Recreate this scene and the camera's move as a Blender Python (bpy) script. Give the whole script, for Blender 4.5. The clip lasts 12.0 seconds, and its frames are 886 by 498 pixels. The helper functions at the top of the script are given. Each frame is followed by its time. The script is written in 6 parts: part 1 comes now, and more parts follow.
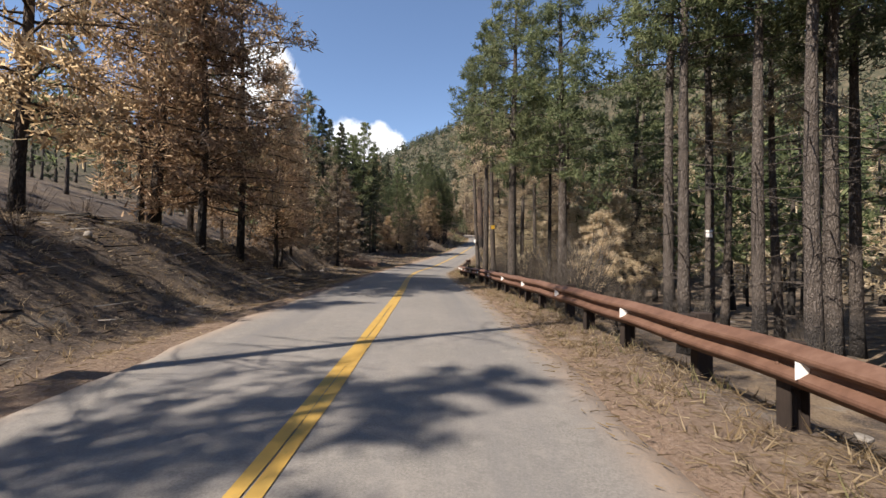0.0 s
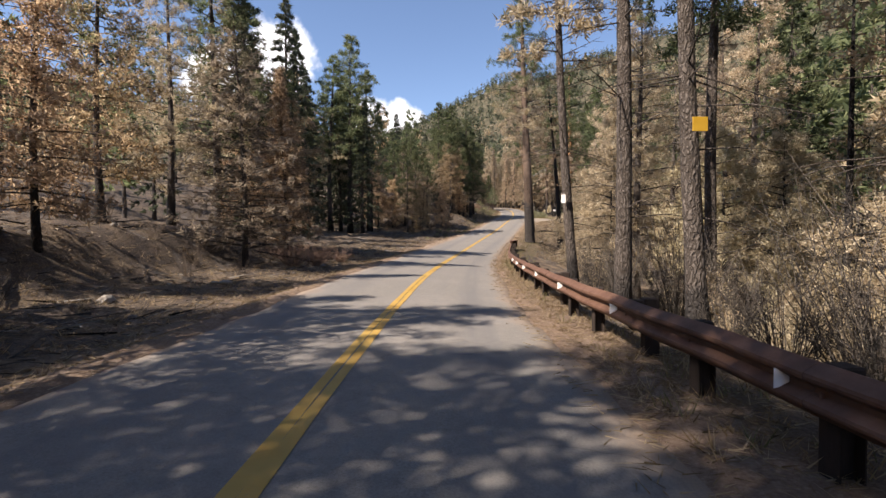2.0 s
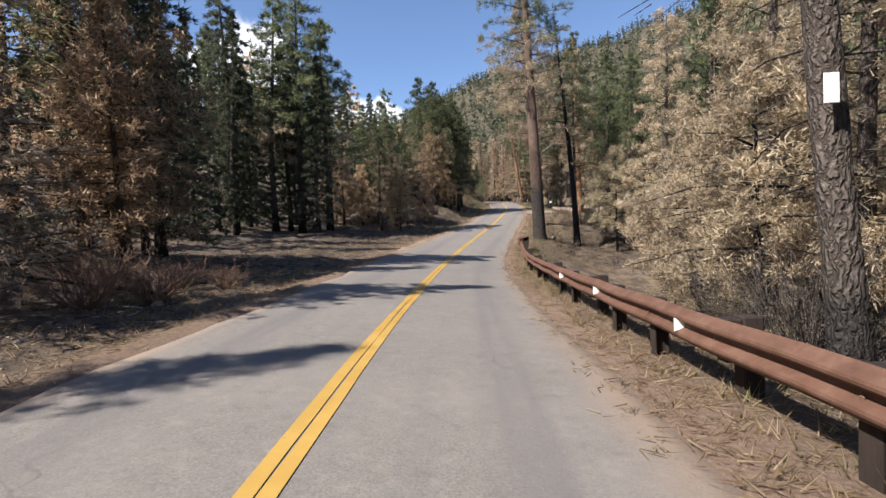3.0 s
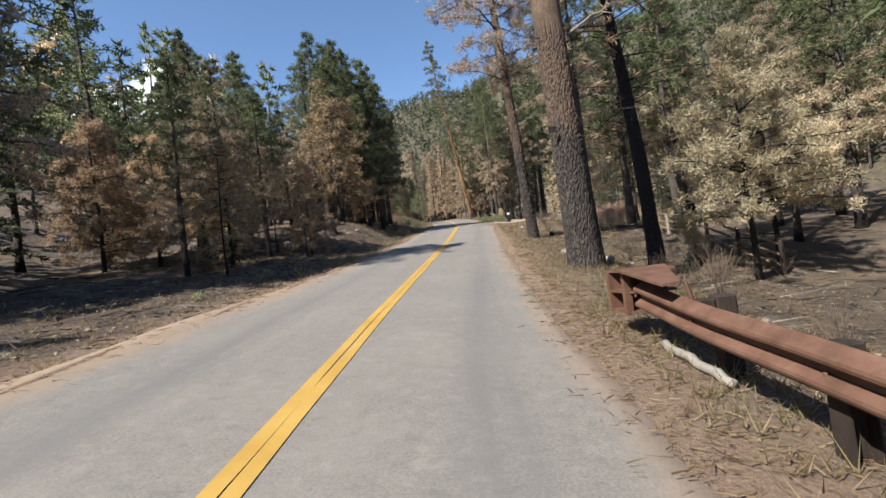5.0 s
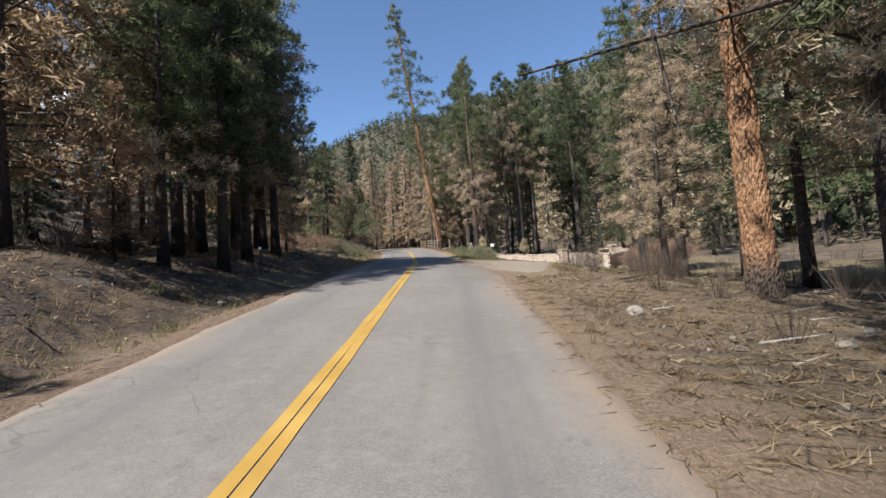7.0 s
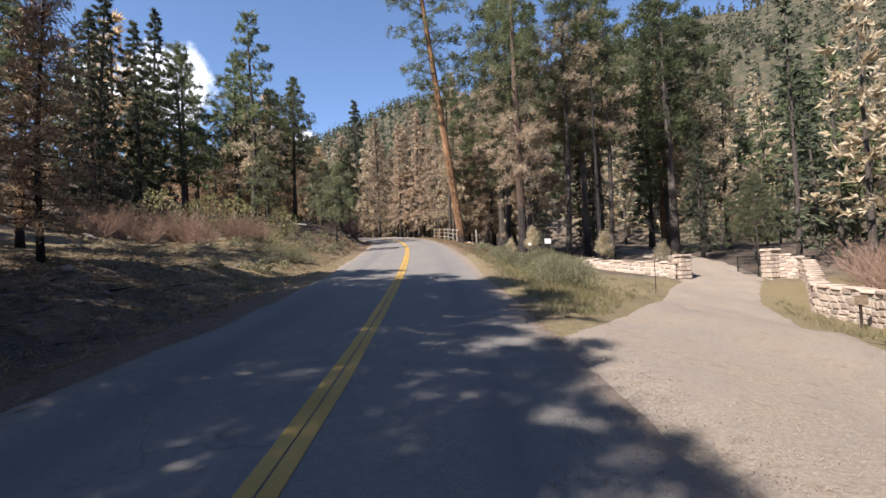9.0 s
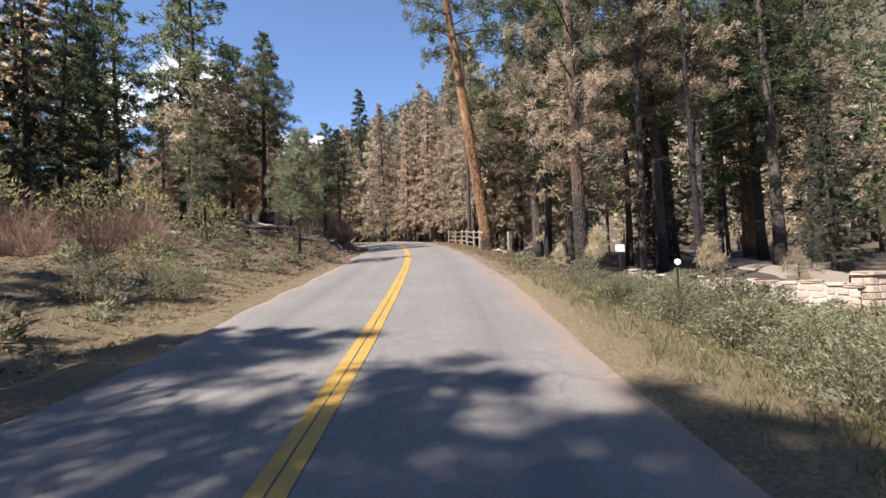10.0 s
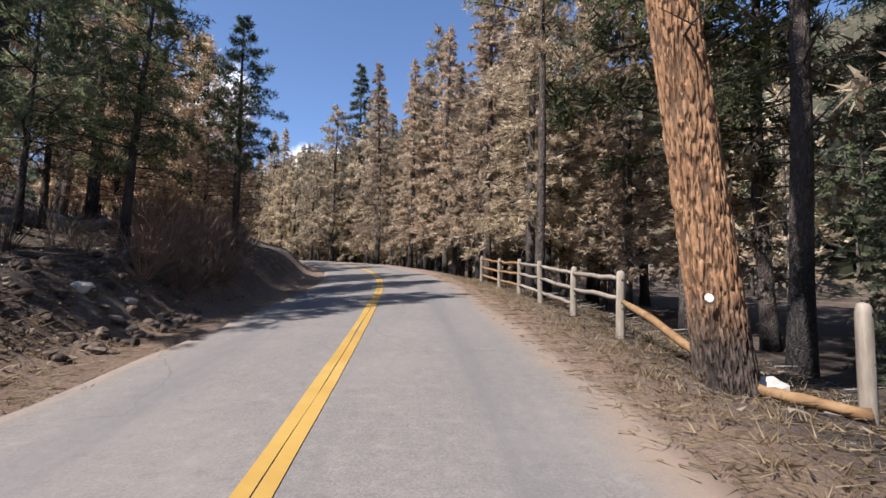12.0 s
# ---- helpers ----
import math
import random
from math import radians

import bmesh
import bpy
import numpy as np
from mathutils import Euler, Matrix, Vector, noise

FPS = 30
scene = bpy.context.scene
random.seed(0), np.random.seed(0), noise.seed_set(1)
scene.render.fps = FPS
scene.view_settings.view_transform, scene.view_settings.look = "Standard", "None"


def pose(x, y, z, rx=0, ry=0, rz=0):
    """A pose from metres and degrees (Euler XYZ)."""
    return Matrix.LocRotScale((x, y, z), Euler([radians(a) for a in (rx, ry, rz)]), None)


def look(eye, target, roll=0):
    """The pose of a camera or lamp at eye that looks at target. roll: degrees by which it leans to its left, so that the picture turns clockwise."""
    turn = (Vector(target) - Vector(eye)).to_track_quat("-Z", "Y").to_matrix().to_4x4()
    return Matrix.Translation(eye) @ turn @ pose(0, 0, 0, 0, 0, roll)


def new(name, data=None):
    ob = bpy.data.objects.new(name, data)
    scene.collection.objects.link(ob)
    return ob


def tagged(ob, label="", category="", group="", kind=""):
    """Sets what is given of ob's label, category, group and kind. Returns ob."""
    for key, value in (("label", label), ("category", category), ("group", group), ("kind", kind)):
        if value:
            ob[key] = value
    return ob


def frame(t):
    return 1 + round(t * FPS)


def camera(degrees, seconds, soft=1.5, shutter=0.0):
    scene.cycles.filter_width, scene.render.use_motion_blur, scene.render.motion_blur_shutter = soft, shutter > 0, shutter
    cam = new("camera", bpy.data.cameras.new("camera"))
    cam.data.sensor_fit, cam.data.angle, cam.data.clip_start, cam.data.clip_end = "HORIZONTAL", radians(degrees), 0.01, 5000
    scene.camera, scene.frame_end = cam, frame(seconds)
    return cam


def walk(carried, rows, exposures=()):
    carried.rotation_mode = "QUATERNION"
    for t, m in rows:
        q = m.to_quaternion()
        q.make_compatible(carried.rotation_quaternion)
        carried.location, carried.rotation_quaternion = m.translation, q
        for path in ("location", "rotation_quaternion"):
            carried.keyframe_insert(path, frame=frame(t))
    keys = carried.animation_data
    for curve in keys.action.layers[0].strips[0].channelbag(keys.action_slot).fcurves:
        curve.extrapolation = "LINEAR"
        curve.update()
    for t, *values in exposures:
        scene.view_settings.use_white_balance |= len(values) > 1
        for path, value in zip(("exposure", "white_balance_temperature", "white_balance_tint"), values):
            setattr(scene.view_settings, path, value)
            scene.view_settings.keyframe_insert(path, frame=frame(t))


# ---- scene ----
# ---- camera ----
cam = camera(87.0, 12.0)
METRES, EYE, TILT, LEAN, TURN = 120.0, 1.35, 0.0, 0.0, 2.6
ROWS = [
    (0.0, 0.0, 0.0, 0.0, -0.02, 1.64, -0.7),
    (0.5, 0.0002, 0.045, 0.0018, 1.02, -0.31, 0.72),
    (1.0, -0.0001, 0.0899, 0.0029, 1.84, -0.99, 1.15),
    (1.5, -0.0019, 0.1345, 0.0032, 2.54, -0.55, 1.61),
    (2.0, -0.0045, 0.1778, 0.004, 2.85, -1.2, 0.58),
    (2.5, -0.007, 0.2209, 0.0039, 2.4, -1.75, 1.03),
    (3.0, -0.0075, 0.2632, 0.0043, 1.06, -1.51, 2.21),
    (5.0, 0.003, 0.4417, 0.0059, -6.16, 1.35, 7.15),
    (5.5, 0.0089, 0.4849, 0.0091, -8.29, 3.0, 6.7),
    (6.0, 0.0159, 0.5268, 0.0131, -10.18, 3.48, 4.54),
    (6.5, 0.0241, 0.5685, 0.0172, -10.59, 4.48, 4.63),
    (8.5, 0.0538, 0.7214, 0.0363, -9.22, 2.52, 0.62),
    (9.0, 0.0595, 0.7596, 0.0392, -8.14, 2.42, 2.07),
    (9.5, 0.0649, 0.7979, 0.042, -7.04, 2.21, 2.61),
    (10.0, 0.0688, 0.8373, 0.0452, -6.48, 2.92, 2.12),
    (10.5, 0.0726, 0.8765, 0.049, -6.1, 3.81, 1.87),
    (11.0, 0.0754, 0.9145, 0.0533, -5.98, 4.39, 0.59),
    (11.5, 0.0783, 0.9527, 0.0577, -5.83, 4.65, -0.73),
    (12.0, 0.0819, 0.9902, 0.0615, -5.1, 5.06, -0.97),
]
# the clip's camera brightens a little in the sunny stretches
EXPOSURES = [(0.0, 1.11, 6640, 12), (1.0, 1.19, 6690, 13), (1.5, 1.3, 6820, 15), (2.0, 1.27, 6800, 15), (3.0, 1.19, 6290, 13), (4.0, 1.18, 6390, 9), (5.0, 1.24, 6230, 8), (6.0, 1.06, 6040, 9), (8.5, 1.16, 6190, 12), (9.5, 1.36, 6230, 15), (10.5, 1.37, 6090, 14), (11.2, 1.21, 6090, 15), (12.0, 1.11, 5990, 15)]
walk(cam, [(t, pose(0, 0, EYE, TILT, LEAN, TURN) @ pose(METRES * x, METRES * y, METRES * z, 90 + pitch, roll, yaw)) for t, x, y, z, yaw, pitch, roll in ROWS], EXPOSURES)

# ---- world, sun, exposure ----
SUN_ELEVATION, SUN_FROM = 46.0, (-0.80, -0.60)      # the sun stands to the left, behind the start
world = bpy.data.worlds.new("sky")
scene.world = world
world.use_nodes = True


def build_sky():
    nt = world.node_tree
    nt.nodes.clear()
    n, l = nt.nodes.new, nt.links.new
    out, bg = n("ShaderNodeOutputWorld"), n("ShaderNodeBackground")
    sky = n("ShaderNodeTexSky")
    sky.sky_type, sky.sun_disc = "NISHITA", False
    sky.sun_elevation = radians(SUN_ELEVATION)
    sky.sun_rotation = math.atan2(SUN_FROM[0], SUN_FROM[1])
    sky.altitude, sky.air_density, sky.dust_density, sky.ozone_density = 1500, 1.0, 0.5, 2.4
    coord = n("ShaderNodeTexCoord")
    # two heaps of fair-weather cloud above the valley's end
    noise_a = n("ShaderNodeTexNoise")
    noise_a.inputs["Scale"].default_value, noise_a.inputs["Detail"].default_value = 9.0, 8.0
    noise_a.inputs["Roughness"].default_value = 0.6
    l(coord.outputs["Generated"], noise_a.inputs["Vector"])
    total = None
    for az, el, size in ((-25, 19.5, 0.085), (-31, 18.0, 0.06), (-10.5, 14, 0.05), (-14, 13.5, 0.065), (40, 12, 0.12)):
        a, e = radians(az), radians(el)
        d = n("ShaderNodeVectorMath")
        d.operation = "DISTANCE"
        d.inputs[1].default_value = (math.sin(a) * math.cos(e), math.cos(a) * math.cos(e), math.sin(e))
        l(coord.outputs["Generated"], d.inputs[0])
        m = n("ShaderNodeMapRange")
        m.inputs["From Min"].default_value, m.inputs["From Max"].default_value = size * 1.5, 0.0
        l(d.outputs["Value"], m.inputs["Value"])
        if total is None:
            total = m.outputs[0]
        else:
            mx = n("ShaderNodeMath")
            mx.operation = "MAXIMUM"
            l(total, mx.inputs[0]), l(m.outputs[0], mx.inputs[1])
            total = mx.outputs[0]
    add = n("ShaderNodeMath")
    add.operation = "ADD"
    l(total, add.inputs[0]), l(noise_a.outputs["Fac"], add.inputs[1])
    edge = n("ShaderNodeMapRange")
    edge.interpolation_type = "SMOOTHSTEP"
    edge.inputs["From Min"].default_value, edge.inputs["From Max"].default_value = 0.83, 1.02
    l(add.outputs[0], edge.inputs["Value"])
    mix = n("ShaderNodeMix")
    mix.data_type = "RGBA"
    mix.inputs["B"].default_value = (7.6, 7.8, 8.1, 1)
    l(edge.outputs[0], mix.inputs["Factor"]), l(sky.outputs[0], mix.inputs["A"])
    l(mix.outputs["Result"], bg.inputs["Color"])
    bg.inputs["Strength"].default_value = SKY_STRENGTH
    l(bg.outputs[0], out.inputs["Surface"])


SKY_STRENGTH = 0.09
build_sky()
sun = new("sun", bpy.data.lights.new("sun", "SUN"))
sun.data.energy, sun.data.angle, sun.data.color = 5.0, radians(0.53), (1.0, 0.905, 0.785)
_ce = math.cos(radians(SUN_ELEVATION)) / math.hypot(*SUN_FROM)
sun.matrix_world = look((SUN_FROM[0] * _ce * 100, SUN_FROM[1] * _ce * 100, math.sin(radians(SUN_ELEVATION)) * 100), (0, 0, 0))

# ---- plan: the road's centre line and the lie of the land ----
# stations along y: centre x, centre z, bank (degrees, the right side down)
ROAD_Y = [-90, -40, 0, 5.4, 10.8, 16.1, 21.3, 26.4, 31.5, 37, 47, 53, 58.2, 63.2, 68.3, 77, 86.8, 91.4, 96, 100.7, 105.5, 110, 114.6, 119.1]
ROAD_X = [3.1, 0.82, -1.02, -1.29, -1.65, -2.11, -2.61, -3.1, -3.39, -3.62, -3.6, -3.39, -2.91, -2.21, -1.45, -0.05, 1.44, 2.0, 2.47, 2.76, 3.1, 3.32, 3.52, 3.61]
ROAD_Z = [-0.6, -0.2, 0.0, 0.22, 0.36, 0.41, 0.49, 0.49, 0.56, 0.62, 0.72, 0.84, 1.21, 1.65, 2.14, 3.1, 4.37, 4.74, 5.09, 5.46, 5.91, 6.41, 6.9, 7.36]
ROAD_BANK = [0, 0, 0.2, 0.7, 1.1, 1.3, 1.0, 1.2, 2.2, 3.6, 6.2, 7.1, 6.5, 5.0, 4.4, 2.4, 0.9, 1.8, 2.4, 2.1, 1.7, 0.6, -0.6, -1.0]
# beyond the last station the road climbs on and swings away to the left
ON_X = [3.5, 3.32, 2.9, 1.6, -0.8, -4.6, -10, -18, -30, -60, -110]
ON_Y = [124.5, 130, 137, 145, 153, 161, 168.5, 176, 183, 194, 205]
ON_Z = [7.9, 8.4, 9.0, 9.7, 10.4, 11.0, 11.6, 12.2, 13, 14.5, 17]
ON_BANK = [-1.5, -2, -3, -3, -3, -3, -3, -2, -1, 0, 0]
HALF_R, HALF_L = 2.5, 2.35


def sample_road():
    p = np.array([ROAD_X + ON_X, ROAD_Y + ON_Y, ROAD_Z + ON_Z, ROAD_BANK + ON_BANK], float).T
    s = np.concatenate(([0], np.cumsum(np.hypot(*np.diff(p[:, :2], axis=0).T))))
    at = np.arange(0, s[-1], 0.5)
    q = np.array([np.interp(at, s, p[:, i]) for i in range(4)]).T
    k = np.exp(-0.5 * (np.arange(-12, 13) / 5.0) ** 2)
    k /= k.sum()
    pad = np.concatenate((q[:1] + (q[:1] - q[12:0:-1]), q, q[-1:] + (q[-1:] - q[-2:-14:-1])))
    q = np.array([np.convolve(pad[:, i], k, "valid") for i in range(4)]).T
    d = np.gradient(q[:, :2], axis=0)
    d /= np.linalg.norm(d, axis=1)[:, None]
    return q, d


ROAD, ROAD_DIR = sample_road()


def road_frame(x, y):
    """For arrays x, y: index of the nearest road sample and the offset from the centre line, right positive."""
    x, y = np.atleast_1d(np.asarray(x, float)), np.atleast_1d(np.asarray(y, float))
    idx, off = np.zeros(len(x), int), np.zeros(len(x))
    for i in range(0, len(x), 4000):
        a, b = x[i:i + 4000, None], y[i:i + 4000, None]
        d2 = (a - ROAD[None, :, 0]) ** 2 + (b - ROAD[None, :, 1]) ** 2
        j = d2.argmin(1)
        dx, dy = a[:, 0] - ROAD[j, 0], b[:, 0] - ROAD[j, 1]
        side = dx * ROAD_DIR[j, 1] - dy * ROAD_DIR[j, 0]
        idx[i:i + 4000], off[i:i + 4000] = j, np.sqrt(d2[np.arange(len(j)), j]) * np.sign(side)
    return idx, off


def ramp(v, a, b):
    t = np.clip((v - a) / (b - a), 0, 1)
    return t * t * (3 - 2 * t)


def waves(x, y, scale, seed):
    """Smooth cheap relief between about -1 and 1."""
    r = np.random.RandomState(seed)
    v = 0
    for i in range(6):
        a, f, ph = r.uniform(0, 6.28), r.uniform(0.6, 1.7) / scale, r.uniform(0, 6.28)
        v = v + np.sin((x * math.cos(a) + y * math.sin(a)) * f * 6.28 + ph)
    return v / 3.5


def land(x, y, detail=True):
    """Height of the ground at x, y (arrays)."""
    x, y = np.atleast_1d(np.asarray(x, float)), np.atleast_1d(np.asarray(y, float))
    j, off = road_frame(x, y)
    yy, zc, bank = ROAD[j, 1], ROAD[j, 2], np.tan(np.radians(ROAD[j, 3]))
    z = zc - np.clip(off, -3.2, 3.2) * bank
    o, m = np.abs(off), off > 0
    # right side
    rail = 1 - ramp(yy, 54, 66)
    late = ramp(yy, 112, 126)
    fall = ramp(yy, 97, 108)
    gentle = -(0.13 + 0.08 * fall) * np.clip(off - 3.0, 0, 6.5) - (0.13 - 0.02 * fall) * np.clip(off - 9.5, 0, 5)
    steep = -0.42 * np.clip(off - 3.9, 0, 4) - 0.05 * np.clip(off - 8, 0, 10)
    bend = -0.12 * np.clip(off - 3.0, 0, 2) - 0.26 * np.clip(off - 5.0, 0, 5)
    right = rail * steep + (1 - rail) * ((1 - late) * gentle + late * bend)
    right = right - 0.6 * ramp(off, 4.9, 7.2) * (1 - ramp(off, 12, 20)) * ramp(yy, 58, 63) * (1 - ramp(yy, 68, 74))
    hill_at = 42 - 26 * ramp(yy, 140, 172)
    rise = np.clip(o - hill_at, 0, 400)
    cap = 44 - 12 * ramp(yy, 130, 165)
    right = right + cap * (1 - np.exp(-(0.50 - 0.1 * ramp(yy, 130, 165)) * rise * ramp(rise, 0, 26) / cap))
    # left side
    early, mid, end = 1 - ramp(yy, 44, 58), ramp(yy, 44, 58) * (1 - ramp(yy, 76, 100)), ramp(yy, 76, 100)
    bank_end = np.interp(yy, [104, 112, 118, 124, 128, 140], [0, 0.35, 0.65, 1.0, 1.3, 1.3])
    lift = early * 0.10 + mid * 0.12 + end * (0.17 - 0.10 * ramp(yy, 104, 114))
    terrace = np.interp(yy, [14, 20, 26], [3.3, 5.2, 6.9])
    width = np.interp(yy, [14, 20, 26], [4.4, 3.6, 2.3])
    left = -0.22 * ramp(o, 2.6, 3.5) + lift * np.clip(o - 3.8, 0, 9) + 0.26 * np.clip(o - 13, 0, 400) * ramp(o, 13, 24)
    left = left + bank_end * ramp(o, 2.7, 3.8 + 0.8 * ramp(yy, 119, 126)) + (1.65 - 0.45 * ramp(yy, 18, 28)) * (1 - ramp(yy, 38, 50)) * ramp(o, terrace, terrace + width)
    left = left + (0.35 * ramp(yy, 74, 80) + 0.4 * ramp(yy, 77, 83) * (1 - ramp(yy, 90, 100))) * ramp(o, 3.5, 7)
    left = left + 0.6 * np.exp(-((yy - 80) / 3.6) ** 2) * ramp(o, 3.6, 5.6) * (1 - ramp(o, 7, 10))
    left = np.where(left > 20, 20 + 40 * (1 - np.exp(-(left - 20) / 40)), left)
    z = z + np.where(m, right, left)
    # the valley's far sides, by bearing from the middle of the walk
    dx, dy = x, y - 60
    bearing = np.degrees(np.arctan2(dx, dy))
    crest = np.interp(bearing, [-180, -120, -60, -30, -18, -12, -6, 0, 15, 35, 60, 100, 180], [110, 120, 110, 95, 118, 150, 185, 222, 262, 300, 300, 220, 110])
    reach = np.hypot(dx, dy)
    z = z + np.clip(crest - 45, 0, 400) * ramp(reach, 190, 720) * (1 + 0.05 * waves(x, y, 120, 9))
    if detail:
        amp = ramp(o, 3.3, 7.0)
        rugged = np.where(m, 1.0, 1.9)
        z = z + amp * (0.10 * waves(x, y, 9, 3) + rugged * (0.05 * waves(x, y, 2.6, 4) + 0.026 * waves(x, y, 1.1, 5))) + ramp(o, 40, 140) * 6 * waves(x, y, 160, 6)
    return z


def ground(x, y):
    return float(land(x, y)[0])

# ---- materials ----
def material(name, rough=0.9):
    m = bpy.data.materials.new(name)
    m.use_nodes = True
    nt = m.node_tree
    bsdf = nt.nodes["Principled BSDF"]
    bsdf.inputs["Roughness"].default_value = rough
    bsdf.inputs["Specular IOR Level"].default_value = 0.25
    return m, nt, bsdf


def tex_noise(nt, vec, scale, detail=5.0, rough=0.6, stretch=None):
    n = nt.nodes.new("ShaderNodeTexNoise")
    n.inputs["Scale"].default_value, n.inputs["Detail"].default_value, n.inputs["Roughness"].default_value = scale, detail, rough
    if stretch:
        mp = nt.nodes.new("ShaderNodeMapping")
        mp.inputs["Scale"].default_value = stretch
        nt.links.new(vec, mp.inputs["Vector"])
        vec = mp.outputs[0]
    nt.links.new(vec, n.inputs["Vector"])
    return n.outputs["Fac"]


def tex_cells(nt, vec, scale, feature="DISTANCE_TO_EDGE", stretch=None, out="Distance"):
    n = nt.nodes.new("ShaderNodeTexVoronoi")
    n.feature = feature
    n.inputs["Scale"].default_value = scale
    if stretch:
        mp = nt.nodes.new("ShaderNodeMapping")
        mp.inputs["Scale"].default_value = stretch
        nt.links.new(vec, mp.inputs["Vector"])
        vec = mp.outputs[0]
    nt.links.new(vec, n.inputs["Vector"])
    return n.outputs[out]


def span(nt, value, a, b, lo=0.0, hi=1.0, smooth=True):
    n = nt.nodes.new("ShaderNodeMapRange")
    if smooth:
        n.interpolation_type = "SMOOTHSTEP"
    for k, v in (("From Min", a), ("From Max", b), ("To Min", lo), ("To Max", hi)):
        n.inputs[k].default_value = v
    nt.links.new(value, n.inputs["Value"])
    return n.outputs[0]


def calc(nt, op, a, b):
    n = nt.nodes.new("ShaderNodeMath")
    n.operation = op
    for i, v in enumerate((a, b)):
        if isinstance(v, (int, float)):
            n.inputs[i].default_value = v
        else:
            nt.links.new(v, n.inputs[i])
    return n.outputs[0]


def blend(nt, fac, a, b, mode="MIX"):
    n = nt.nodes.new("ShaderNodeMix")
    n.data_type, n.blend_type = "RGBA", mode
    for key, v in (("Factor", fac), ("A", a), ("B", b)):
        if isinstance(v, (int, float)):
            n.inputs[key].default_value = v
        elif isinstance(v, tuple):
            n.inputs[key].default_value = (*v, 1)
        else:
            nt.links.new(v, n.inputs[key])
    return n.outputs["Result"]


def colours(nt, fac, stops):
    n = nt.nodes.new("ShaderNodeValToRGB")
    e = n.color_ramp.elements
    while len(e) < len(stops):
        e.new(0.5)
    for el, (p, c) in zip(e, stops):
        el.position, el.color = p, (*c, 1)
    nt.links.new(fac, n.inputs[0])
    return n.outputs[0]


def relief(nt, bsdf, height, strength, distance):
    b = nt.nodes.new("ShaderNodeBump")
    b.inputs["Strength"].default_value, b.inputs["Distance"].default_value = strength, distance
    nt.links.new(height, b.inputs["Height"])
    nt.links.new(b.outputs[0], bsdf.inputs["Normal"])


def coords(nt, which="Object"):
    if which == "Position":
        return nt.nodes.new("ShaderNodeNewGeometry").outputs["Position"]
    return nt.nodes.new("ShaderNodeTexCoord").outputs[which]


def object_random(nt):
    return nt.nodes.new("ShaderNodeObjectInfo").outputs["Random"]


def island_random(nt):
    return nt.nodes.new("ShaderNodeNewGeometry").outputs["Random Per Island"]


def make_asphalt():
    m, nt, bsdf = material("weathered_asphalt", 0.85)
    p = coords(nt, "Position")
    uv = nt.nodes.new("ShaderNodeUVMap").outputs[0]
    sep = nt.nodes.new("ShaderNodeSeparateXYZ")
    nt.links.new(uv, sep.inputs[0])
    grain = tex_noise(nt, p, 55, 4, 0.8)
    broad = tex_noise(nt, p, 0.7, 5, 0.62)
    mottle = tex_noise(nt, p, 7.0, 5, 0.7)
    streak = tex_noise(nt, uv, 1.0, 4, 0.6, (3.2, 0.12, 1))
    c = colours(nt, grain, [(0.25, (0.088, 0.082, 0.075)), (0.5, (0.155, 0.146, 0.134)), (0.75, (0.228, 0.214, 0.196))])
    c = blend(nt, span(nt, broad, 0.4, 0.7, 0, 0.5), c, (0.195, 0.180, 0.165))
    c = blend(nt, span(nt, streak, 0.45, 0.75, 0, 0.45), c, (0.130, 0.126, 0.124))
    c = blend(nt, span(nt, mottle, 0.5, 0.72, 0, 0.45), c, (0.232, 0.214, 0.191))
    c = blend(nt, span(nt, mottle, 0.46, 0.3, 0, 0.4), c, (0.100, 0.094, 0.087))
    # oil-darkened strip in the middle of each lane
    lane = calc(nt, "ABSOLUTE", calc(nt, "SUBTRACT", calc(nt, "ABSOLUTE", sep.outputs[0], 0), 1.5), 0)
    c = blend(nt, calc(nt, "MULTIPLY", span(nt, lane, 0.45, 0.05), span(nt, streak, 0.3, 0.7, 0.2, 0.7)), c, (0.118, 0.115, 0.115))
    # dust and needles at the ragged margins
    rim = span(nt, calc(nt, "ADD", calc(nt, "ABSOLUTE", sep.outputs[0], 0), calc(nt, "MULTIPLY", broad, 0.7)), 2.35, 2.95)
    c = blend(nt, calc(nt, "MULTIPLY", rim, span(nt, grain, 0.3, 0.6, 0.35, 0.95)), c, (0.223, 0.164, 0.118))
    wob = nt.nodes.new("ShaderNodeVectorMath")
    wob.operation = "ADD"
    nz = nt.nodes.new("ShaderNodeTexNoise")
    nz.inputs["Scale"].default_value = 1.3
    nt.links.new(p, nz.inputs["Vector"])
    nt.links.new(p, wob.inputs[0]), nt.links.new(nz.outputs["Color"], wob.inputs[1])
    crack = tex_cells(nt, wob.outputs[0], 0.42)
    gate = span(nt, tex_noise(nt, p, 0.25, 2), 0.5, 0.62)
    c = blend(nt, calc(nt, "MULTIPLY", span(nt, crack, 0.007, 0.002), calc(nt, "MULTIPLY", gate, 0.3)), c, (0.056, 0.053, 0.050))
    nt.links.new(c, bsdf.inputs["Base Color"])
    relief(nt, bsdf, calc(nt, "ADD", grain, calc(nt, "MULTIPLY", broad, 0.6)), 0.35, 0.012)
    return m


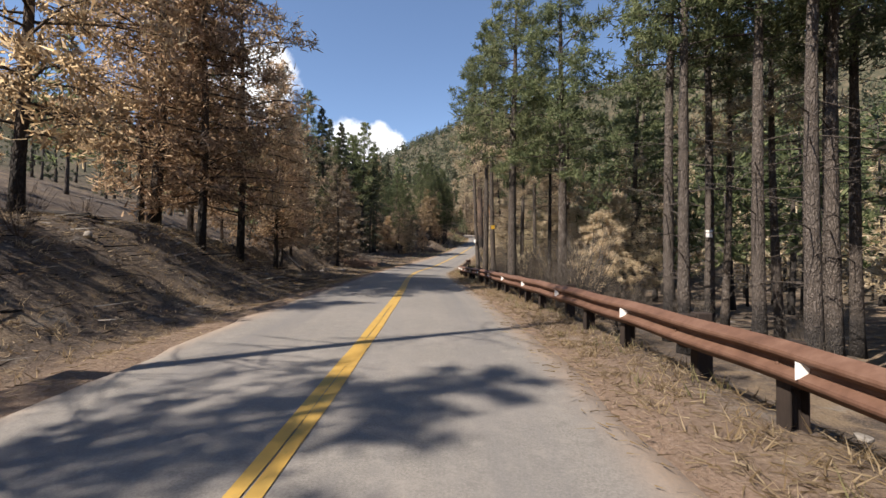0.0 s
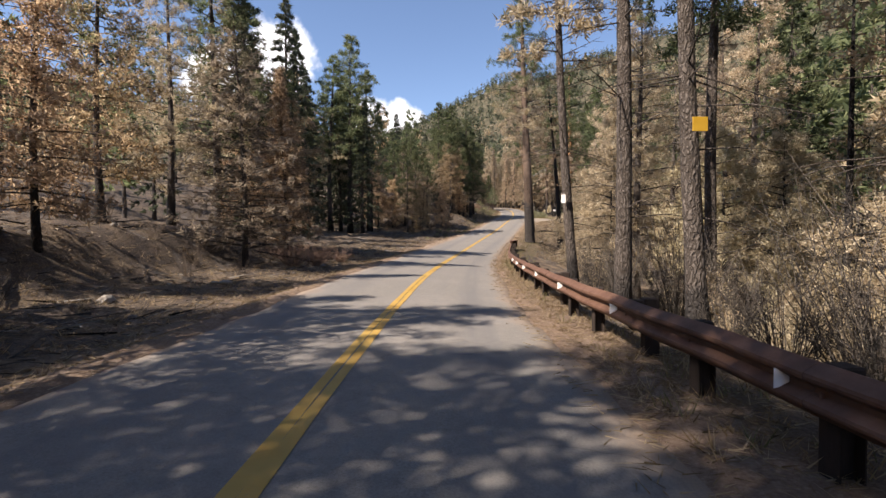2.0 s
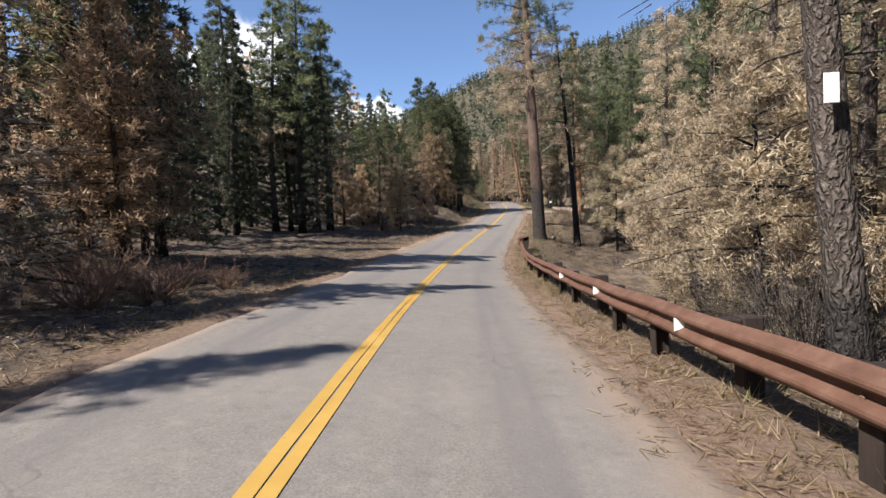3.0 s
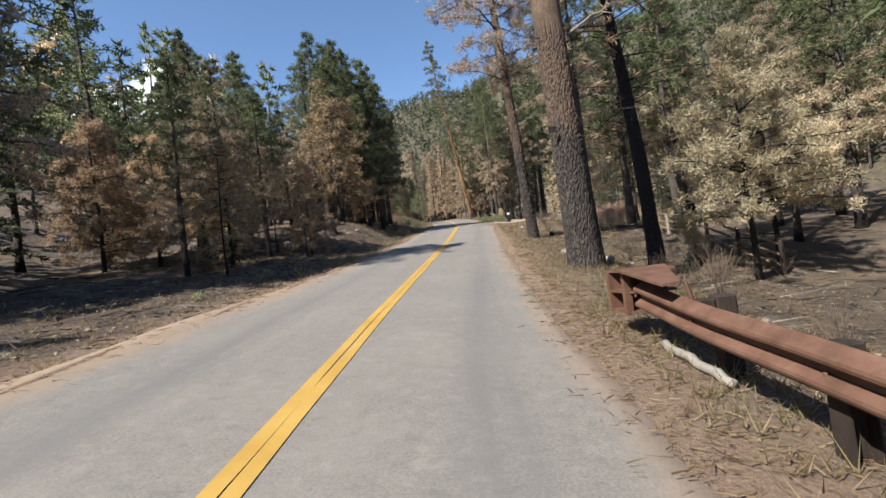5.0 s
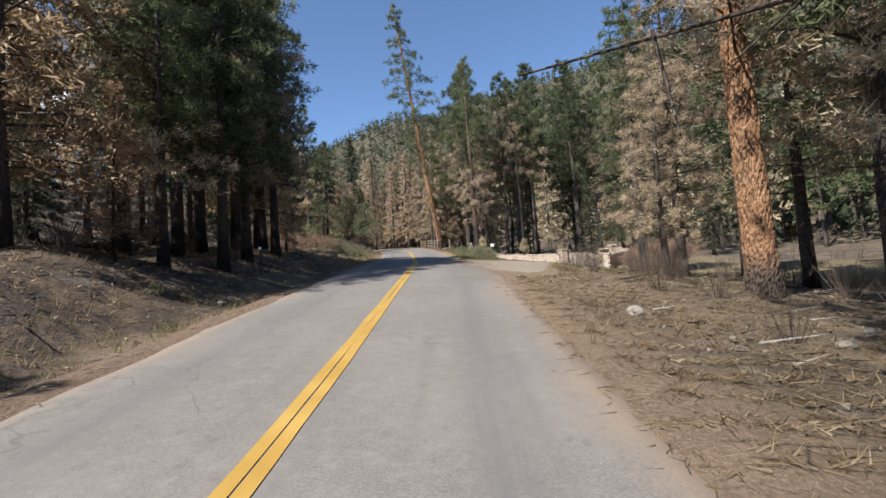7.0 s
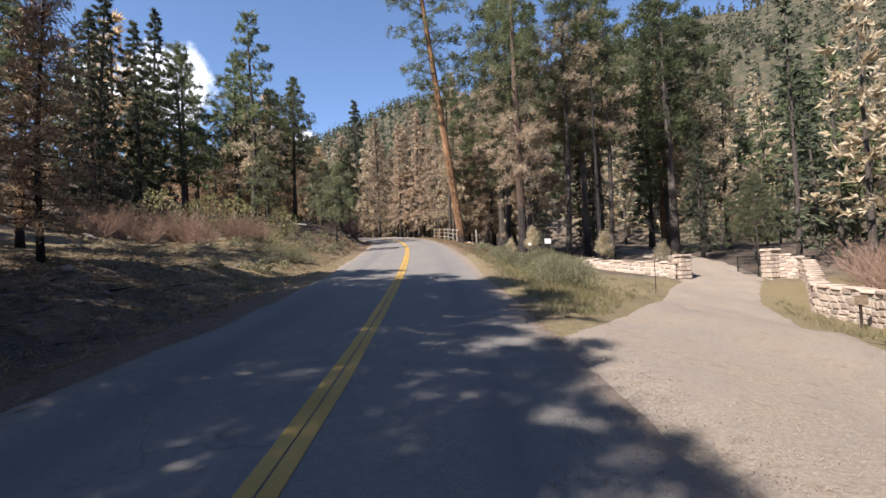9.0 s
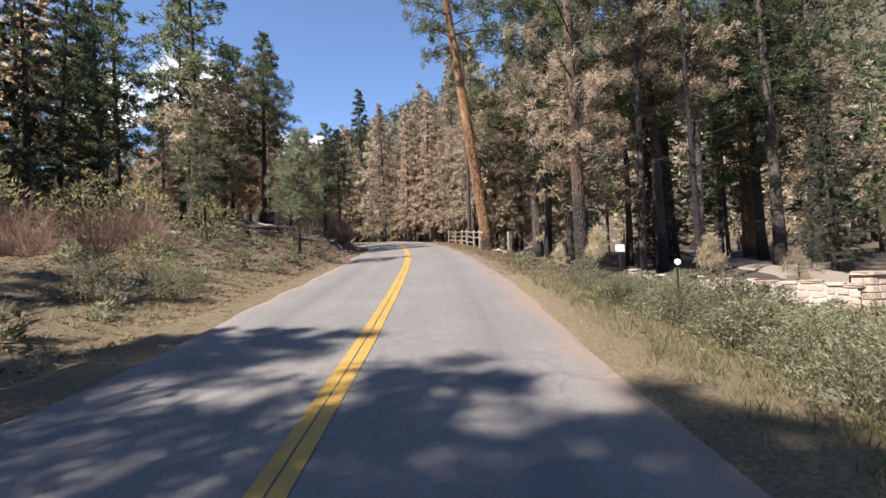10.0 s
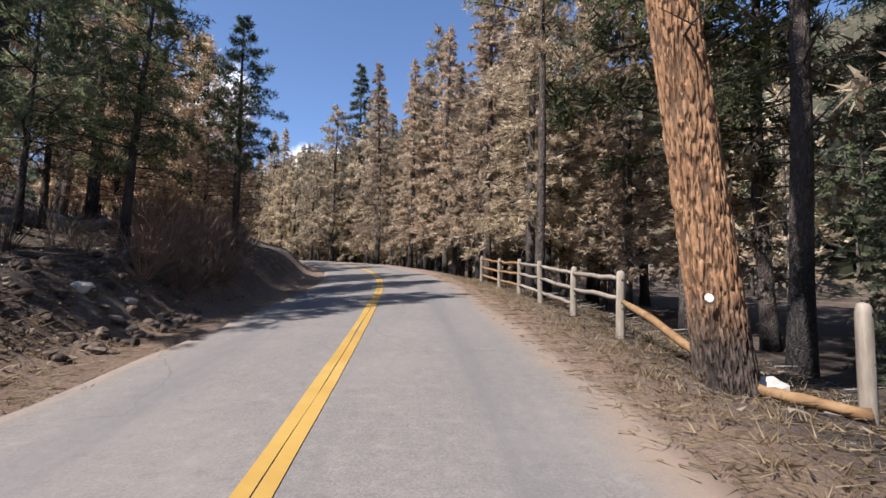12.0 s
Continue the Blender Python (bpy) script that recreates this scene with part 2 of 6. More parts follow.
def make_paint():
    m, nt, bsdf = material("worn_yellow_road_paint", 0.6)
    p = coords(nt, "Position")
    wear = tex_noise(nt, p, 22, 6, 0.75)
    patch = tex_noise(nt, p, 1.6, 4, 0.6)
    c = colours(nt, patch, [(0.3, (0.310, 0.189, 0.041)), (0.7, (0.395, 0.261, 0.069))])
    c = blend(nt, span(nt, calc(nt, "ADD", wear, calc(nt, "MULTIPLY", patch, 0.35)), 0.80, 0.92), c, (0.181, 0.155, 0.117))
    nt.links.new(c, bsdf.inputs["Base Color"])
    relief(nt, bsdf, wear, 0.3, 0.004)
    return m


def make_soil():
    """Burnt forest floor: straw-coloured needle litter, brown duff, grey ash and black char, gravelly beside the road."""
    m, nt, bsdf = material("burnt_forest_floor", 0.95)
    p = coords(nt, "Position")
    fine = tex_noise(nt, p, 26, 6, 0.75)
    strands = tex_noise(nt, p, 9, 5, 0.7, (1.0, 0.35, 1))
    mid = tex_noise(nt, p, 1.1, 6, 0.65)
    broad = tex_noise(nt, p, 0.16, 4, 0.6)
    litter = colours(nt, fine, [(0.25, (0.056, 0.038, 0.026)), (0.5, (0.155, 0.115, 0.077)), (0.72, (0.279, 0.226, 0.164))])
    char = colours(nt, fine, [(0.3, (0.018, 0.014, 0.012)), (0.5, (0.062, 0.048, 0.039)), (0.72, (0.19, 0.16, 0.135))])
    ash = colours(nt, fine, [(0.3, (0.093, 0.084, 0.074)), (0.7, (0.260, 0.248, 0.229))])
    c = blend(nt, span(nt, calc(nt, "ADD", mid, calc(nt, "MULTIPLY", broad, 0.5)), 0.62, 0.80), litter, char)
    c = blend(nt, span(nt, tex_noise(nt, p, 0.6, 5, 0.7, (1, 1.3, 1)), 0.55, 0.68, 0, 0.75), c, ash)
    c = blend(nt, span(nt, strands, 0.55, 0.7, 0, 0.6), c, (0.223, 0.161, 0.093))
    at = nt.nodes.new("ShaderNodeAttribute")
    at.attribute_name = "shoulder"
    edge = calc(nt, "MULTIPLY", at.outputs["Fac"], span(nt, mid, 0.3, 0.6, 0.55, 1))
    gravel = colours(nt, fine, [(0.3, (0.124, 0.081, 0.056)), (0.55, (0.223, 0.161, 0.118)), (0.75, (0.310, 0.248, 0.198))])
    c = blend(nt, edge, c, gravel)
    far = nt.nodes.new("ShaderNodeAttribute")
    far.attribute_name = "far"
    c = blend(nt, far.outputs["Fac"], c, colours(nt, tex_noise(nt, p, 0.16, 8, 0.75), [(0.35, (0.028, 0.031, 0.019)), (0.5, (0.053, 0.050, 0.031)), (0.62, (0.105, 0.084, 0.056)), (0.75, (0.149, 0.124, 0.087))]))
    meadow = nt.nodes.new("ShaderNodeAttribute")
    meadow.attribute_name = "meadow"
    grass = colours(nt, fine, [(0.3, (0.074, 0.059, 0.028)), (0.55, (0.211, 0.171, 0.093)), (0.75, (0.310, 0.267, 0.167))])
    c = blend(nt, calc(nt, "MULTIPLY", meadow.outputs["Fac"], span(nt, mid, 0.3, 0.55, 0.4, 1)), c, grass)
    burnt = nt.nodes.new("ShaderNodeAttribute")
    burnt.attribute_name = "burnt"
    c = blend(nt, calc(nt, "MULTIPLY", burnt.outputs["Fac"], span(nt, mid, 0.36, 0.56, 0.95, 0.55)), c, char)
    nt.links.new(c, bsdf.inputs["Base Color"])
    relief(nt, bsdf, calc(nt, "ADD", fine, calc(nt, "ADD", strands, calc(nt, "MULTIPLY", mid, 1.5))), 0.9, 0.05)
    return m


def make_dirt():
    m, nt, bsdf = material("pale_gravel_drive", 0.95)
    p = coords(nt, "Position")
    fine, mid = tex_noise(nt, p, 30, 6, 0.75), tex_noise(nt, p, 0.9, 5, 0.6)
    c = colours(nt, fine, [(0.3, (0.141, 0.113, 0.084)), (0.55, (0.251, 0.210, 0.165)), (0.75, (0.360, 0.320, 0.266))])
    c = blend(nt, span(nt, mid, 0.4, 0.65, 0, 0.6), c, (0.199, 0.176, 0.152))
    c = blend(nt, span(nt, tex_noise(nt, p, 5, 5, 0.7), 0.52, 0.7, 0, 0.55), c, (0.154, 0.107, 0.074))
    nt.links.new(c, bsdf.inputs["Base Color"])
    relief(nt, bsdf, calc(nt, "ADD", fine, mid), 0.6, 0.03)
    return m


def make_bark(name, low, mid, high, char_to=3.0, plates=5.0, carved=False, spread=1.0):
    """Bark in tall plates with dark furrows; the foot is charred up to about char_to metres."""
    m, nt, bsdf = material(name, 0.95)
    o = coords(nt)
    rnd = object_random(nt)
    sep = nt.nodes.new("ShaderNodeSeparateXYZ")
    nt.links.new(o, sep.inputs[0])
    wob = tex_noise(nt, o, 2.2, 5, 0.6)
    fine = tex_noise(nt, o, 34, 5, 0.7, (1, 1, 0.35))
    if carved:
        cell = nt.nodes.new("ShaderNodeAttribute")
        cell.attribute_name = "furrow"
        cell = cell.outputs["Fac"]
    else:
        bend = nt.nodes.new("ShaderNodeTexNoise")
        bend.inputs["Scale"].default_value, bend.inputs["Detail"].default_value = 5.0, 3.0
        nt.links.new(o, bend.inputs["Vector"])
        warp = nt.nodes.new("ShaderNodeMix")
        warp.data_type, warp.blend_type = "RGBA", "LINEAR_LIGHT"
        warp.inputs["Factor"].default_value = 0.10
        nt.links.new(o, warp.inputs["A"]), nt.links.new(bend.outputs["Color"], warp.inputs["B"])
        cell = tex_cells(nt, warp.outputs["Result"], plates * 3.4, stretch=(1, 1, 0.17))
    c = colours(nt, calc(nt, "ADD", calc(nt, "MULTIPLY", fine, 0.65), calc(nt, "MULTIPLY", wob, 0.35)), [(0.35, low), (0.5, mid), (0.68, high)])
    c = blend(nt, span(nt, cell, 0.09 if carved else 0.2, 0.015, 0, 0.66 if carved else 0.75), c, (0.022, 0.016, 0.012))
    c = blend(nt, span(nt, rnd, 0, 1, 0, 0.15 if carved else 0.45), c, (0.087, 0.074, 0.065))
    top = calc(nt, "ADD", char_to * (1.05 - 0.5 * spread), calc(nt, "MULTIPLY", rnd, char_to * spread))
    burn = span(nt, calc(nt, "SUBTRACT", calc(nt, "ADD", top, calc(nt, "MULTIPLY", calc(nt, "SUBTRACT", wob, 0.5), 1.6 * char_to * (0.4 + 0.6 * spread))), sep.outputs[2]), -0.3, 0.5)
    soot = colours(nt, fine, [(0.35, (0.007, 0.007, 0.007)), (0.6, (0.031, 0.029, 0.029)), (0.8, (0.081, 0.077, 0.076))])
    if carved:
        flake = colours(nt, fine, [(0.35, (0.022, 0.020, 0.019)), (0.55, (0.053, 0.048, 0.045)), (0.75, (0.118, 0.108, 0.102))])
        soot = blend(nt, span(nt, cell, 0.03, 0.12), soot, flake)
    c = blend(nt, calc(nt, "MULTIPLY", burn, 0.88), c, soot)
    nt.links.new(c, bsdf.inputs["Base Color"])
    relief(nt, bsdf, calc(nt, "ADD", span(nt, cell, 0, 0.14 if carved else 0.3), calc(nt, "MULTIPLY", fine, 0.5)), 0.8, 0.04)
    return m


def make_needles(name, stops, lower=None, lower_to=0.6, lit=0.58, by_place=False):
    """Needles: colours spread blade by blade and tree by tree; lower: a scorched colour below lower_to of the crown's height."""
    m, nt, bsdf = material(name, 0.7)
    isl, rnd = island_random(nt), object_random(nt)
    o = coords(nt)
    clump = tex_noise(nt, o, 0.9, 3, 0.6)
    mixv = calc(nt, "ADD", calc(nt, "MULTIPLY", isl, 0.5), calc(nt, "MULTIPLY", clump, 0.5))
    c = colours(nt, mixv, stops)
    if lower:
        g = nt.nodes.new("ShaderNodeSeparateXYZ")
        nt.links.new(coords(nt, "Generated"), g.inputs[0])
        level = tex_noise(nt, o, 0.13, 3, 0.7) if by_place else g.outputs[2]
        edge = calc(nt, "ADD", level, calc(nt, "MULTIPLY", calc(nt, "SUBTRACT", tex_noise(nt, o, 0.55, 3), 0.5), 0.5 if by_place else 1.3))
        edge = calc(nt, "ADD", edge, calc(nt, "MULTIPLY", calc(nt, "SUBTRACT", rnd, 0.5), 0.5))
        c = blend(nt, span(nt, edge, lower_to + 0.1, lower_to - 0.1), c, colours(nt, mixv, lower))
    hue = nt.nodes.new("ShaderNodeHueSaturation")
    nt.links.new(c, hue.inputs["Color"])
    nt.links.new(span(nt, rnd, 0, 1, 0.72, 1.22), hue.inputs["Value"])
    nt.links.new(span(nt, calc(nt, "FRACT", calc(nt, "MULTIPLY", rnd, 7.3), 0), 0, 1, 0.488, 0.508), hue.inputs["Hue"])
    nt.links.new(hue.outputs[0], bsdf.inputs["Base Color"])
    tr = nt.nodes.new("ShaderNodeBsdfTranslucent")
    nt.links.new(hue.outputs[0], tr.inputs["Color"])
    mx = nt.nodes.new("ShaderNodeMixShader")
    mx.inputs[0].default_value = lit
    nt.links.new(bsdf.outputs[0], mx.inputs[1]), nt.links.new(tr.outputs[0], mx.inputs[2])
    nt.links.new(mx.outputs[0], nt.nodes["Material Output"].inputs["Surface"])
    return m


def make_plain(name, stops, scale=8.0, rough=0.9, bump=0.4, metal=0.0, stretch=None, tone=0.0):
    m, nt, bsdf = material(name, rough)
    o = coords(nt)
    f = calc(nt, "ADD", calc(nt, "MULTIPLY", tex_noise(nt, o, scale, 6, 0.7, stretch), 0.7), calc(nt, "MULTIPLY", tex_noise(nt, o, scale * 0.2, 3), 0.3))
    c = colours(nt, f, stops)
    if tone:
        hue = nt.nodes.new("ShaderNodeHueSaturation")
        nt.links.new(c, hue.inputs["Color"])
        nt.links.new(span(nt, object_random(nt), 0, 1, 1 - tone, 1 + tone, False), hue.inputs["Value"])
        c = hue.outputs[0]
    nt.links.new(c, bsdf.inputs["Base Color"])
    bsdf.inputs["Metallic"].default_value = metal
    relief(nt, bsdf, f, bump, 0.02)
    return m


GREEN = [(0.25, (0.053, 0.069, 0.035)), (0.5, (0.123, 0.148, 0.073)), (0.75, (0.215, 0.234, 0.123))]
FIRGREEN = [(0.25, (0.032, 0.040, 0.027)), (0.5, (0.074, 0.086, 0.056)), (0.75, (0.132, 0.144, 0.092))]
TAN = [(0.25, (0.220, 0.168, 0.108)), (0.5, (0.430, 0.348, 0.240)), (0.75, (0.605, 0.520, 0.395))]
BROWN = [(0.25, (0.200, 0.137, 0.083)), (0.5, (0.425, 0.305, 0.190)), (0.75, (0.61, 0.480, 0.325))]
ASPHALT, PAINT, SOIL, DIRT = make_asphalt(), make_paint(), make_soil(), make_dirt()
BARK = make_bark("dark_pine_bark", (0.044, 0.037, 0.033), (0.108, 0.092, 0.081), (0.195, 0.170, 0.152), 1.2)
BARK_RED = make_bark("orange_pine_bark", (0.099, 0.046, 0.022), (0.223, 0.115, 0.056), (0.322, 0.198, 0.112), 2.0, 4.0)
BARK_CARVED = make_bark("plated_grey_bark", (0.046, 0.033, 0.027), (0.102, 0.071, 0.053), (0.180, 0.127, 0.093), 3.4, carved=True, spread=0.4)
BARK_CARVED_RED = make_bark("plated_orange_bark", (0.13, 0.066, 0.032), (0.27, 0.145, 0.072), (0.42, 0.27, 0.155), 0.75, carved=True, spread=0.2)
BARK_BLACK = make_bark("charred_bark", (0.006, 0.006, 0.006), (0.019, 0.017, 0.016), (0.046, 0.042, 0.040), 9.0)
BARK_BROWN = make_bark("scorched_brown_bark", (0.031, 0.024, 0.019), (0.081, 0.060, 0.045), (0.149, 0.115, 0.087), 1.2)
BARK_GREY = make_bark("grey_dead_wood", (0.062, 0.053, 0.043), (0.143, 0.124, 0.105), (0.223, 0.205, 0.180), 1.0, 9.0)
N_GREEN = make_needles("green_pine_needles", GREEN)
N_HALF = make_needles("green_needles_scorched_below", GREEN, TAN, 0.42)
N_HALF_FAR = make_needles("green_needles_scorched_below_far", GREEN, TAN, 0.36, by_place=True)
N_HILL = make_needles("hillside_needles", FIRGREEN, BROWN, 0.5, by_place=True)
N_TAN = make_needles("scorched_tan_needles", TAN, lit=0.5)
N_CREAM = make_needles("bleached_cream_needles", [(0.25, (0.31, 0.247, 0.150)), (0.5, (0.525, 0.450, 0.305)), (0.75, (0.665, 0.60, 0.445))], lit=0.5)
N_YOUNG = make_needles("soft_grey_green_needles", [(0.25, (0.088, 0.104, 0.056)), (0.5, (0.172, 0.192, 0.108)), (0.75, (0.280, 0.292, 0.176))], lit=0.62)
N_GOLD = make_needles("golden_scorched_needles", [(0.25, (0.264, 0.180, 0.100)), (0.5, (0.480, 0.364, 0.224)), (0.75, (0.632, 0.528, 0.368))], lit=0.5)
N_SPARSE = make_needles("dry_grey_brown_needles_below_green", GREEN, [(0.25, (0.17, 0.13, 0.095)), (0.5, (0.34, 0.275, 0.205)), (0.75, (0.5, 0.43, 0.335))], 0.62, lit=0.6)
N_BROWN = make_needles("scorched_brown_needles", BROWN, lit=0.7)
N_MIXED = make_needles("brown_needles_with_green_top", GREEN, BROWN, 0.62, lit=0.68)
N_FIR = make_needles("dark_fir_needles", FIRGREEN, lit=0.45)
N_BUSH = make_needles("grey_green_leaves", [(0.25, (0.144, 0.144, 0.080)), (0.5, (0.280, 0.280, 0.164)), (0.75, (0.416, 0.408, 0.276))], lit=0.62)
N_STRAW = make_needles("dry_straw", [(0.25, (0.160, 0.116, 0.056)), (0.5, (0.344, 0.268, 0.148)), (0.75, (0.496, 0.416, 0.264))])
N_MAT = make_needles("dead_grey_straw", [(0.25, (0.10, 0.07, 0.04)), (0.5, (0.24, 0.18, 0.115)), (0.75, (0.42, 0.34, 0.23))])
N_GRASS = make_needles("green_verge_grass", [(0.25, (0.104, 0.112, 0.048)), (0.5, (0.240, 0.232, 0.108)), (0.75, (0.416, 0.368, 0.208))])
N_LEAF = make_needles("dead_brown_leaves", [(0.25, (0.072, 0.048, 0.032)), (0.5, (0.192, 0.136, 0.092)), (0.75, (0.368, 0.304, 0.232))])
TWIG_RED = make_plain("red_willow_stems", [(0.3, (0.124, 0.074, 0.053)), (0.7, (0.279, 0.192, 0.143))], 6)
TWIG = make_plain("bare_brown_twigs", [(0.3, (0.037, 0.028, 0.022)), (0.7, (0.136, 0.105, 0.081))], 6)
RUST = make_plain("rusted_weathering_steel", [(0.25, (0.043, 0.022, 0.015)), (0.5, (0.099, 0.053, 0.036)), (0.75, (0.155, 0.093, 0.067))], 5, 0.68, 0.25)
POSTWOOD = make_plain("dark_treated_post", [(0.3, (0.011, 0.008, 0.007)), (0.7, (0.046, 0.034, 0.028))], 9, 0.9, 0.5, stretch=(1, 1, 0.2))
WHITE = make_plain("white_reflector", [(0.3, (0.70, 0.69, 0.66)), (0.7, (0.86, 0.85, 0.83))], 4, 0.5, 0.1)
YELLOW = make_plain("yellow_tag", [(0.3, (0.384, 0.223, 0.019)), (0.7, (0.484, 0.298, 0.037))], 4, 0.5, 0.1)
BLACKIRON = make_plain("black_iron", [(0.3, (0.007, 0.007, 0.007)), (0.7, (0.022, 0.020, 0.019))], 14, 0.55, 0.2)
STONE = make_plain("pink_buff_sandstone", [(0.25, (0.19, 0.145, 0.113)), (0.5, (0.325, 0.262, 0.210)), (0.75, (0.44, 0.375, 0.312))], 5, 0.9, 0.5, tone=0.25)
MORTAR = make_plain("pale_mortar", [(0.3, (0.33, 0.285, 0.24)), (0.7, (0.47, 0.42, 0.365))], 12, 0.95, 0.5)
ROCK = make_plain("grey_buff_rock", [(0.25, (0.081, 0.071, 0.062)), (0.5, (0.192, 0.174, 0.152)), (0.75, (0.310, 0.285, 0.254))], 4, 0.95, 0.6, tone=0.3)
PALEROCK = make_plain("whitish_rock", [(0.3, (0.341, 0.316, 0.279)), (0.7, (0.484, 0.465, 0.434))], 4, 0.9, 0.5)
BROWNROCK = make_plain("brown_rubble", [(0.25, (0.026, 0.020, 0.016)), (0.5, (0.080, 0.062, 0.048)), (0.75, (0.185, 0.15, 0.12))], 6, 0.95, 0.8, tone=0.5)
FENCEWOOD = make_plain("weathered_fence_wood", [(0.25, (0.085, 0.073, 0.058)), (0.5, (0.205, 0.180, 0.145)), (0.75, (0.34, 0.305, 0.25))], 11, 0.85, 0.5, stretch=(1, 1, 0.15), tone=0.15)
FENCEFRESH = make_plain("golden_fence_rail", [(0.25, (0.081, 0.046, 0.022)), (0.5, (0.186, 0.112, 0.053)), (0.75, (0.273, 0.186, 0.099))], 11, 0.8, 0.5, stretch=(0.15, 1, 1), tone=0.15)
CHAR = make_plain("charred_wood", [(0.3, (0.005, 0.004, 0.004)), (0.7, (0.031, 0.027, 0.025))], 9, 0.9, 0.6)
LOGWOOD = make_plain("barkless_log", [(0.3, (0.068, 0.046, 0.031)), (0.5, (0.155, 0.115, 0.081)), (0.72, (0.285, 0.223, 0.161))], 9, 0.9, 0.6)
GREYWOOD = make_plain("silvered_dead_wood", [(0.3, (0.124, 0.112, 0.099)), (0.7, (0.285, 0.267, 0.242))], 7, 0.9, 0.4)


# ---- mesh helpers ----
def mesh_of(name, verts, faces, mat, smooth=False):
    me = bpy.data.meshes.new(name)
    me.from_pydata([tuple(v) for v in verts] if not isinstance(verts, np.ndarray) else verts.tolist(), [], faces if isinstance(faces, list) else faces.tolist())
    for mm in (mat if isinstance(mat, (list, tuple)) else [mat]):
        me.materials.append(mm)
    if smooth:
        me.polygons.foreach_set("use_smooth", [True] * len(me.polygons))
    me.update()
    return me


def piece(name, me, parent=None, m=None, label=""):
    ob = new(name, me)
    if parent is not None:
        ob.parent = parent
    if m is not None:
        ob.matrix_basis = m
    return tagged(ob, label)


def thing(name, m, label, category, group="", kind=""):
    return tagged_at(new(name), m, label, category, group, kind)


def tagged_at(ob, m, label, category, group="", kind=""):
    ob.matrix_basis = m
    return tagged(ob, label, category, group, kind)


def tube(path, radii, sides=6, cap=True, twist=0.0):
    """Verts and faces of a tube along a path of points."""
    path = np.asarray(path, float)
    n = len(path)
    d = np.gradient(path, axis=0)
    d /= np.linalg.norm(d, axis=1)[:, None] + 1e-9
    ref = np.where(np.abs(d[:, 2:3]) > 0.8, np.array([[1.0, 0, 0]]), np.array([[0, 0, 1.0]]))
    a = np.cross(ref, d)
    a /= np.linalg.norm(a, axis=1)[:, None] + 1e-9
    b = np.cross(d, a)
    th = np.arange(sides) / sides * 2 * np.pi + twist
    v = path[:, None] + np.asarray(radii)[:, None, None] * (np.cos(th)[None, :, None] * a[:, None] + np.sin(th)[None, :, None] * b[:, None])
    f = []
    for i in range(n - 1):
        for k in range(sides):
            k2 = (k + 1) % sides
            f.append([i * sides + k, i * sides + k2, (i + 1) * sides + k2, (i + 1) * sides + k])
    if cap:
        f.append(list(range(sides))[::-1])
        f.append([(n - 1) * sides + k for k in range(sides)])
    return v.reshape(-1, 3), f


class Heap:
    """Collects verts and faces of many bits into one mesh."""

    def __init__(self):
        self.v, self.f, self.n = [], [], 0

    def add(self, v, f):
        v = np.asarray(v, float)
        self.v.append(v)
        n = self.n
        self.f += [[i + n for i in q] for q in f]
        self.n += len(v)

    def mesh(self, name, mat, smooth=False):
        return mesh_of(name, np.concatenate(self.v), self.f, mat, smooth)


def box(x0, x1, y0, y1, z0, z1):
    v = [(x, y, z) for z in (z0, z1) for x, y in ((x0, y0), (x1, y0), (x1, y1), (x0, y1))]
    return v, [[3, 2, 1, 0], [4, 5, 6, 7], [0, 1, 5, 4], [1, 2, 6, 5], [2, 3, 7, 6], [3, 0, 4, 7]]


def bevelled(name, dims, mat, width=0.01, at=(0, 0, 0)):
    bm = bmesh.new()
    bmesh.ops.create_cube(bm, size=1)
    for v in bm.verts:
        v.co = Vector((v.co.x * dims[0] + at[0], v.co.y * dims[1] + at[1], v.co.z * dims[2] + at[2]))
    bmesh.ops.bevel(bm, geom=bm.edges[:], offset=width, segments=1, affect="EDGES")
    me = bpy.data.meshes.new(name)
    bm.to_mesh(me)
    bm.free()
    me.materials.append(mat)
    return me


def blades(centres, dirs, lengths, widths, rng):
    """One thin triangle for each needle bundle or leaf."""
    n = len(centres)
    r = rng.normal(size=(n, 3))
    side = np.cross(dirs, r)
    side /= np.linalg.norm(side, axis=1)[:, None] + 1e-9
    v = np.empty((n, 3, 3))
    v[:, 0] = centres + side * widths[:, None] * 0.5
    v[:, 1] = centres - side * widths[:, None] * 0.5
    v[:, 2] = centres + dirs * lengths[:, None]
    return v.reshape(-1, 3), np.arange(3 * n).reshape(-1, 3)


def tri_mesh(name, v, f, mat):
    me = bpy.data.meshes.new(name)
    me.vertices.add(len(v))
    me.vertices.foreach_set("co", np.ascontiguousarray(v, np.float32).ravel())
    me.loops.add(len(f) * 3)
    me.loops.foreach_set("vertex_index", np.ascontiguousarray(f, np.int32).ravel())
    me.polygons.add(len(f))
    me.polygons.foreach_set("loop_start", np.arange(0, len(f) * 3, 3, dtype=np.int32))
    me.materials.append(mat)
    me.update(calc_edges=True)
    me.validate()
    return me


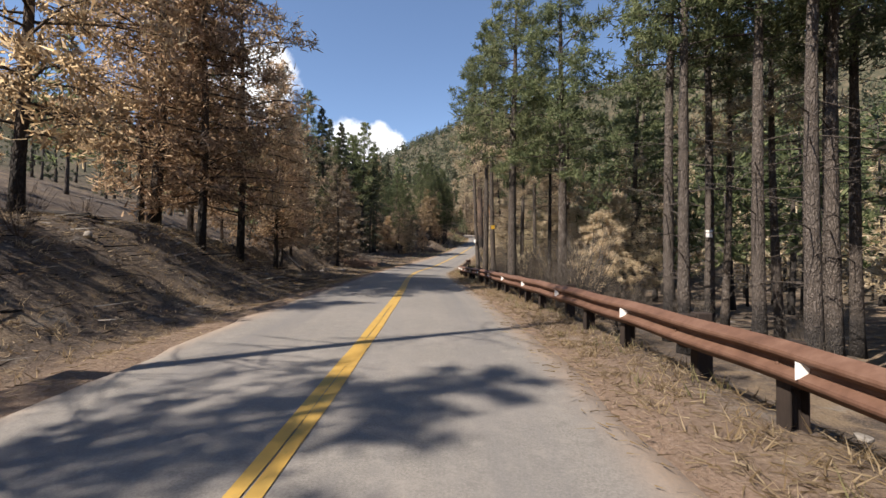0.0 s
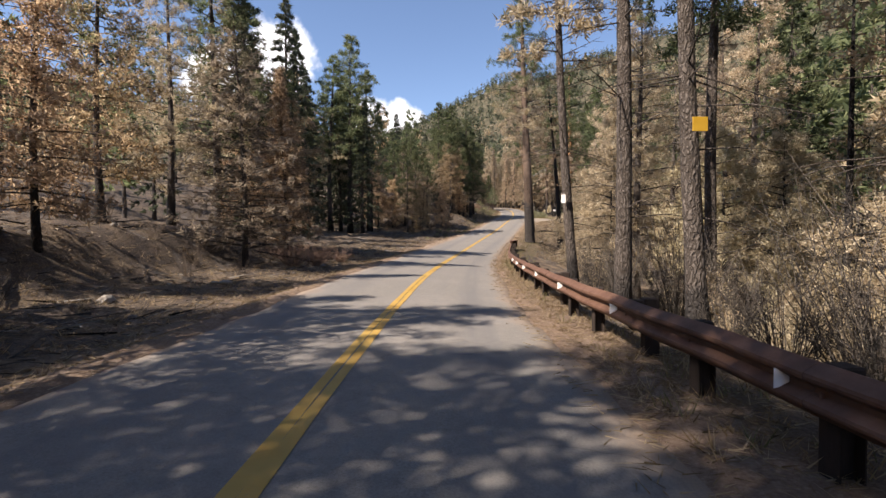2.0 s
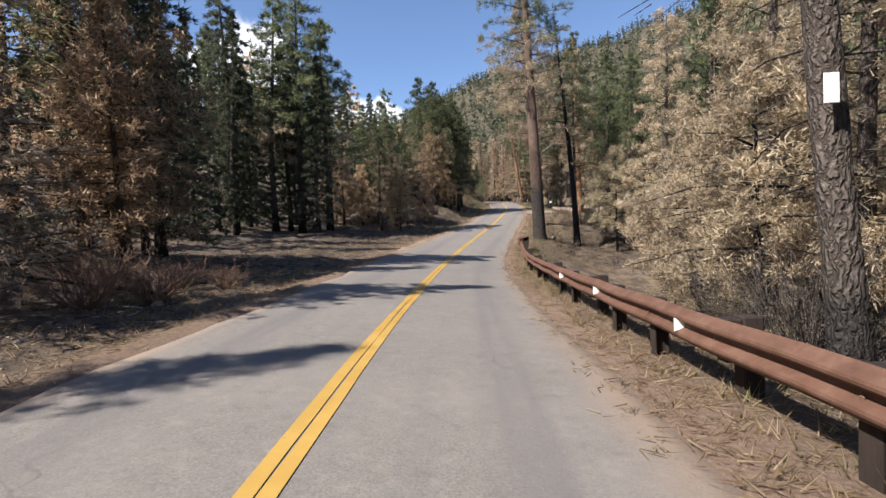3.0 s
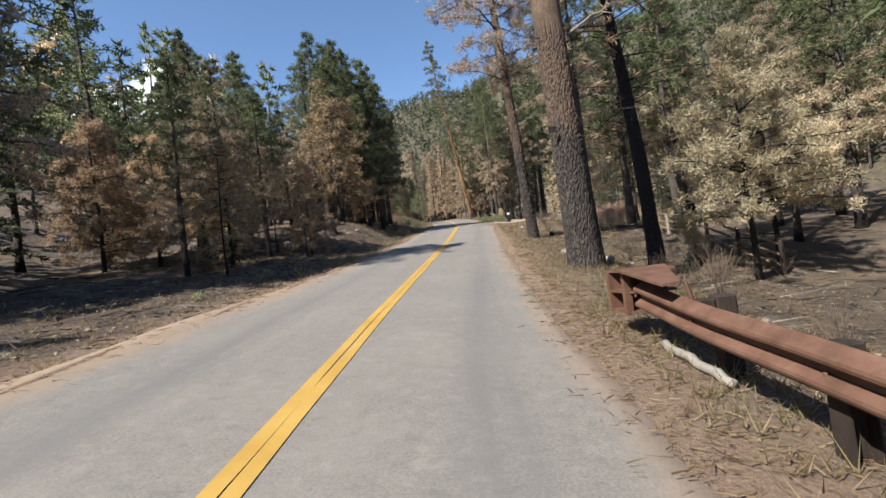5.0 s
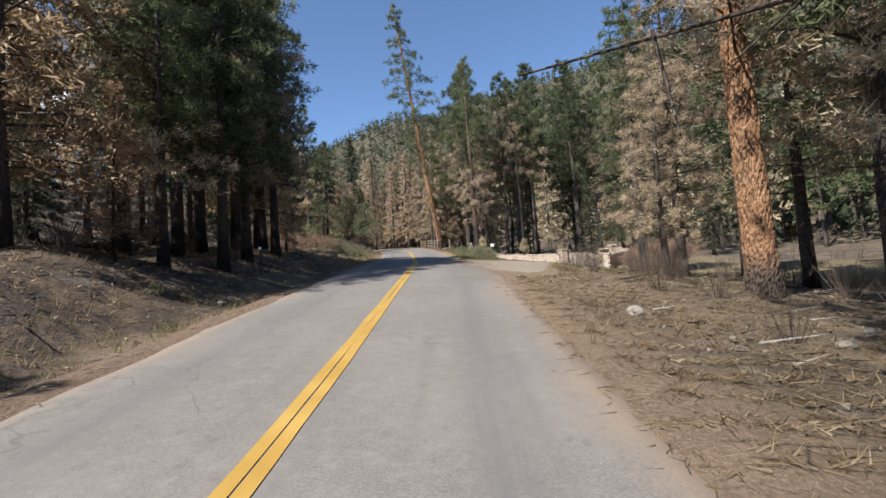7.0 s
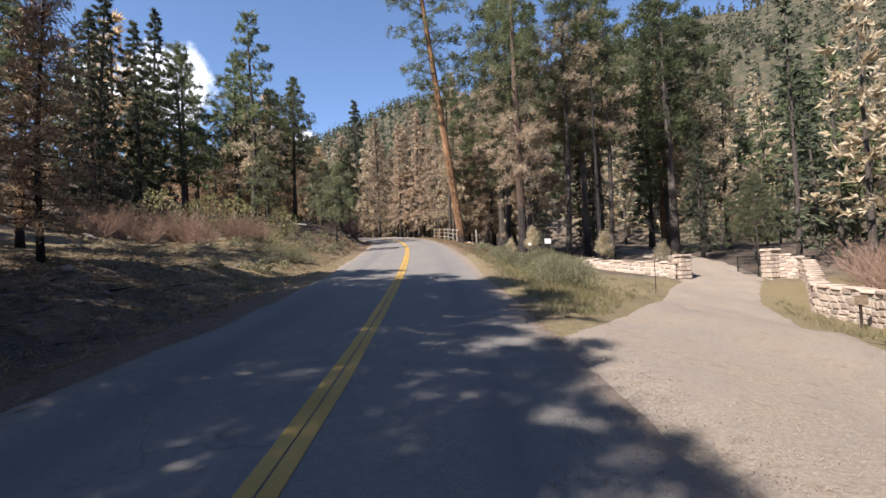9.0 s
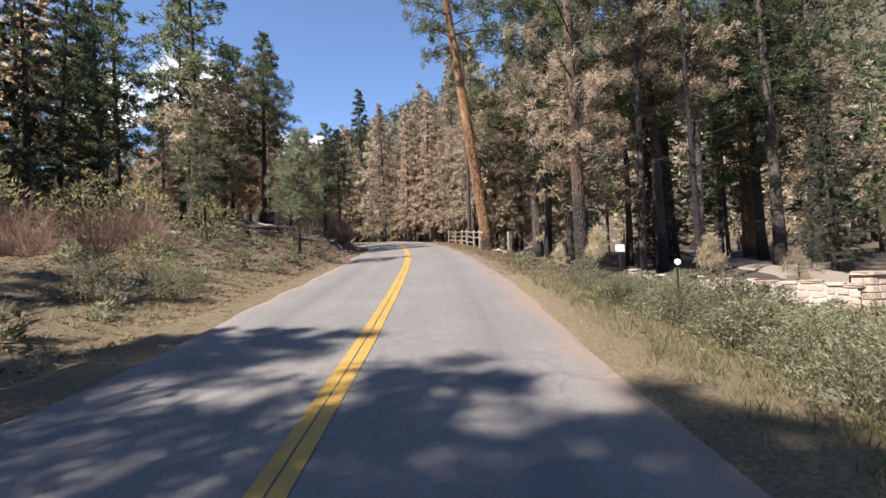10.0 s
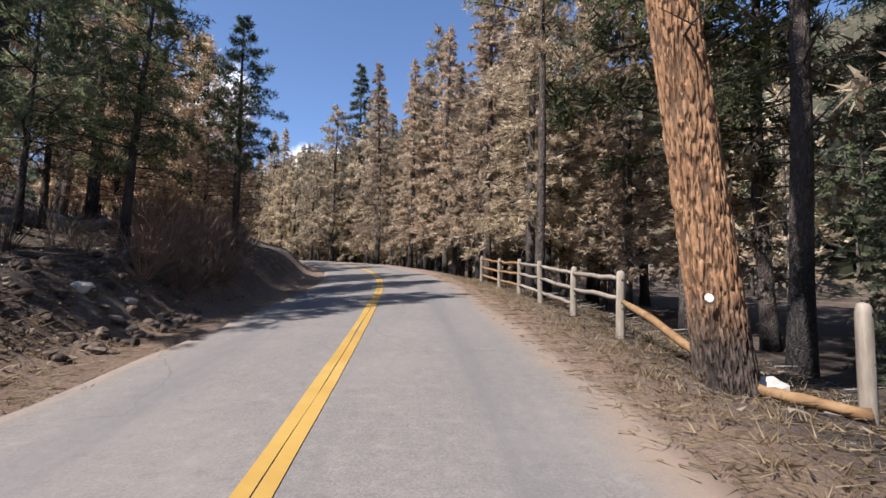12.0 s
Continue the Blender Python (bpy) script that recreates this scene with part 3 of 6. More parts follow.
# ---- trees ----
def trunk_mesh(rng, h, r, lean, mat, sides=9, step=0.7, flare=0.35, top=0.12, bow=0.012):
    n = max(6, int(h / step))
    u = np.linspace(0, 1, n)
    bend = rng.uniform(-1, 1, 2) * h * bow
    path = np.stack([lean[0] * h * u + bend[0] * np.sin(u * 5), lean[1] * h * u + bend[1] * np.sin(u * 4 + 1), h * u - 0.35 * (u == 0)], 1)
    rad = r * ((1 - u) ** 0.75 * (1 - top) + top * (1 - u) + 0.02) * (1 + flare * np.exp(-u * h / 0.45))
    v, f = tube(path, rad, sides)
    jit = 1 + rng.uniform(-0.07, 0.07, len(v))
    c = np.repeat(path, sides, 0)
    return mesh_of("trunk", c + (v - c) * jit[:, None], f, mat, True), path, u


def conifer(rng, h, r, base, spread, boughs, tufts, blade, bark, needles, form="pine", lean=(0, 0), dead=6, droop=0.25, per=8, sides=9, limbs=True, puff=False, bow=0.012):
    """Meshes of trunk, limbs and crown. base: share of the height below the crown; blade: (length, width)."""
    tm, path, u = trunk_mesh(rng, h, r, lean, bark, sides, bow=bow)
    heap = Heap()
    cs, ds = [], []

    def axis(z):
        return np.array([np.interp(z / h, u, path[:, 0]), np.interp(z / h, u, path[:, 1]), z])

    golden = rng.uniform(0, 6.28)
    for i in range(boughs):
        k = (i + rng.uniform(0, 0.9)) / boughs
        z = h * (base + (0.985 - base) * k)
        if form == "pine":
            reach = spread * (0.42 + 0.58 * math.sin(math.pi * min(1, 0.30 + 0.72 * k))) * (1 - 0.55 * max(0, k - 0.6) / 0.4)
            reach *= rng.uniform(0.55, 1.12)
        else:
            reach = spread * ((1 - k) ** 0.85 * 0.95 + 0.06) * rng.uniform(0.75, 1.1)
        golden += 2.4 + rng.uniform(-0.5, 0.5)
        out = np.array([math.cos(golden), math.sin(golden), 0])
        up = (rng.uniform(0.05, 0.45) if form == "pine" else rng.uniform(-0.15, 0.15)) + 0.5 * max(0, k - 0.7)
        s = np.linspace(0, 1, 5)
        bp = axis(z) + out * (s * reach)[:, None]
        bp[:, 2] += reach * (up * s - droop * s ** 2)
        cross = np.array([-out[1], out[0], 0])
        bp += cross * (rng.uniform(-0.22, 0.22) * reach * s ** 2)[:, None]
        if limbs:
            rb = max(0.009, 0.013 * reach + 0.006)
            heap.add(*tube(bp[[0, 2, 4]], [rb, rb * 0.65, rb * 0.2], 3, False))
        nt_ = max(3, int(tufts * (0.35 + 0.65 * reach / spread)))
        t = 1 - (1 - (0.20 if form == "pine" else 0.12)) * rng.uniform(0, 1, nt_) ** (1.3 if form == "pine" else 1.0)
        at = np.stack([np.interp(t, s, bp[:, j]) for j in range(3)], 1)
        wide = reach * (0.30 if form == "pine" else 0.22) * (1.05 - 0.75 * t)
        off = rng.uniform(-1, 1, nt_)
        at += cross * (off * wide)[:, None]
        at[:, 2] += rng.normal(0, 0.06 if form == "pine" else 0.03, nt_) * (1 + reach * 0.5)
        grow = out * 0.55 + cross * (off * 0.5)[:, None] + np.array([0, 0, 0.32 if form == "pine" else -0.05])
        cs.append(np.repeat(at, per, 0) + rng.normal(0, 0.085 if puff else 0.05, (nt_ * per, 3)))
        dd = np.repeat(grow, per, 0) + rng.normal(0, 0.55 if form == "pine" else 0.38, (nt_ * per, 3))
        if puff:
            dd = rng.normal(0, 1, dd.shape)
            dd = dd / np.linalg.norm(dd, axis=1)[:, None] + np.repeat(grow, per, 0) * 0.55
        ds.append(dd / (np.linalg.norm(dd, axis=1)[:, None] + 1e-9))
    for i in range(dead):
        z = h * rng.uniform(0.12, max(0.2, base + 0.12))
        a, ln = rng.uniform(0, 6.28), rng.uniform(0.4, 1.0) * min(2.2, spread)
        out = np.array([math.cos(a), math.sin(a), rng.uniform(-0.35, 0.35)])
        p = np.array([axis(z), axis(z) + out * ln * 0.5 + [0, 0, 0.05], axis(z) + out * ln + rng.normal(0, 0.12, 3)])
        heap.add(*tube(p, [0.022, 0.014, 0.005], 3, False))
        for q in (0.55, 0.8):
            b = p[0] + (p[2] - p[0]) * q
            heap.add(*tube(np.array([b, b + rng.normal(0, 0.2, 3) + out * 0.15]), [0.009, 0.004], 3, False))
    cm = None
    if cs:
        c, d = np.concatenate(cs), np.concatenate(ds)
        n = len(c)
        v, f = blades(c, d, blade[0] * rng.uniform(0.6, 1.25, n), blade[1] * rng.uniform(0.7, 1.3, n), rng)
        cm = tri_mesh("crown", v, f, needles)
    if heap.n:
        lv, lf = np.concatenate(heap.v), heap.f
        tv = np.empty(len(tm.vertices) * 3)
        tm.vertices.foreach_get("co", tv)
        n = len(tm.vertices)
        faces = [list(p.vertices) for p in tm.polygons] + [[i + n for i in q] for q in lf]
        tm = mesh_of("trunk", np.concatenate((tv.reshape(-1, 3), lv)), faces, bark, True)
    return tm, None, cm


FOREST = {}


def species(key, label, category, seed, **kw):
    rng = np.random.RandomState(seed)
    tm, lm, cm = conifer(rng, **kw)
    FOREST[key] = (tm, lm, cm, label, category, kw["h"])


def plant(key, x, y, height=None, turn=None, group="", name="pine_tree", sink=0.0, tilt=(0, 0), fat=1.0):
    tm, lm, cm, label, category, h = FOREST[key]
    k = (height or h) / h
    turn = random.uniform(0, 360) if turn is None else turn
    m = Matrix.Translation((x, y, ground(x, y) - sink)) @ pose(0, 0, 0, tilt[0], tilt[1], turn) @ Matrix.Diagonal((k * fat, k * fat, k, 1))
    root = new(name)
    root.matrix_basis = m
    tagged(root, label, category, group or "forest trees")
    piece("trunk", tm, root)
    if lm:
        piece("limbs", lm, root)
    if cm:
        piece("crown", cm, root)
    return root


# ---- ground, road, drive ----
DRIVE = np.array([(1.6, 88.2), (4.9, 93.4), (8.1, 97.9), (11.8, 103.5), (15.3, 108.6), (17.8, 111.6), (19.9, 114.4), (22.5, 120.0), (24.0, 128.0), (24.5, 140.0)])
DRIVE_HALF = np.array([4.7, 3.3, 1.9, 1.7, 1.75, 1.8, 2.0, 2.0, 1.8, 1.8])


def drive_distance(x, y):
    """Distance from the drive's edge, negative on the drive."""
    best = np.full(len(x), 1e9)
    for (a, b), (ha, hb) in zip(zip(DRIVE[:-1], DRIVE[1:]), zip(DRIVE_HALF[:-1], DRIVE_HALF[1:])):
        d = b - a
        t = np.clip(((x - a[0]) * d[0] + (y - a[1]) * d[1]) / (d @ d), 0, 1)
        best = np.minimum(best, np.hypot(x - a[0] - t * d[0], y - a[1] - t * d[1]) - (ha + (hb - ha) * t))
    return best


def grid_lines(lo, hi, step, reach, growth):
    core = list(np.arange(lo, hi + 1e-6, step))
    a, s = lo, step
    while a > lo - reach:
        s *= growth
        a -= s
        core.insert(0, a)
    a, s = hi, step
    while a < hi + reach:
        s *= growth
        a += s
        core.append(a)
    return np.array(core)


def build_ground():
    xs, ys = grid_lines(-22, 28, 0.4, 900, 1.13), grid_lines(-12, 150, 0.5, 900, 1.13)
    X, Y = np.meshgrid(xs, ys)
    x, y = X.ravel(), Y.ravel()
    j, off = road_frame(x, y)
    z = land(x, y)
    o = np.abs(off)
    dd = drive_distance(x, y)
    z = z - 0.10 * (1 - ramp(o, 2.2, 2.75)) - 0.09 * (1 - ramp(dd, -0.9, -0.1))
    nx, ny = len(xs), len(ys)
    i = np.arange(ny - 1)[:, None] * nx + np.arange(nx - 1)[None]
    f = np.stack([i, i + 1, i + nx + 1, i + nx], -1).reshape(-1, 4)
    me = bpy.data.meshes.new("ground")
    me.from_pydata(np.stack([x, y, z], 1).tolist(), [], f.tolist())
    me.materials.append(SOIL)
    yy = ROAD[j, 1]
    sandy = ramp(yy, 44, 52) * (1 - ramp(yy, 66, 74)) * (off < 0)
    shoulder = (1 - ramp(o, 2.9 + 0.4 * sandy, 4.2 + 0.6 * sandy)) * np.where(off > 0, 1.0, 0.8 + 0.2 * sandy)
    apron = ramp(yy, 78, 84) * (1 - ramp(yy, 92, 97)) * (off > 0)
    shoulder = np.maximum(shoulder, apron * (1 - ramp(o, 4.6, 7.0)))
    far = ramp(o, 30, 70)
    meadow = np.maximum(ramp(yy, 99, 106) * (1 - ramp(yy, 112, 122)) * (off < 0) * (1 - ramp(o, 9, 16)) * 0.8,
                        np.maximum((off > 0) * ramp(yy, 60, 70) * (1 - ramp(yy, 112, 118)) * (1 - ramp(o, 6, 16)) * (0.2 + 0.6 * ramp(yy, 84, 94)), ramp(yy, 86, 92) * (1 - ramp(yy, 112, 116)) * (off > 0) * (1 - ramp(o, 20, 30))))
    burnt = np.maximum((off > 0) * ramp(yy, 114, 121) * ramp(o, 3.6, 5.0), (off < 0) * ramp(o, 3.8, 6.5) * np.maximum(1 - ramp(yy, 97, 104), ramp(yy, 116, 122)) * np.interp(yy, [20, 30, 86, 94], [0.9, 0.42, 0.5, 0.75])) * (1 - ramp(o, 26, 40))
    burnt = np.maximum(burnt, (off > 0) * ramp(yy, 58, 64) * (1 - ramp(yy, 80, 88)) * ramp(o, 6, 9) * (1 - ramp(o, 26, 40)) * 0.5)
    for name, val in (("shoulder", shoulder), ("far", far), ("meadow", meadow), ("burnt", burnt)):
        me.attributes.new(name, "FLOAT", "POINT").data.foreach_set("value", val.astype(np.float32))
    me.polygons.foreach_set("use_smooth", [True] * len(me.polygons))
    me.update()
    tagged(new("ground", me), "burnt forest floor with straw-coloured litter and ash", "ground", kind="structure")


def strip(name, sections, mat, uv_of=None, lift=0.0):
    """A ribbon through rows of (x, y, z) points, with a skirt."""
    rows, cols = len(sections), len(sections[0])
    v = np.array(sections).reshape(-1, 3) + [0, 0, lift]
    i = np.arange(rows - 1)[:, None] * cols + np.arange(cols - 1)[None]
    f = np.stack([i, i + 1, i + cols + 1, i + cols], -1).reshape(-1, 4)
    me = mesh_of(name, v, f, mat, True)
    if uv_of is not None:
        layer = me.uv_layers.new(name="UVMap")
        idx = np.empty(len(me.loops), np.int32)
        me.loops.foreach_get("vertex_index", idx)
        layer.data.foreach_set("uv", np.asarray(uv_of, np.float32)[idx].ravel())
    return me


def build_road():
    rng = np.random.RandomState(5)
    lat = np.array([-1.03, -1.0, -0.93, -0.75, -0.5, -0.25, 0, 0.25, 0.5, 0.75, 0.93, 1.0, 1.03])
    rough = lambda n, w: np.convolve(rng.normal(0, 1, n + 2 * w), np.ones(w) / math.sqrt(w), "valid")[:n]
    n = len(ROAD)
    er = 0.04 * rough(n, 2) + 0.025 * rough(n, 9)
    el = 0.04 * rough(n, 2) + 0.03 * rough(n, 9)
    yy = ROAD[:, 1]
    wide_l = HALF_L + 0.55 * np.exp(-((yy - 57) / 9) ** 2) - 0.2 * ramp(yy, 95, 101) * (1 - ramp(yy, 104, 109))
    wide_r = HALF_R + 0.15 * ramp(yy, 96, 104) + 0.0 * yy
    sec, uv = [], []
    for i in range(n):
        nx, ny = ROAD_DIR[i, 1], -ROAD_DIR[i, 0]
        tb = math.tan(radians(ROAD[i, 3]))
        row = []
        for l in lat:
            o = l * (wide_r[i] + er[i] if l > 0 else wide_l[i] + el[i])
            z = ROAD[i, 2] - o * tb - 0.02 * (abs(l)) ** 2 - (0.09 if abs(l) > 1.01 else 0)
            row.append((ROAD[i, 0] + nx * o, ROAD[i, 1] + ny * o, z))
            uv.append((o, i * 0.5))
        sec.append(row)
    tagged(new("road", strip("road", sec, ASPHALT, uv)), "sun-bleached grey asphalt road with ragged edges", "road", kind="structure")
    for k, side in enumerate((-1, 1)):
        row, uv = [], []
        jit = [0.004 * rough(n, 3), 0.004 * rough(n, 3)]
        for i in range(n):
            nx, ny = ROAD_DIR[i, 1], -ROAD_DIR[i, 0]
            tb = math.tan(radians(ROAD[i, 3]))
            pts = []
            for q, e in enumerate((0.006, 0.112)):
                o = side * (e + jit[q][i])
                pts.append((ROAD[i, 0] + nx * o, ROAD[i, 1] + ny * o, ROAD[i, 2] - o * tb))
            row.append(pts if side > 0 else pts[::-1])
        tagged(new("centre_line", strip("centre_line", row, PAINT, None, 0.007)), "worn yellow painted centre line on the asphalt", "road marking", kind="structure")


def build_drive():
    pts = []
    for i in range(len(DRIVE) - 1):
        for t in np.arange(0, 1, 0.1):
            pts.append((*(DRIVE[i] + t * (DRIVE[i + 1] - DRIVE[i])), DRIVE_HALF[i] + t * (DRIVE_HALF[i + 1] - DRIVE_HALF[i])))
    p = np.array(pts)
    k = np.ones(7) / 7
    q = np.array([np.convolve(np.pad(p[:, i], 3, "edge"), k, "valid") for i in range(3)]).T
    d = np.gradient(q[:, :2], axis=0)
    d /= np.linalg.norm(d, axis=1)[:, None]
    rng = np.random.RandomState(8)
    lat = np.linspace(-1, 1, 13)
    sec = []
    for i in range(len(q)):
        w = q[i, 2] + rng.normal(0, 0.05)
        xy = q[i, :2] + np.outer(lat * w, (d[i, 1], -d[i, 0]))
        z = land(xy[:, 0], xy[:, 1])
        _, off = road_frame(xy[:, 0], xy[:, 1])
        z = z + 0.015 - 0.16 * (1 - ramp(off, 2.1, 2.6)) - 0.07 * (np.abs(lat) > 0.98)
        sec.append(np.stack([xy[:, 0], xy[:, 1], z - (0.12 if i < 2 else 0)], 1))
    tagged(new("driveway", strip("driveway", sec, DIRT)), "pale gravel driveway joining the asphalt", "driveway", kind="structure")


build_ground()
build_road()
build_drive()


# ---- trees: kinds ----
def kinds():
    pine = dict(per=12, blade=(0.28, 0.056), bark=BARK, puff=True)
    thick = dict(per=10, blade=(0.36, 0.095), bark=BARK, puff=True)
    species("green", "tall green pine with a long bare trunk", "tree", 1, h=17, r=0.24, base=0.36, spread=3.0, boughs=66, tufts=22, needles=N_GREEN, **pine)
    species("tall", "tall slender pine, bare-trunked with a high green crown", "tree", 16, h=19, r=0.2, base=0.5, spread=2.6, boughs=46, tufts=20, needles=N_GREEN, lean=(0.012, 0), dead=26, **pine)
    species("tall_b", "slender pine with dead lower twigs and high crown", "tree", 17, h=18, r=0.17, base=0.42, spread=2.5, boughs=46, tufts=20, needles=N_HALF, lean=(-0.02, 0.01), dead=30, **pine)
    species("green_b", "green pine with a ragged open crown", "tree", 2, h=15, r=0.21, base=0.22, spread=3.0, boughs=66, tufts=22, needles=N_GREEN, lean=(0.02, 0.01), **pine)
    species("half", "pine, green above and scorched tan below", "tree", 3, h=16, r=0.23, base=0.22, spread=3.0, boughs=68, tufts=22, needles=N_HALF, **pine)
    species("half_b", "pine with green top and tan scorched skirts", "tree", 4, h=18, r=0.25, base=0.30, spread=3.1, boughs=68, tufts=22, needles=N_HALF, lean=(-0.015, 0.01), **pine)
    species("tan", "fire-scorched pine with tan needles", "tree", 5, h=14, r=0.20, base=0.14, spread=2.8, boughs=66, tufts=10, needles=N_TAN, per=40, blade=(0.21, 0.03), bark=BARK, puff=True)
    species("tan_small", "small scorched pine with straw-coloured needles", "tree", 6, h=6, r=0.08, base=0.10, spread=2.1, boughs=46, tufts=11, blade=(0.19, 0.034), bark=BARK_BLACK, needles=N_GOLD, dead=3, per=40, puff=True)
    species("cream", "scorched pine with puffs of cream-coloured needles", "tree", 18, h=6.5, r=0.08, base=0.26, spread=2.3, boughs=48, tufts=12, blade=(0.135, 0.027), bark=BARK_BLACK, needles=N_CREAM, dead=6, per=66, puff=True)
    species("brown", "fire-scorched young pine with brown needles", "tree", 7, h=9.5, r=0.095, base=0.12, spread=2.1, boughs=84, tufts=14, blade=(0.23, 0.046), bark=BARK_BROWN, needles=N_BROWN, dead=8, per=11, puff=True)
    species("brown_b", "scorched slender pine with drooping brown boughs", "tree", 8, h=10.5, r=0.10, base=0.10, spread=2.1, boughs=112, tufts=15, blade=(0.23, 0.045), bark=BARK_BROWN, needles=N_BROWN, form="fir", dead=8, droop=0.1, per=10, puff=True)
    species("mixed", "half-scorched pine, brown with a green top", "tree", 9, h=11, r=0.14, base=0.14, spread=2.5, boughs=84, tufts=17, blade=(0.26, 0.055), bark=BARK, needles=N_MIXED, dead=8, per=10, puff=True)
    species("sparse", "pine with grey-brown scorched skirts and green top", "tree", 10, h=10.5, r=0.1, base=0.06, spread=2.6, boughs=150, tufts=14, blade=(0.2, 0.035), bark=BARK_GREY, needles=N_SPARSE, form="fir", dead=14, droop=-0.05, per=12)
    species("fir", "dark green fir with a narrow pointed crown", "tree", 11, h=16, r=0.2, base=0.06, spread=2.7, boughs=120, tufts=16, blade=(0.25, 0.055), bark=BARK, needles=N_FIR, form="fir", per=15)
    species("fir_tan", "scorched fir with tan drooping boughs", "tree", 12, h=17, r=0.19, base=0.13, spread=2.4, boughs=100, tufts=15, blade=(0.27, 0.06), bark=BARK_GREY, needles=N_TAN, form="fir", per=14)
    species("young", "young green pine with soft long needles", "tree", 13, h=6, r=0.07, base=0.26, spread=1.9, boughs=40, tufts=13, blade=(0.27, 0.026), bark=BARK_GREY, needles=N_YOUNG, dead=5, per=18)
    species("snag", "charred bare trunk with broken twigs", "tree", 14, h=10, r=0.11, base=0.9, spread=0.8, boughs=4, tufts=2, blade=(0.15, 0.02), bark=BARK_BLACK, needles=N_BROWN, dead=34)
    species("old_snag", "tall scorched pine, nearly bare but for its top", "tree", 19, h=16, r=0.16, base=0.68, spread=1.9, boughs=20, tufts=9, blade=(0.22, 0.04), bark=BARK_BLACK, needles=N_BROWN, dead=70, per=9)
    species("bush_pine", "small scorched pine bush with cream needles", "shrub", 20, h=1.6, r=0.03, base=0.08, spread=0.75, boughs=22, tufts=7, blade=(0.085, 0.016), bark=BARK_BLACK, needles=N_CREAM, dead=2, per=60, puff=True)
    species("puff_pine", "small scorched pine with round cream needle puffs", "shrub", 29, h=1.9, r=0.035, base=0.42, spread=0.44, boughs=20, tufts=7, blade=(0.085, 0.018), bark=BARK_BLACK, needles=N_CREAM, dead=4, per=64, puff=True)
    species("pole", "slender charred sapling without needles", "tree", 15, h=5.5, r=0.045, base=0.9, spread=0.7, boughs=4, tufts=2, blade=(0.12, 0.02), bark=BARK_BLACK, needles=N_BROWN, dead=22)
    # kinds of the second rank, coarser
    species("back_green", "green pine behind the roadside trees", "tree", 31, h=17, r=0.22, base=0.3, spread=3.0, boughs=56, tufts=14, needles=N_GREEN, **thick)
    species("back_half", "pine, green above and scorched below, behind the roadside", "tree", 32, h=17, r=0.22, base=0.2, spread=3.0, boughs=56, tufts=14, needles=N_HALF, **thick)
    species("back_tan", "scorched tan pine behind the roadside trees", "tree", 33, h=14, r=0.2, base=0.12, spread=2.8, boughs=56, tufts=14, needles=N_TAN, **thick)
    species("back_brown", "scorched brown pine behind the roadside trees", "tree", 34, h=11, r=0.14, base=0.12, spread=2.5, boughs=56, tufts=14, per=10, blade=(0.32, 0.09), puff=True, bark=BARK_BLACK, needles=N_BROWN)
    species("back_mixed", "brown pine with green top behind the roadside trees", "tree", 35, h=12, r=0.15, base=0.12, spread=2.6, boughs=56, tufts=14, per=10, blade=(0.34, 0.09), puff=True, bark=BARK, needles=N_MIXED)
    # lighter kinds, for the deeper woods alone
    deep = dict(per=5, dead=0, sides=5, limbs=False)
    species("far_green", "", "", 21, h=18, r=0.2, base=0.30, spread=3.0, boughs=36, tufts=7, blade=(0.75, 0.26), bark=BARK, needles=N_GREEN, **deep)
    species("far_half", "", "", 22, h=17, r=0.2, base=0.2, spread=2.9, boughs=36, tufts=7, blade=(0.75, 0.26), bark=BARK, needles=N_HALF, **deep)
    species("far_tan", "", "", 23, h=15, r=0.18, base=0.15, spread=2.6, boughs=36, tufts=7, blade=(0.7, 0.24), bark=BARK, needles=N_TAN, **deep)
    species("far_fir", "", "", 24, h=17, r=0.2, base=0.05, spread=2.7, boughs=46, tufts=6, blade=(0.65, 0.24), bark=BARK, needles=N_FIR, form="fir", **deep)
    species("far_firtan", "", "", 25, h=17, r=0.19, base=0.1, spread=2.5, boughs=46, tufts=6, blade=(0.65, 0.22), bark=BARK_GREY, needles=N_TAN, form="fir", **deep)
    species("far_brown", "", "", 26, h=12, r=0.15, base=0.1, spread=2.4, boughs=36, tufts=7, blade=(0.65, 0.22), bark=BARK_BLACK, needles=N_BROWN, **deep)


kinds()
TAKEN = []


def stand(key, x, y, h=None, **kw):
    TAKEN.append((x, y))
    return plant(key, x, y, h, **kw)


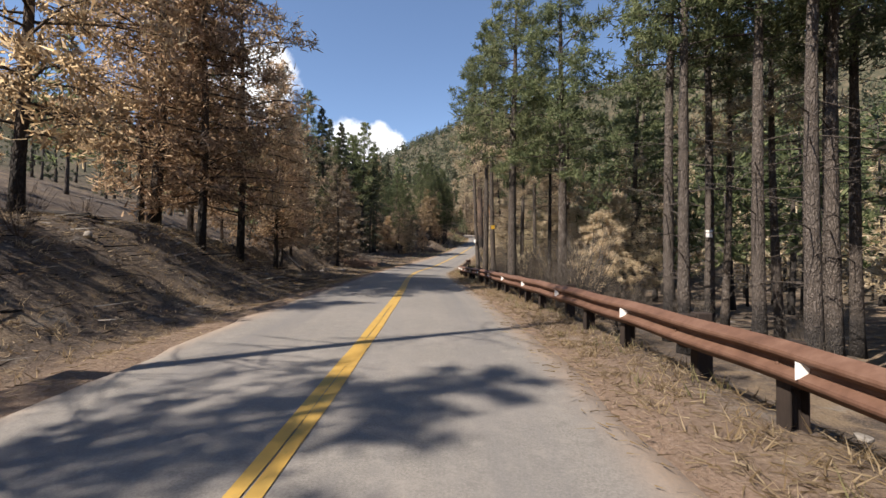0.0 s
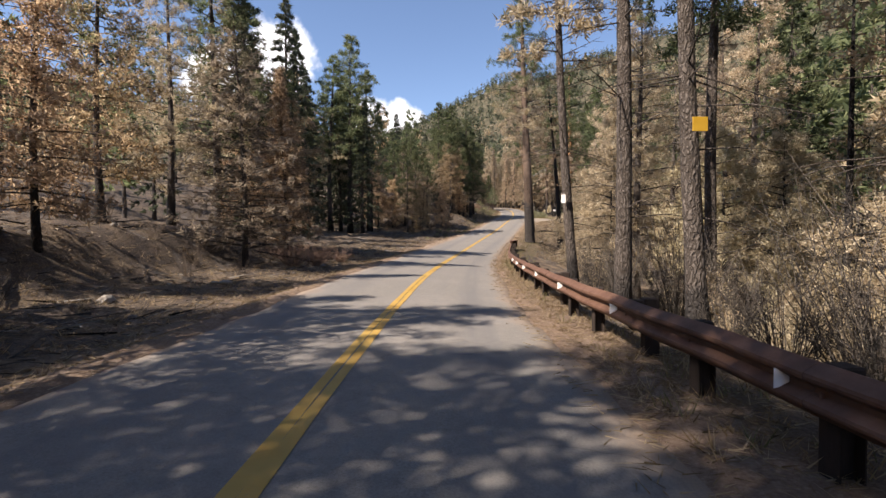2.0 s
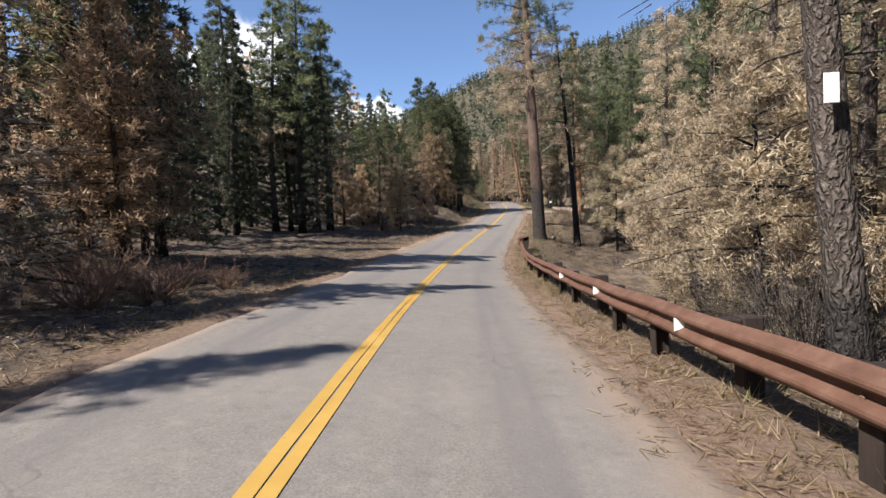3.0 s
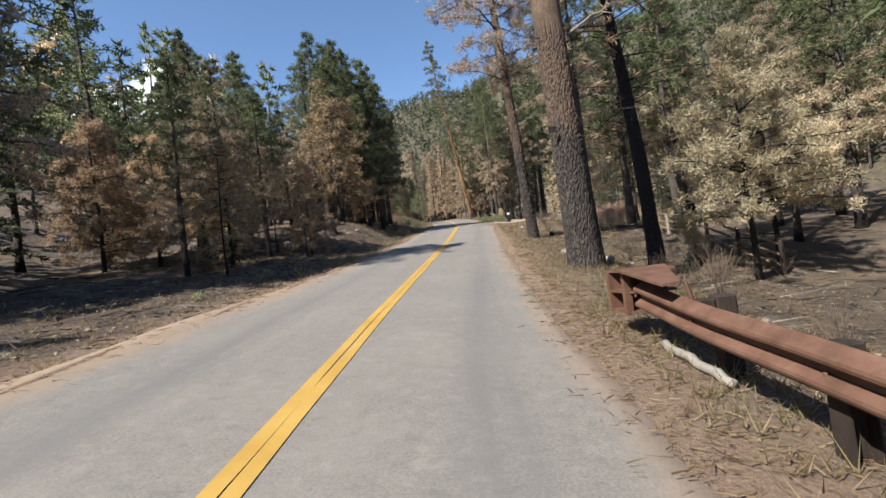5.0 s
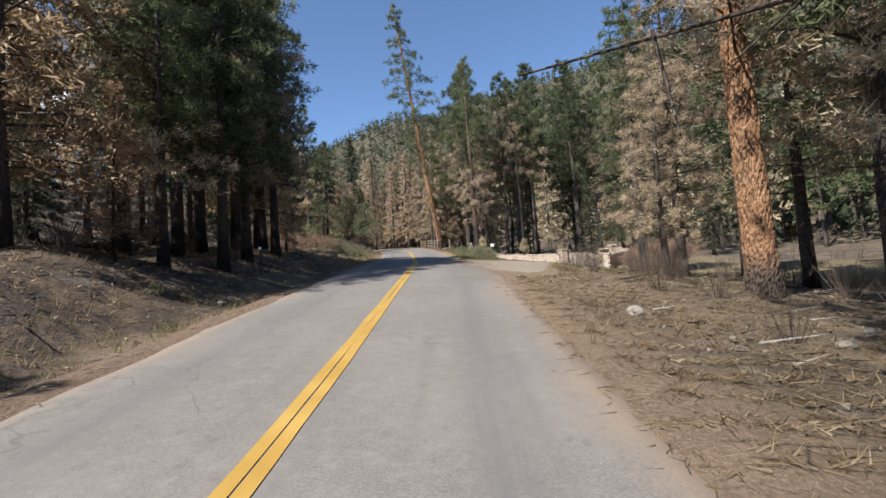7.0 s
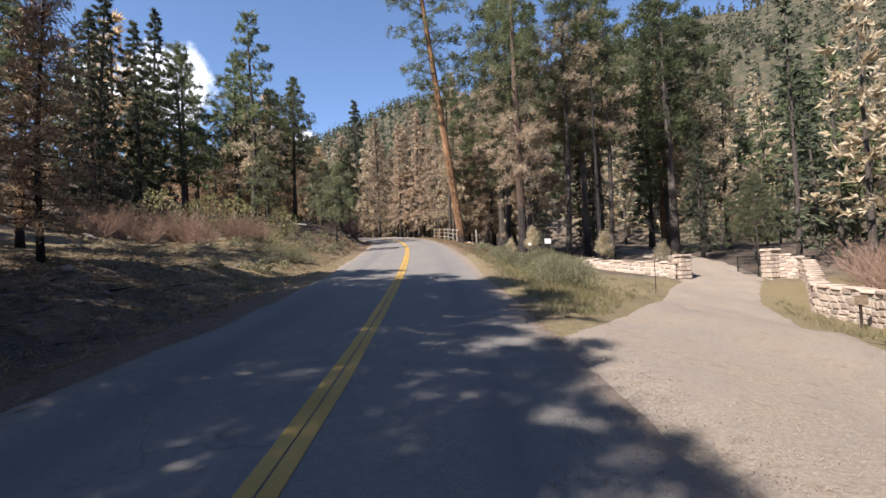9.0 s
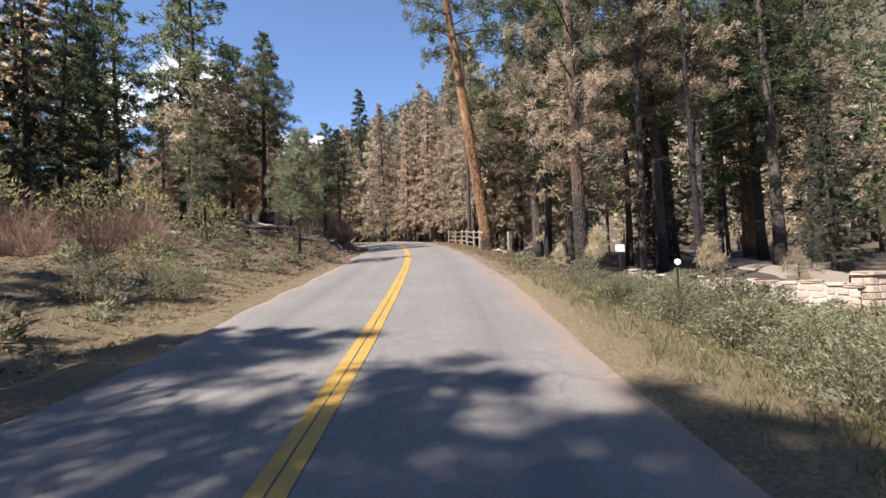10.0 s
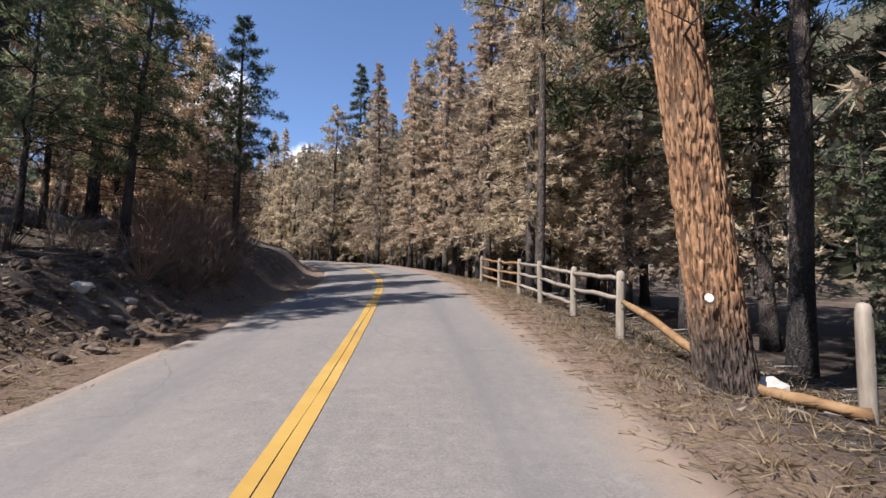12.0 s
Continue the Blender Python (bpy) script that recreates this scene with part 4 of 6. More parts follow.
# trees left of the road, most where they can be told apart: kind, x, y, height
LEFT = [
    ("brown", -9.9, 24.0, 11.0), ("mixed", -10.6, 26.6, 8.0), ("brown_b", -11.6, 31.0, 9.0), ("sparse", -10.35, 37.4, 10.6), ("tan", -14.5, 39.5, 11.0), ("brown_b", -14.5, 27.5, 9.5),
    # from old_snag to y 4.8: out of view, added for shadows on the road
    ("brown", -9.4, 19.0, 14.5), ("brown", -12.8, 18.0, 13.0), ("mixed", -13.6, 22.5, 10.5), ("mixed", -10.6, 15.4, 15.0), ("brown_b", -8.6, 14.6, 14.0), ("brown", -10.2, 10.2, 13.8), ("old_snag", -7.4, 2.0, 16.0), ("green_b", -9.5, -2.2, 11.0), ("brown", -8.4, -5.0, 9.0),
    ("brown", -11.0, 4.8, 9.0), ("half", -15.0, 43.5, 15.5), ("mixed", -14.2, 35.6, 10.0),
    ("brown_b", -11.0, 42.4, 8.8), ("mixed", -12.6, 43.2, 8.0), ("fir", -13.8, 44.5, 14.5), ("fir", -12.7, 46.6, 14.0), ("fir", -16.5, 50.0, 13.0), ("fir", -16.2, 54.0, 11.0), ("fir", -19.0, 56.0, 14.0), ("mixed", -12.0, 44.8, 9.0), ("fir", -17.8, 61.0, 18.0), ("half_b", -15.6, 62.4, 16.0),
    ("fir", -17.0, 60.0, 14.0), ("green", -20.0, 63.0, 14.0), ("snag", -12.3, 64.5, 8.0), ("fir", -17.0, 70.0, 15.0),
    ("tan_small", -13.2, 70.6, 5.6), ("tan_small", -11.9, 72.0, 5.2), ("tan_small", -14.6, 73.4, 6.0), ("tan_small", -8.6, 70.4, 4.6), ("tan_small", -10.2, 75.4, 5.4), ("half", -9.8, 69.6, 8.0), ("half", -10.8, 73.5, 9.5), ("pole", -8.0, 68.4, 4.5), ("half", -9.3, 72.2, 8.4), ("half", -8.3, 74.0, 7.5), ("half", -12.9, 65.4, 15.5), ("fir", -15.2, 63.6, 13.0), ("green", -13.9, 63.0, 18.0), ("fir", -12.6, 62.6, 12.0), ("pole", -6.8, 74.4, 3.6), ("green_b", -12.5, 77.0, 9.5),
    ("mixed", -6.3, 82.8, 10.5), ("green_b", -5.0, 93.0, 14.5), 
    ("pole", -8.5, 76.0, 3.4), ("tan_small", -6.7, 75.2, 4.3), ("green_b", -4.0, 87.8, 11.5), ("brown", -5.2, 84.4, 4.2), ("half", -3.9, 90.2, 11.8), ("half", -3.7, 93.6, 12.6),
    ("half", -11.2, 80.6, 10.5), ("green", -12.4, 84.6, 12.0), ("half", -12.2, 88.0, 10.0), ("green", -13.8, 82.0, 11.5), ("half", -10.4, 86.8, 8.5), ("green_b", -14.0, 91.0, 8.5), ("half", -5.6, 90.6, 12.5), ("half", -4.8, 85.8, 9.6), ("green_b", -4.6, 95.8, 14.0), ("mixed", -5.4, 97.6, 12.6), ("fir", -13.5, 94.0, 9.0), ("fir", -17.0, 88.0, 15.0), ("green", -9.5, 94.0, 9.5), ("fir", -16.0, 97.0, 15.0),
    ("half_b", -7.0, 100.3, 11.5), ("half", -6.8, 104.6, 6.5), ("brown_b", -4.9, 102.6, 7.6), ("half", -9.2, 97.6, 15.0), ("green", -7.1, 94.3, 16.5), ("green_b", -7.4, 91.2, 15.0), ("half", -8.8, 93.0, 16.5), ("half", -6.4, 87.0, 13.0), ("green", -5.6, 88.6, 13.5), ("half", -8.0, 84.6, 11.5),
    ("green", -8.5, 126.6, 12.5), ("green_b", -6.6, 127.6, 10.5), ("fir", -13.0, 122.0, 13.0), ("green_b", -11.4, 124.5, 12.5), ("green", -15.5, 114.5, 15.0), ("fir", -13.6, 118.6, 12.5), ("fir", -13.6, 125.2, 15.0), ("fir", -14.8, 121.5, 15.0), ("green", -16.5, 108.0, 12.0),
    ("young", -0.35, 118.2, 4.6), ("young", -2.6, 127.5, 5.2), ("half", -3.4, 129.0, 5.0), ("green", -5.0, 129.5, 12.0), ("green", -1.1, 132.9, 7.4), ("green_b", -1.2, 128.2, 6.6), ("brown", -2.4, 136.0, 6.0), ("brown", -7.5, 131.0, 9.0), ("mixed", -9.0, 129.0, 10.0), ("brown_b", -6.8, 136.5, 9.0), ("brown", -10.5, 134.0, 10.0), ("brown", -4.2, 137.5, 8.0), ("half", -6.0, 134.0, 12.5), ("young", -4.8, 120.5, 5.0),
]
RIGHT = [
    ("tall", 6.9, 15.0, 19.0), ("tall", 7.5, 17.4, 20.0), ("tall", 10.1, 19.7, 20.0), ("tall", 8.4, 11.6, 19.0), ("tall", 9.2, 8.2, 19.0), ("tall", 10.4, 13.6, 20.0), ("tall", 8.6, 14.0, 19.0), ("tall", 11.6, 10.6, 19.0), ("tall", 12.2, 16.2, 19.0),
    ("green", 2.5, 24.0, 17.0), ("green", 4.6, 22.5, 18.0), ("tall_b", 12.9, 19.7, 19.0), ("tall_b", 12.2, 22.5, 19.0), ("tall", 13.4, 16.6, 20.0), ("cream", 6.6, 22.6, 5.2), ("cream", 8.2, 25.0, 6.0), ("cream", 5.6, 28.2, 6.0), ("cream", 7.4, 31.2, 6.5), ("tall_b", 6.4, 29.8, 15.0), ("tall", 1.45, 31.9, 18.0), ("snag", 4.8, 26.5, 12.0), ("tall", 4.2, 33.8, 16.0), ("snag", 5.8, 31.5, 9.0), ("tall_b", 4.4, 28.4, 15.0),
    ("tan", 4.2, 39.6, 12.0), ("tan", 5.4, 44.0, 13.0), ("cream", 3.8, 42.0, 7.0), ("cream", 6.0, 37.0, 6.5), ("tan", 8.5, 47.5, 13.0), ("tan", 8.0, 39.0, 12.0), ("tan", 9.2, 43.6, 13.0), ("cream", 6.4, 34.6, 6.0), ("cream", 5.2, 47.0, 6.5), 
    ("snag", 5.0, 46.0, 10.0), ("snag", 6.8, 41.5, 9.0), ("cream", 8.2, 66.4, 7.6), ("cream", 9.9, 67.6, 6.6), ("tan", 13.5, 71.0, 10.0), ("tan", 6.6, 53.5, 13.0), ("half", 9.6, 55.5, 15.0), ("tan", 12.0, 52.0, 14.0), ("half", 12.2, 82.0, 18.0), ("half_b", 13.4, 78.8, 17.0), ("tall_b", 7.5, 76.8, 17.0), ("green", 16.4, 75.4, 16.0), ("half", 17.4, 72.0, 15.0), ("half_b", 15.0, 80.9, 15.0), ("half", 16.6, 99.4, 13.0), ("tan", 10.5, 88.0, 9.0), ("half", 14.0, 86.0, 14.0), ("half_b", 17.0, 84.0, 16.0), ("tan", 18.5, 79.0, 12.0), ("half", 12.5, 90.0, 13.0), ("half_b", 20.0, 88.0, 16.0), ("tall_b", 16.4, 91.5, 16.0), ("half", 22.0, 82.0, 15.0), ("half", 20.5, 76.0, 14.0),
    ("tall_b", 11.9, 128.2, 24.0), ("tall_b", 14.8, 122.6, 21.0), ("tall_b", 13.2, 126.0, 20.0), ("snag", 15.6, 119.4, 14.0), ("fir", 17.6, 126.6, 9.0), ("fir", 14.4, 128.4, 8.0), ("green", 16.9, 124.6, 21.0), ("green", 21.5, 132.0, 26.0), ("green_b", 12.8, 133.0, 25.0), ("fir", 24.5, 122.5, 10.0), ("fir", 19.4, 128.5, 11.0), ("tall_b", 18.2, 123.2, 20.0), ("tall_b", 20.2, 128.7, 20.0),
    ("fir_tan", 7.8, 143.0, 19.0), ("fir_tan", 9.0, 138.5, 18.0), ("snag", 8.3, 157.5, 17.0), ("tall_b", 7.7, 132.2, 15.0), ("tan", 10.5, 141.5, 17.0), ("fir_tan", 3.6, 151.0, 15.0), ("fir_tan", 5.8, 148.0, 16.0), ("fir_tan", 0.6, 157.0, 17.0), ("fir", -4.2, 179.0, 28.0), ("green", 24.6, 126.0, 24.0), ("half", 27.6, 126.5, 20.0), ("green_b", 26.5, 129.5, 22.0),
    ("tall_b", 15.0, 97.0, 15.0), ("tall", 14.2, 95.6, 16.0), ("fir", 31.0, 112.0, 11.0), ("green", 18.0, 93.0, 14.0), ("young", 25.2, 118.2, 5.5), ("young", 27.4, 121.0, 6.0),
]
for key, x, y, h in LEFT:
    stand(key, x, y, h, group="trees on the bank")
stand("tall_b", 1.87, 29.12, 17.0, group="trees by the stream side", turn=0)
stand("tall_b", 1.14, 36.0, 17.0, group="trees by the stream side", turn=0, tilt=(0, -1.4))
for key, x, y, h in RIGHT:
    stand(key, x, y, h, group="trees by the stream side")


def mixture(x, y, off, rng):
    """Kind and height of a tree of the woods at a place, or None where the ground is open."""
    o, near = abs(off), abs(off) < 17
    u, h = rng.uniform(), rng.uniform(0.8, 1.15)
    if off < 0:
        if y < 42:
            if o < 7 or (y > 4 and o < 20):
                return None
            pick = ("brown", "mixed", "brown_b", "brown", "half") if near else ("far_brown", "far_brown", "far_half", "far_green", "far_fir")
            return pick[int(u * 5)], (8 if near else 10.5) * h
        if y < 66:
            if o < 15 or u > 0.97:
                return None
            return (("fir", "fir", "green", "mixed") if near else ("far_fir", "far_fir", "far_green", "far_half"))[int(u * 4)], 11.5 * h
        if y < 97:
            if o < (20 if y > 76 else 14):
                return None
            return (("green", "half", "mixed", "green_b") if near else ("far_green", "far_fir", "far_half", "far_green"))[int(u * 4)], (13 if y < 76 else 9) * h
        if y < 120:
            if o < 17:
                return None
            return ("far_green", "far_fir", "far_green", "far_brown")[int(u * 4)], 17 * h
        if o < 9:
            return None
        return (("green", "brown", "mixed", "half") if near else ("far_green", "far_fir", "far_brown", "far_half"))[int(u * 4)], 13 * h
    if y < 48:
        if off < (13 if y < 20 else 6):
            return None
        return (("green", "half", "tan", "half_b", "tan", "tan_small") if near else ("far_green", "far_half", "far_tan", "far_green", "far_half", "far_tan"))[int(u * 6)], (16 if u < 0.66 else 10) * h
    if y < 84:
        if off < 15:
            return None
        return ("far_half", "far_tan", "far_green", "far_half")[int(u * 4)], 18 * h
    if y < 116:
        if off < 38:
            return None
        return ("far_half", "far_green", "far_green", "far_fir")[int(u * 4)], 15 * h
    if y < 134:
        along = ((x - 6.5) * 0.575 + (y - 102) * 0.818)
        if off < 8.5 or (abs((x - 6.5) * 0.818 - (y - 102) * 0.575) < 2.8 and along < 40):
            return None
        return (("half", "green", "half_b", "tan") if off < 15 else ("far_half", "far_green", "far_tan", "far_fir"))[int(u * 4)], 17 * h
    if off < 5.5:
        return None
    return (("fir_tan", "fir_tan", "tan", "fir_tan") if off < 14 else ("far_firtan", "far_firtan", "far_tan", "far_half"))[int(u * 4)], 17.5 * h


def woods():
    rng = np.random.RandomState(17)
    pts = np.array(TAKEN)
    single, deep = [], []
    for _ in range(9000):
        s = rng.uniform(-30, 230)
        side = rng.choice((-1, 1))
        o = side * (5 + 60 * rng.uniform() ** 1.2)
        i = int(np.argmin(np.abs(ROAD[:, 1] - s))) if s < 165 else min(len(ROAD) - 1, int((s + 92) / 0.5))
        x, y = ROAD[i, 0] + ROAD_DIR[i, 1] * o, ROAD[i, 1] - ROAD_DIR[i, 0] * o
        _, off = road_frame([x], [y])
        got = mixture(x, y, float(off[0]), rng)
        if got is None or drive_distance(np.array([x]), np.array([y]))[0] < 1.6:
            continue
        gap = 2.1 if abs(off[0]) < 20 else 2.7
        if off[0] < 0 and (y < 60 or y > 104):
            gap += 3.2 if y < 60 else 0.9
        if y > 134 and off[0] > 0:
            gap = 1.6
        if np.hypot(pts[:, 0] - x, pts[:, 1] - y).min() < gap:
            continue
        pts = np.vstack((pts, (x, y)))
        (deep if got[0].startswith("far_") else single).append((*got, x, y))
    swap = {"green": "back_green", "green_b": "back_green", "half": "back_half", "half_b": "back_half", "tan": "back_tan", "brown": "back_brown", "brown_b": "back_brown", "mixed": "back_mixed"}
    for key, h, x, y in single[:165]:
        plant(swap.get(key, key), x, y, h)
    join_woods("deep_woods", deep[:620], rng, "dense burnt and green pine woods behind the roadside trees")


def mesh_arrays(me):
    v = np.empty(len(me.vertices) * 3, np.float32)
    me.vertices.foreach_get("co", v)
    me.calc_loop_triangles()
    t = np.empty(len(me.loop_triangles) * 3, np.int32)
    me.loop_triangles.foreach_get("vertices", t)
    return v.reshape(-1, 3), t.reshape(-1, 3)


def join_woods(name, spots, rng, label):
    """Trees past counting, as one mesh."""
    mats = [BARK, BARK_GREY, BARK_BLACK, N_GREEN, N_HALF_FAR, N_TAN, N_FIR, N_BROWN]
    slot = {m.name: i for i, m in enumerate(mats)}
    cache, V, F, M, n = {}, [], [], [], 0
    zs = land(np.array([p[2] for p in spots]), np.array([p[3] for p in spots]))
    for (key, h, x, y), z in zip(spots, zs):
        if key not in cache:
            cache[key] = [(*mesh_arrays(me), slot["green_needles_scorched_below_far" if me.materials[0] == N_HALF else me.materials[0].name]) for me in FOREST[key][:3] if me]
        k, a = h / FOREST[key][5], rng.uniform(0, 6.28)
        wide = k * rng.uniform(0.85, 1.2)
        c, s = math.cos(a) * wide, math.sin(a) * wide
        for v, f, mi in cache[key]:
            w = np.stack([v[:, 0] * c - v[:, 1] * s + x, v[:, 0] * s + v[:, 1] * c + y, v[:, 2] * k + z], 1)
            V.append(w), F.append(f + n), M.append(np.full(len(f), mi, np.int32))
            n += len(v)
    me = tri_mesh(name, np.concatenate(V), np.concatenate(F), mats[0])
    for m in mats[1:]:
        me.materials.append(m)
    me.polygons.foreach_set("material_index", np.concatenate(M))
    me.update()
    return tagged(new(name, me), label, "woods", kind="stuff")


def hill_woods():
    """Trees on the hillsides, far off: each a ragged cone of sprays."""
    rng = np.random.RandomState(23)
    spots = []
    while len(spots) < 6500:
        az, r = np.radians(rng.uniform(-34, 62, 3000)), 70 + 690 * rng.uniform(0, 1, 3000) ** 0.75
        x, y = np.sin(az) * r, 60 + np.cos(az) * r
        _, off = road_frame(x, y)
        ok = np.abs(off) > 46
        spots += list(zip(x[ok], y[ok], r[ok]))
    spots = np.array(spots[:6500])
    z = land(spots[:, 0], spots[:, 1])
    cs, ds, ls, ws = [], [], [], []
    trunks = Heap()
    for (x, y, r0), g in zip(spots, z):
        h = rng.uniform(8, 17)
        n = 48 if r0 < 170 else 16
        k = rng.uniform(0.05, 1, n)
        r = h * 0.18 * (1 - k) ** 0.8 + 0.15
        a = rng.uniform(0, 6.28, n)
        cs.append(np.stack([x + np.cos(a) * r * 0.25, y + np.sin(a) * r * 0.25, g + h * k * 0.96], 1))
        d = np.stack([np.cos(a), np.sin(a), rng.uniform(-0.5, 0.6, n)], 1) + rng.normal(0, 0.25, (n, 3))
        ds.append(d / np.linalg.norm(d, axis=1)[:, None])
        ls.append(r * rng.uniform(0.7, 1.2, n) + 0.5), ws.append(np.full(n, 1.4 if r0 < 170 else 2.6) * (0.4 + r / 3))
        if r0 < 260:
            trunks.add(*tube(np.array([(x, y, g - 0.3), (x, y, g + h * 0.9)]), [0.16, 0.03], 3, False))
    v, f = blades(np.concatenate(cs), np.concatenate(ds), np.concatenate(ls), np.concatenate(ws), rng)
    tagged(new("hillside_woods", tri_mesh("hillside_woods", v, f, N_HILL)), "mixed green and scorched pine woods on the hillsides", "woods", kind="stuff")
    tagged(new("hillside_trunks", trunks.mesh("hillside_trunks", BARK_GREY)), "grey trunks of the hillside pines", "woods", kind="stuff")


woods()
hill_woods()


# ---- big old pines with plated bark ----
def plated_trunk(rng, r, h, lean, mat, sides=76, fineness=1.0):
    """A trunk whose bark stands out in tall plates between furrows."""
    z = np.concatenate((np.arange(-0.4, 6.0, 0.045), np.arange(6.0, h, 0.45)))
    th = np.arange(sides) / sides * 2 * np.pi
    u = np.clip(z / h, 0, 1)
    rad = r * ((1 - u) ** 0.7 * 0.9 + 0.05) * (1 + 0.13 * np.exp(-np.clip(z, 0, 99) / 0.35))
    Z, T = np.meshgrid(z, th, indexing="ij")
    PLATES = int(1150 * r / 0.3 * fineness)
    seeds = np.stack([rng.uniform(-0.6, 6.6, PLATES), rng.uniform(0, 2 * np.pi, PLATES)], 1)
    # jagged seams
    WT = T + (0.020 * np.sin(Z * 31 + 5 * np.sin(T * 7)) + 0.014 * np.sin(Z * 67 + T * 11)) * 0.3 / r
    WZ = Z + 0.03 * np.sin(T * 23 + Z * 9) + 0.02 * np.sin(T * 41)
    d = np.full(Z.shape + (2,), 9.0)
    for sz, st in seeds:
        dt = np.abs((WT - st + np.pi) % (2 * np.pi) - np.pi) * r
        e = np.sqrt((dt * 1.0) ** 2 + ((WZ - sz) * 0.23) ** 2)
        far = np.maximum(np.minimum(d[..., 1], e), d[..., 0])
        d[..., 1] = np.where(e < d[..., 0], d[..., 0], far)
        d[..., 0] = np.minimum(d[..., 0], e)
    edge = np.clip((d[..., 1] - d[..., 0]) / (0.019 / fineness ** 0.5), 0, 1)
    edge[z > 6.3] = 0.7
    R = rad[:, None] * (1 + 0.03 * np.sin(3 * T + 1 + Z * 0.3)) + (edge - 0.6) * 0.028 / max(1.0, fineness) + rng.normal(0, 0.003, Z.shape)
    bx, by = lean[0] * Z, lean[1] * Z
    v = np.stack([bx + R * np.cos(T), by + R * np.sin(T), Z], -1).reshape(-1, 3)
    n, f = len(z), []
    i = np.arange(n - 1)[:, None] * sides + np.arange(sides)[None]
    j = np.arange(n - 1)[:, None] * sides + (np.arange(sides)[None] + 1) % sides
    f = np.stack([i, j, j + sides, i + sides], -1).reshape(-1, 4).tolist()
    f.append([(n - 1) * sides + k for k in range(sides)])
    me = mesh_of("trunk", v, f, mat, True)
    me.attributes.new("furrow", "FLOAT", "POINT").data.foreach_set("value", (edge * 0.14).astype(np.float32).ravel())
    return me


def old_pine(x, y, r, h, lean, bark, needles, label, seed, base=0.3, spread=3.6, boughs=70, limb_bark=None, turn=0.0, fineness=1.0, sides=76):
    rng = np.random.RandomState(seed)
    root = thing("pine_tree", pose(x, y, ground(x, y), 0, 0, turn), label, "tree", "old roadside pines")
    piece("trunk", plated_trunk(rng, r, h, lean, bark, sides, fineness), root)
    tm, _, cm = conifer(rng, h=h, r=r * 0.25, base=base, spread=spread, boughs=boughs, tufts=20, blade=(0.24, 0.034), bark=limb_bark or BARK, needles=needles, lean=lean, dead=9, per=26, puff=True, bow=0.0)
    piece("branchwork", tm, root)
    piece("crown", cm, root)
    return root


BIG = old_pine(2.36, 64.75, 0.47, 23, (-0.03, 0.0), BARK_CARVED, N_HALF, "massive old pine with scorched grey plated bark", 41, base=0.42, fineness=1.7, sides=120)
LEANING = old_pine(7.6, 123.95, 0.285, 28, (-0.135, -0.03), BARK_CARVED_RED, N_GREEN, "leaning old pine with orange plated bark", 42, base=0.35, spread=3.2, fineness=0.85, sides=170)
SECOND = old_pine(3.5, 73.9, 0.25, 20, (-0.05, 0.0), BARK_CARVED, N_TAN, "tall pine with grey plated bark and tan crown", 43, base=0.36, spread=3.0)
ORANGE = old_pine(27.9, 132.5, 0.45, 24, (0.0, 0.0), BARK_CARVED_RED, N_HALF, "old pine with bright orange bark behind the wall", 44, base=0.28, spread=4.2)
OLD_B = old_pine(9.2, 82.6, 0.36, 20, (-0.01, 0), BARK_CARVED_RED, N_HALF, "old pine with orange bark on the flat", 45, base=0.25, spread=3.2)
OLD_C = old_pine(10.85, 119.85, 0.28, 21, (-0.01, 0.0), BARK_CARVED, N_HALF, "old pine with low tan boughs and green top", 46, base=0.23, spread=3.2, boughs=70)


def black_snag(x, y, r, h, lean, seed):
    rng = np.random.RandomState(seed)
    root = thing("burnt_tree", pose(x, y, ground(x, y)), "charred black leaning trunk beside the old pine", "tree", "old roadside pines")
    tm, _, _ = trunk_mesh(rng, h, r, lean, BARK_BLACK, 14, 0.4)
    piece("trunk", tm, root)
    tm, _, cm = conifer(rng, h=h, r=0.03, base=0.35, spread=2.8, boughs=40, tufts=10, blade=(0.3, 0.07), bark=BARK_BLACK, needles=N_BROWN, lean=lean, dead=20, per=6)
    piece("branchwork", tm, root)
    piece("crown", cm, root)


black_snag(5.46, 67.2, 0.24, 17, (-0.06, 0), 51)


def dead_limb(x, y, z, to, r, seed):
    """A bleached bare limb on a trunk, forked at its end."""
    rng = np.random.RandomState(seed)
    heap = Heap()
    s = np.linspace(0, 1, 7)
    p = np.outer(s, to) + rng.normal(0, 0.05, (7, 3)) * s[:, None]
    heap.add(*tube(p, r * (1.05 - s * 0.85), 6))
    for k in (3, 4, 5):
        q = p[k] + np.array(to) * 0.18 + rng.normal(0, 0.18, 3)
        heap.add(*tube(np.array([p[k], (p[k] + q) / 2 + rng.normal(0, 0.03, 3), q]), [r * 0.4, r * 0.25, r * 0.1], 4))
    return heap.mesh("dead_limb", GREYWOOD, True), Vector((x, y, z))


for parent, args in ((BIG, (0.3, 0.0, 6.1, (1.5, 0.2, 0.9), 0.05, 61)), (BIG, (0.35, 0.0, 4.4, (0.5, 0.1, 0.15), 0.04, 62)), (OLD_C, (0.25, 0, 5.0, (1.0, -0.3, -0.25), 0.035, 63)), (OLD_C, (0.25, 0, 4.3, (1.2, -0.2, 0.2), 0.035, 64)), (SECOND, (0.1, 0, 5.2, (0.5, -0.2, 0.45), 0.03, 65)), (LEANING, (-0.5, 0, 5.6, (1.1, 0.3, -0.2), 0.03, 66))):
    me, at = dead_limb(*args)
    piece("dead_limb", me, parent, Matrix.Translation(at), "bleached broken limb")


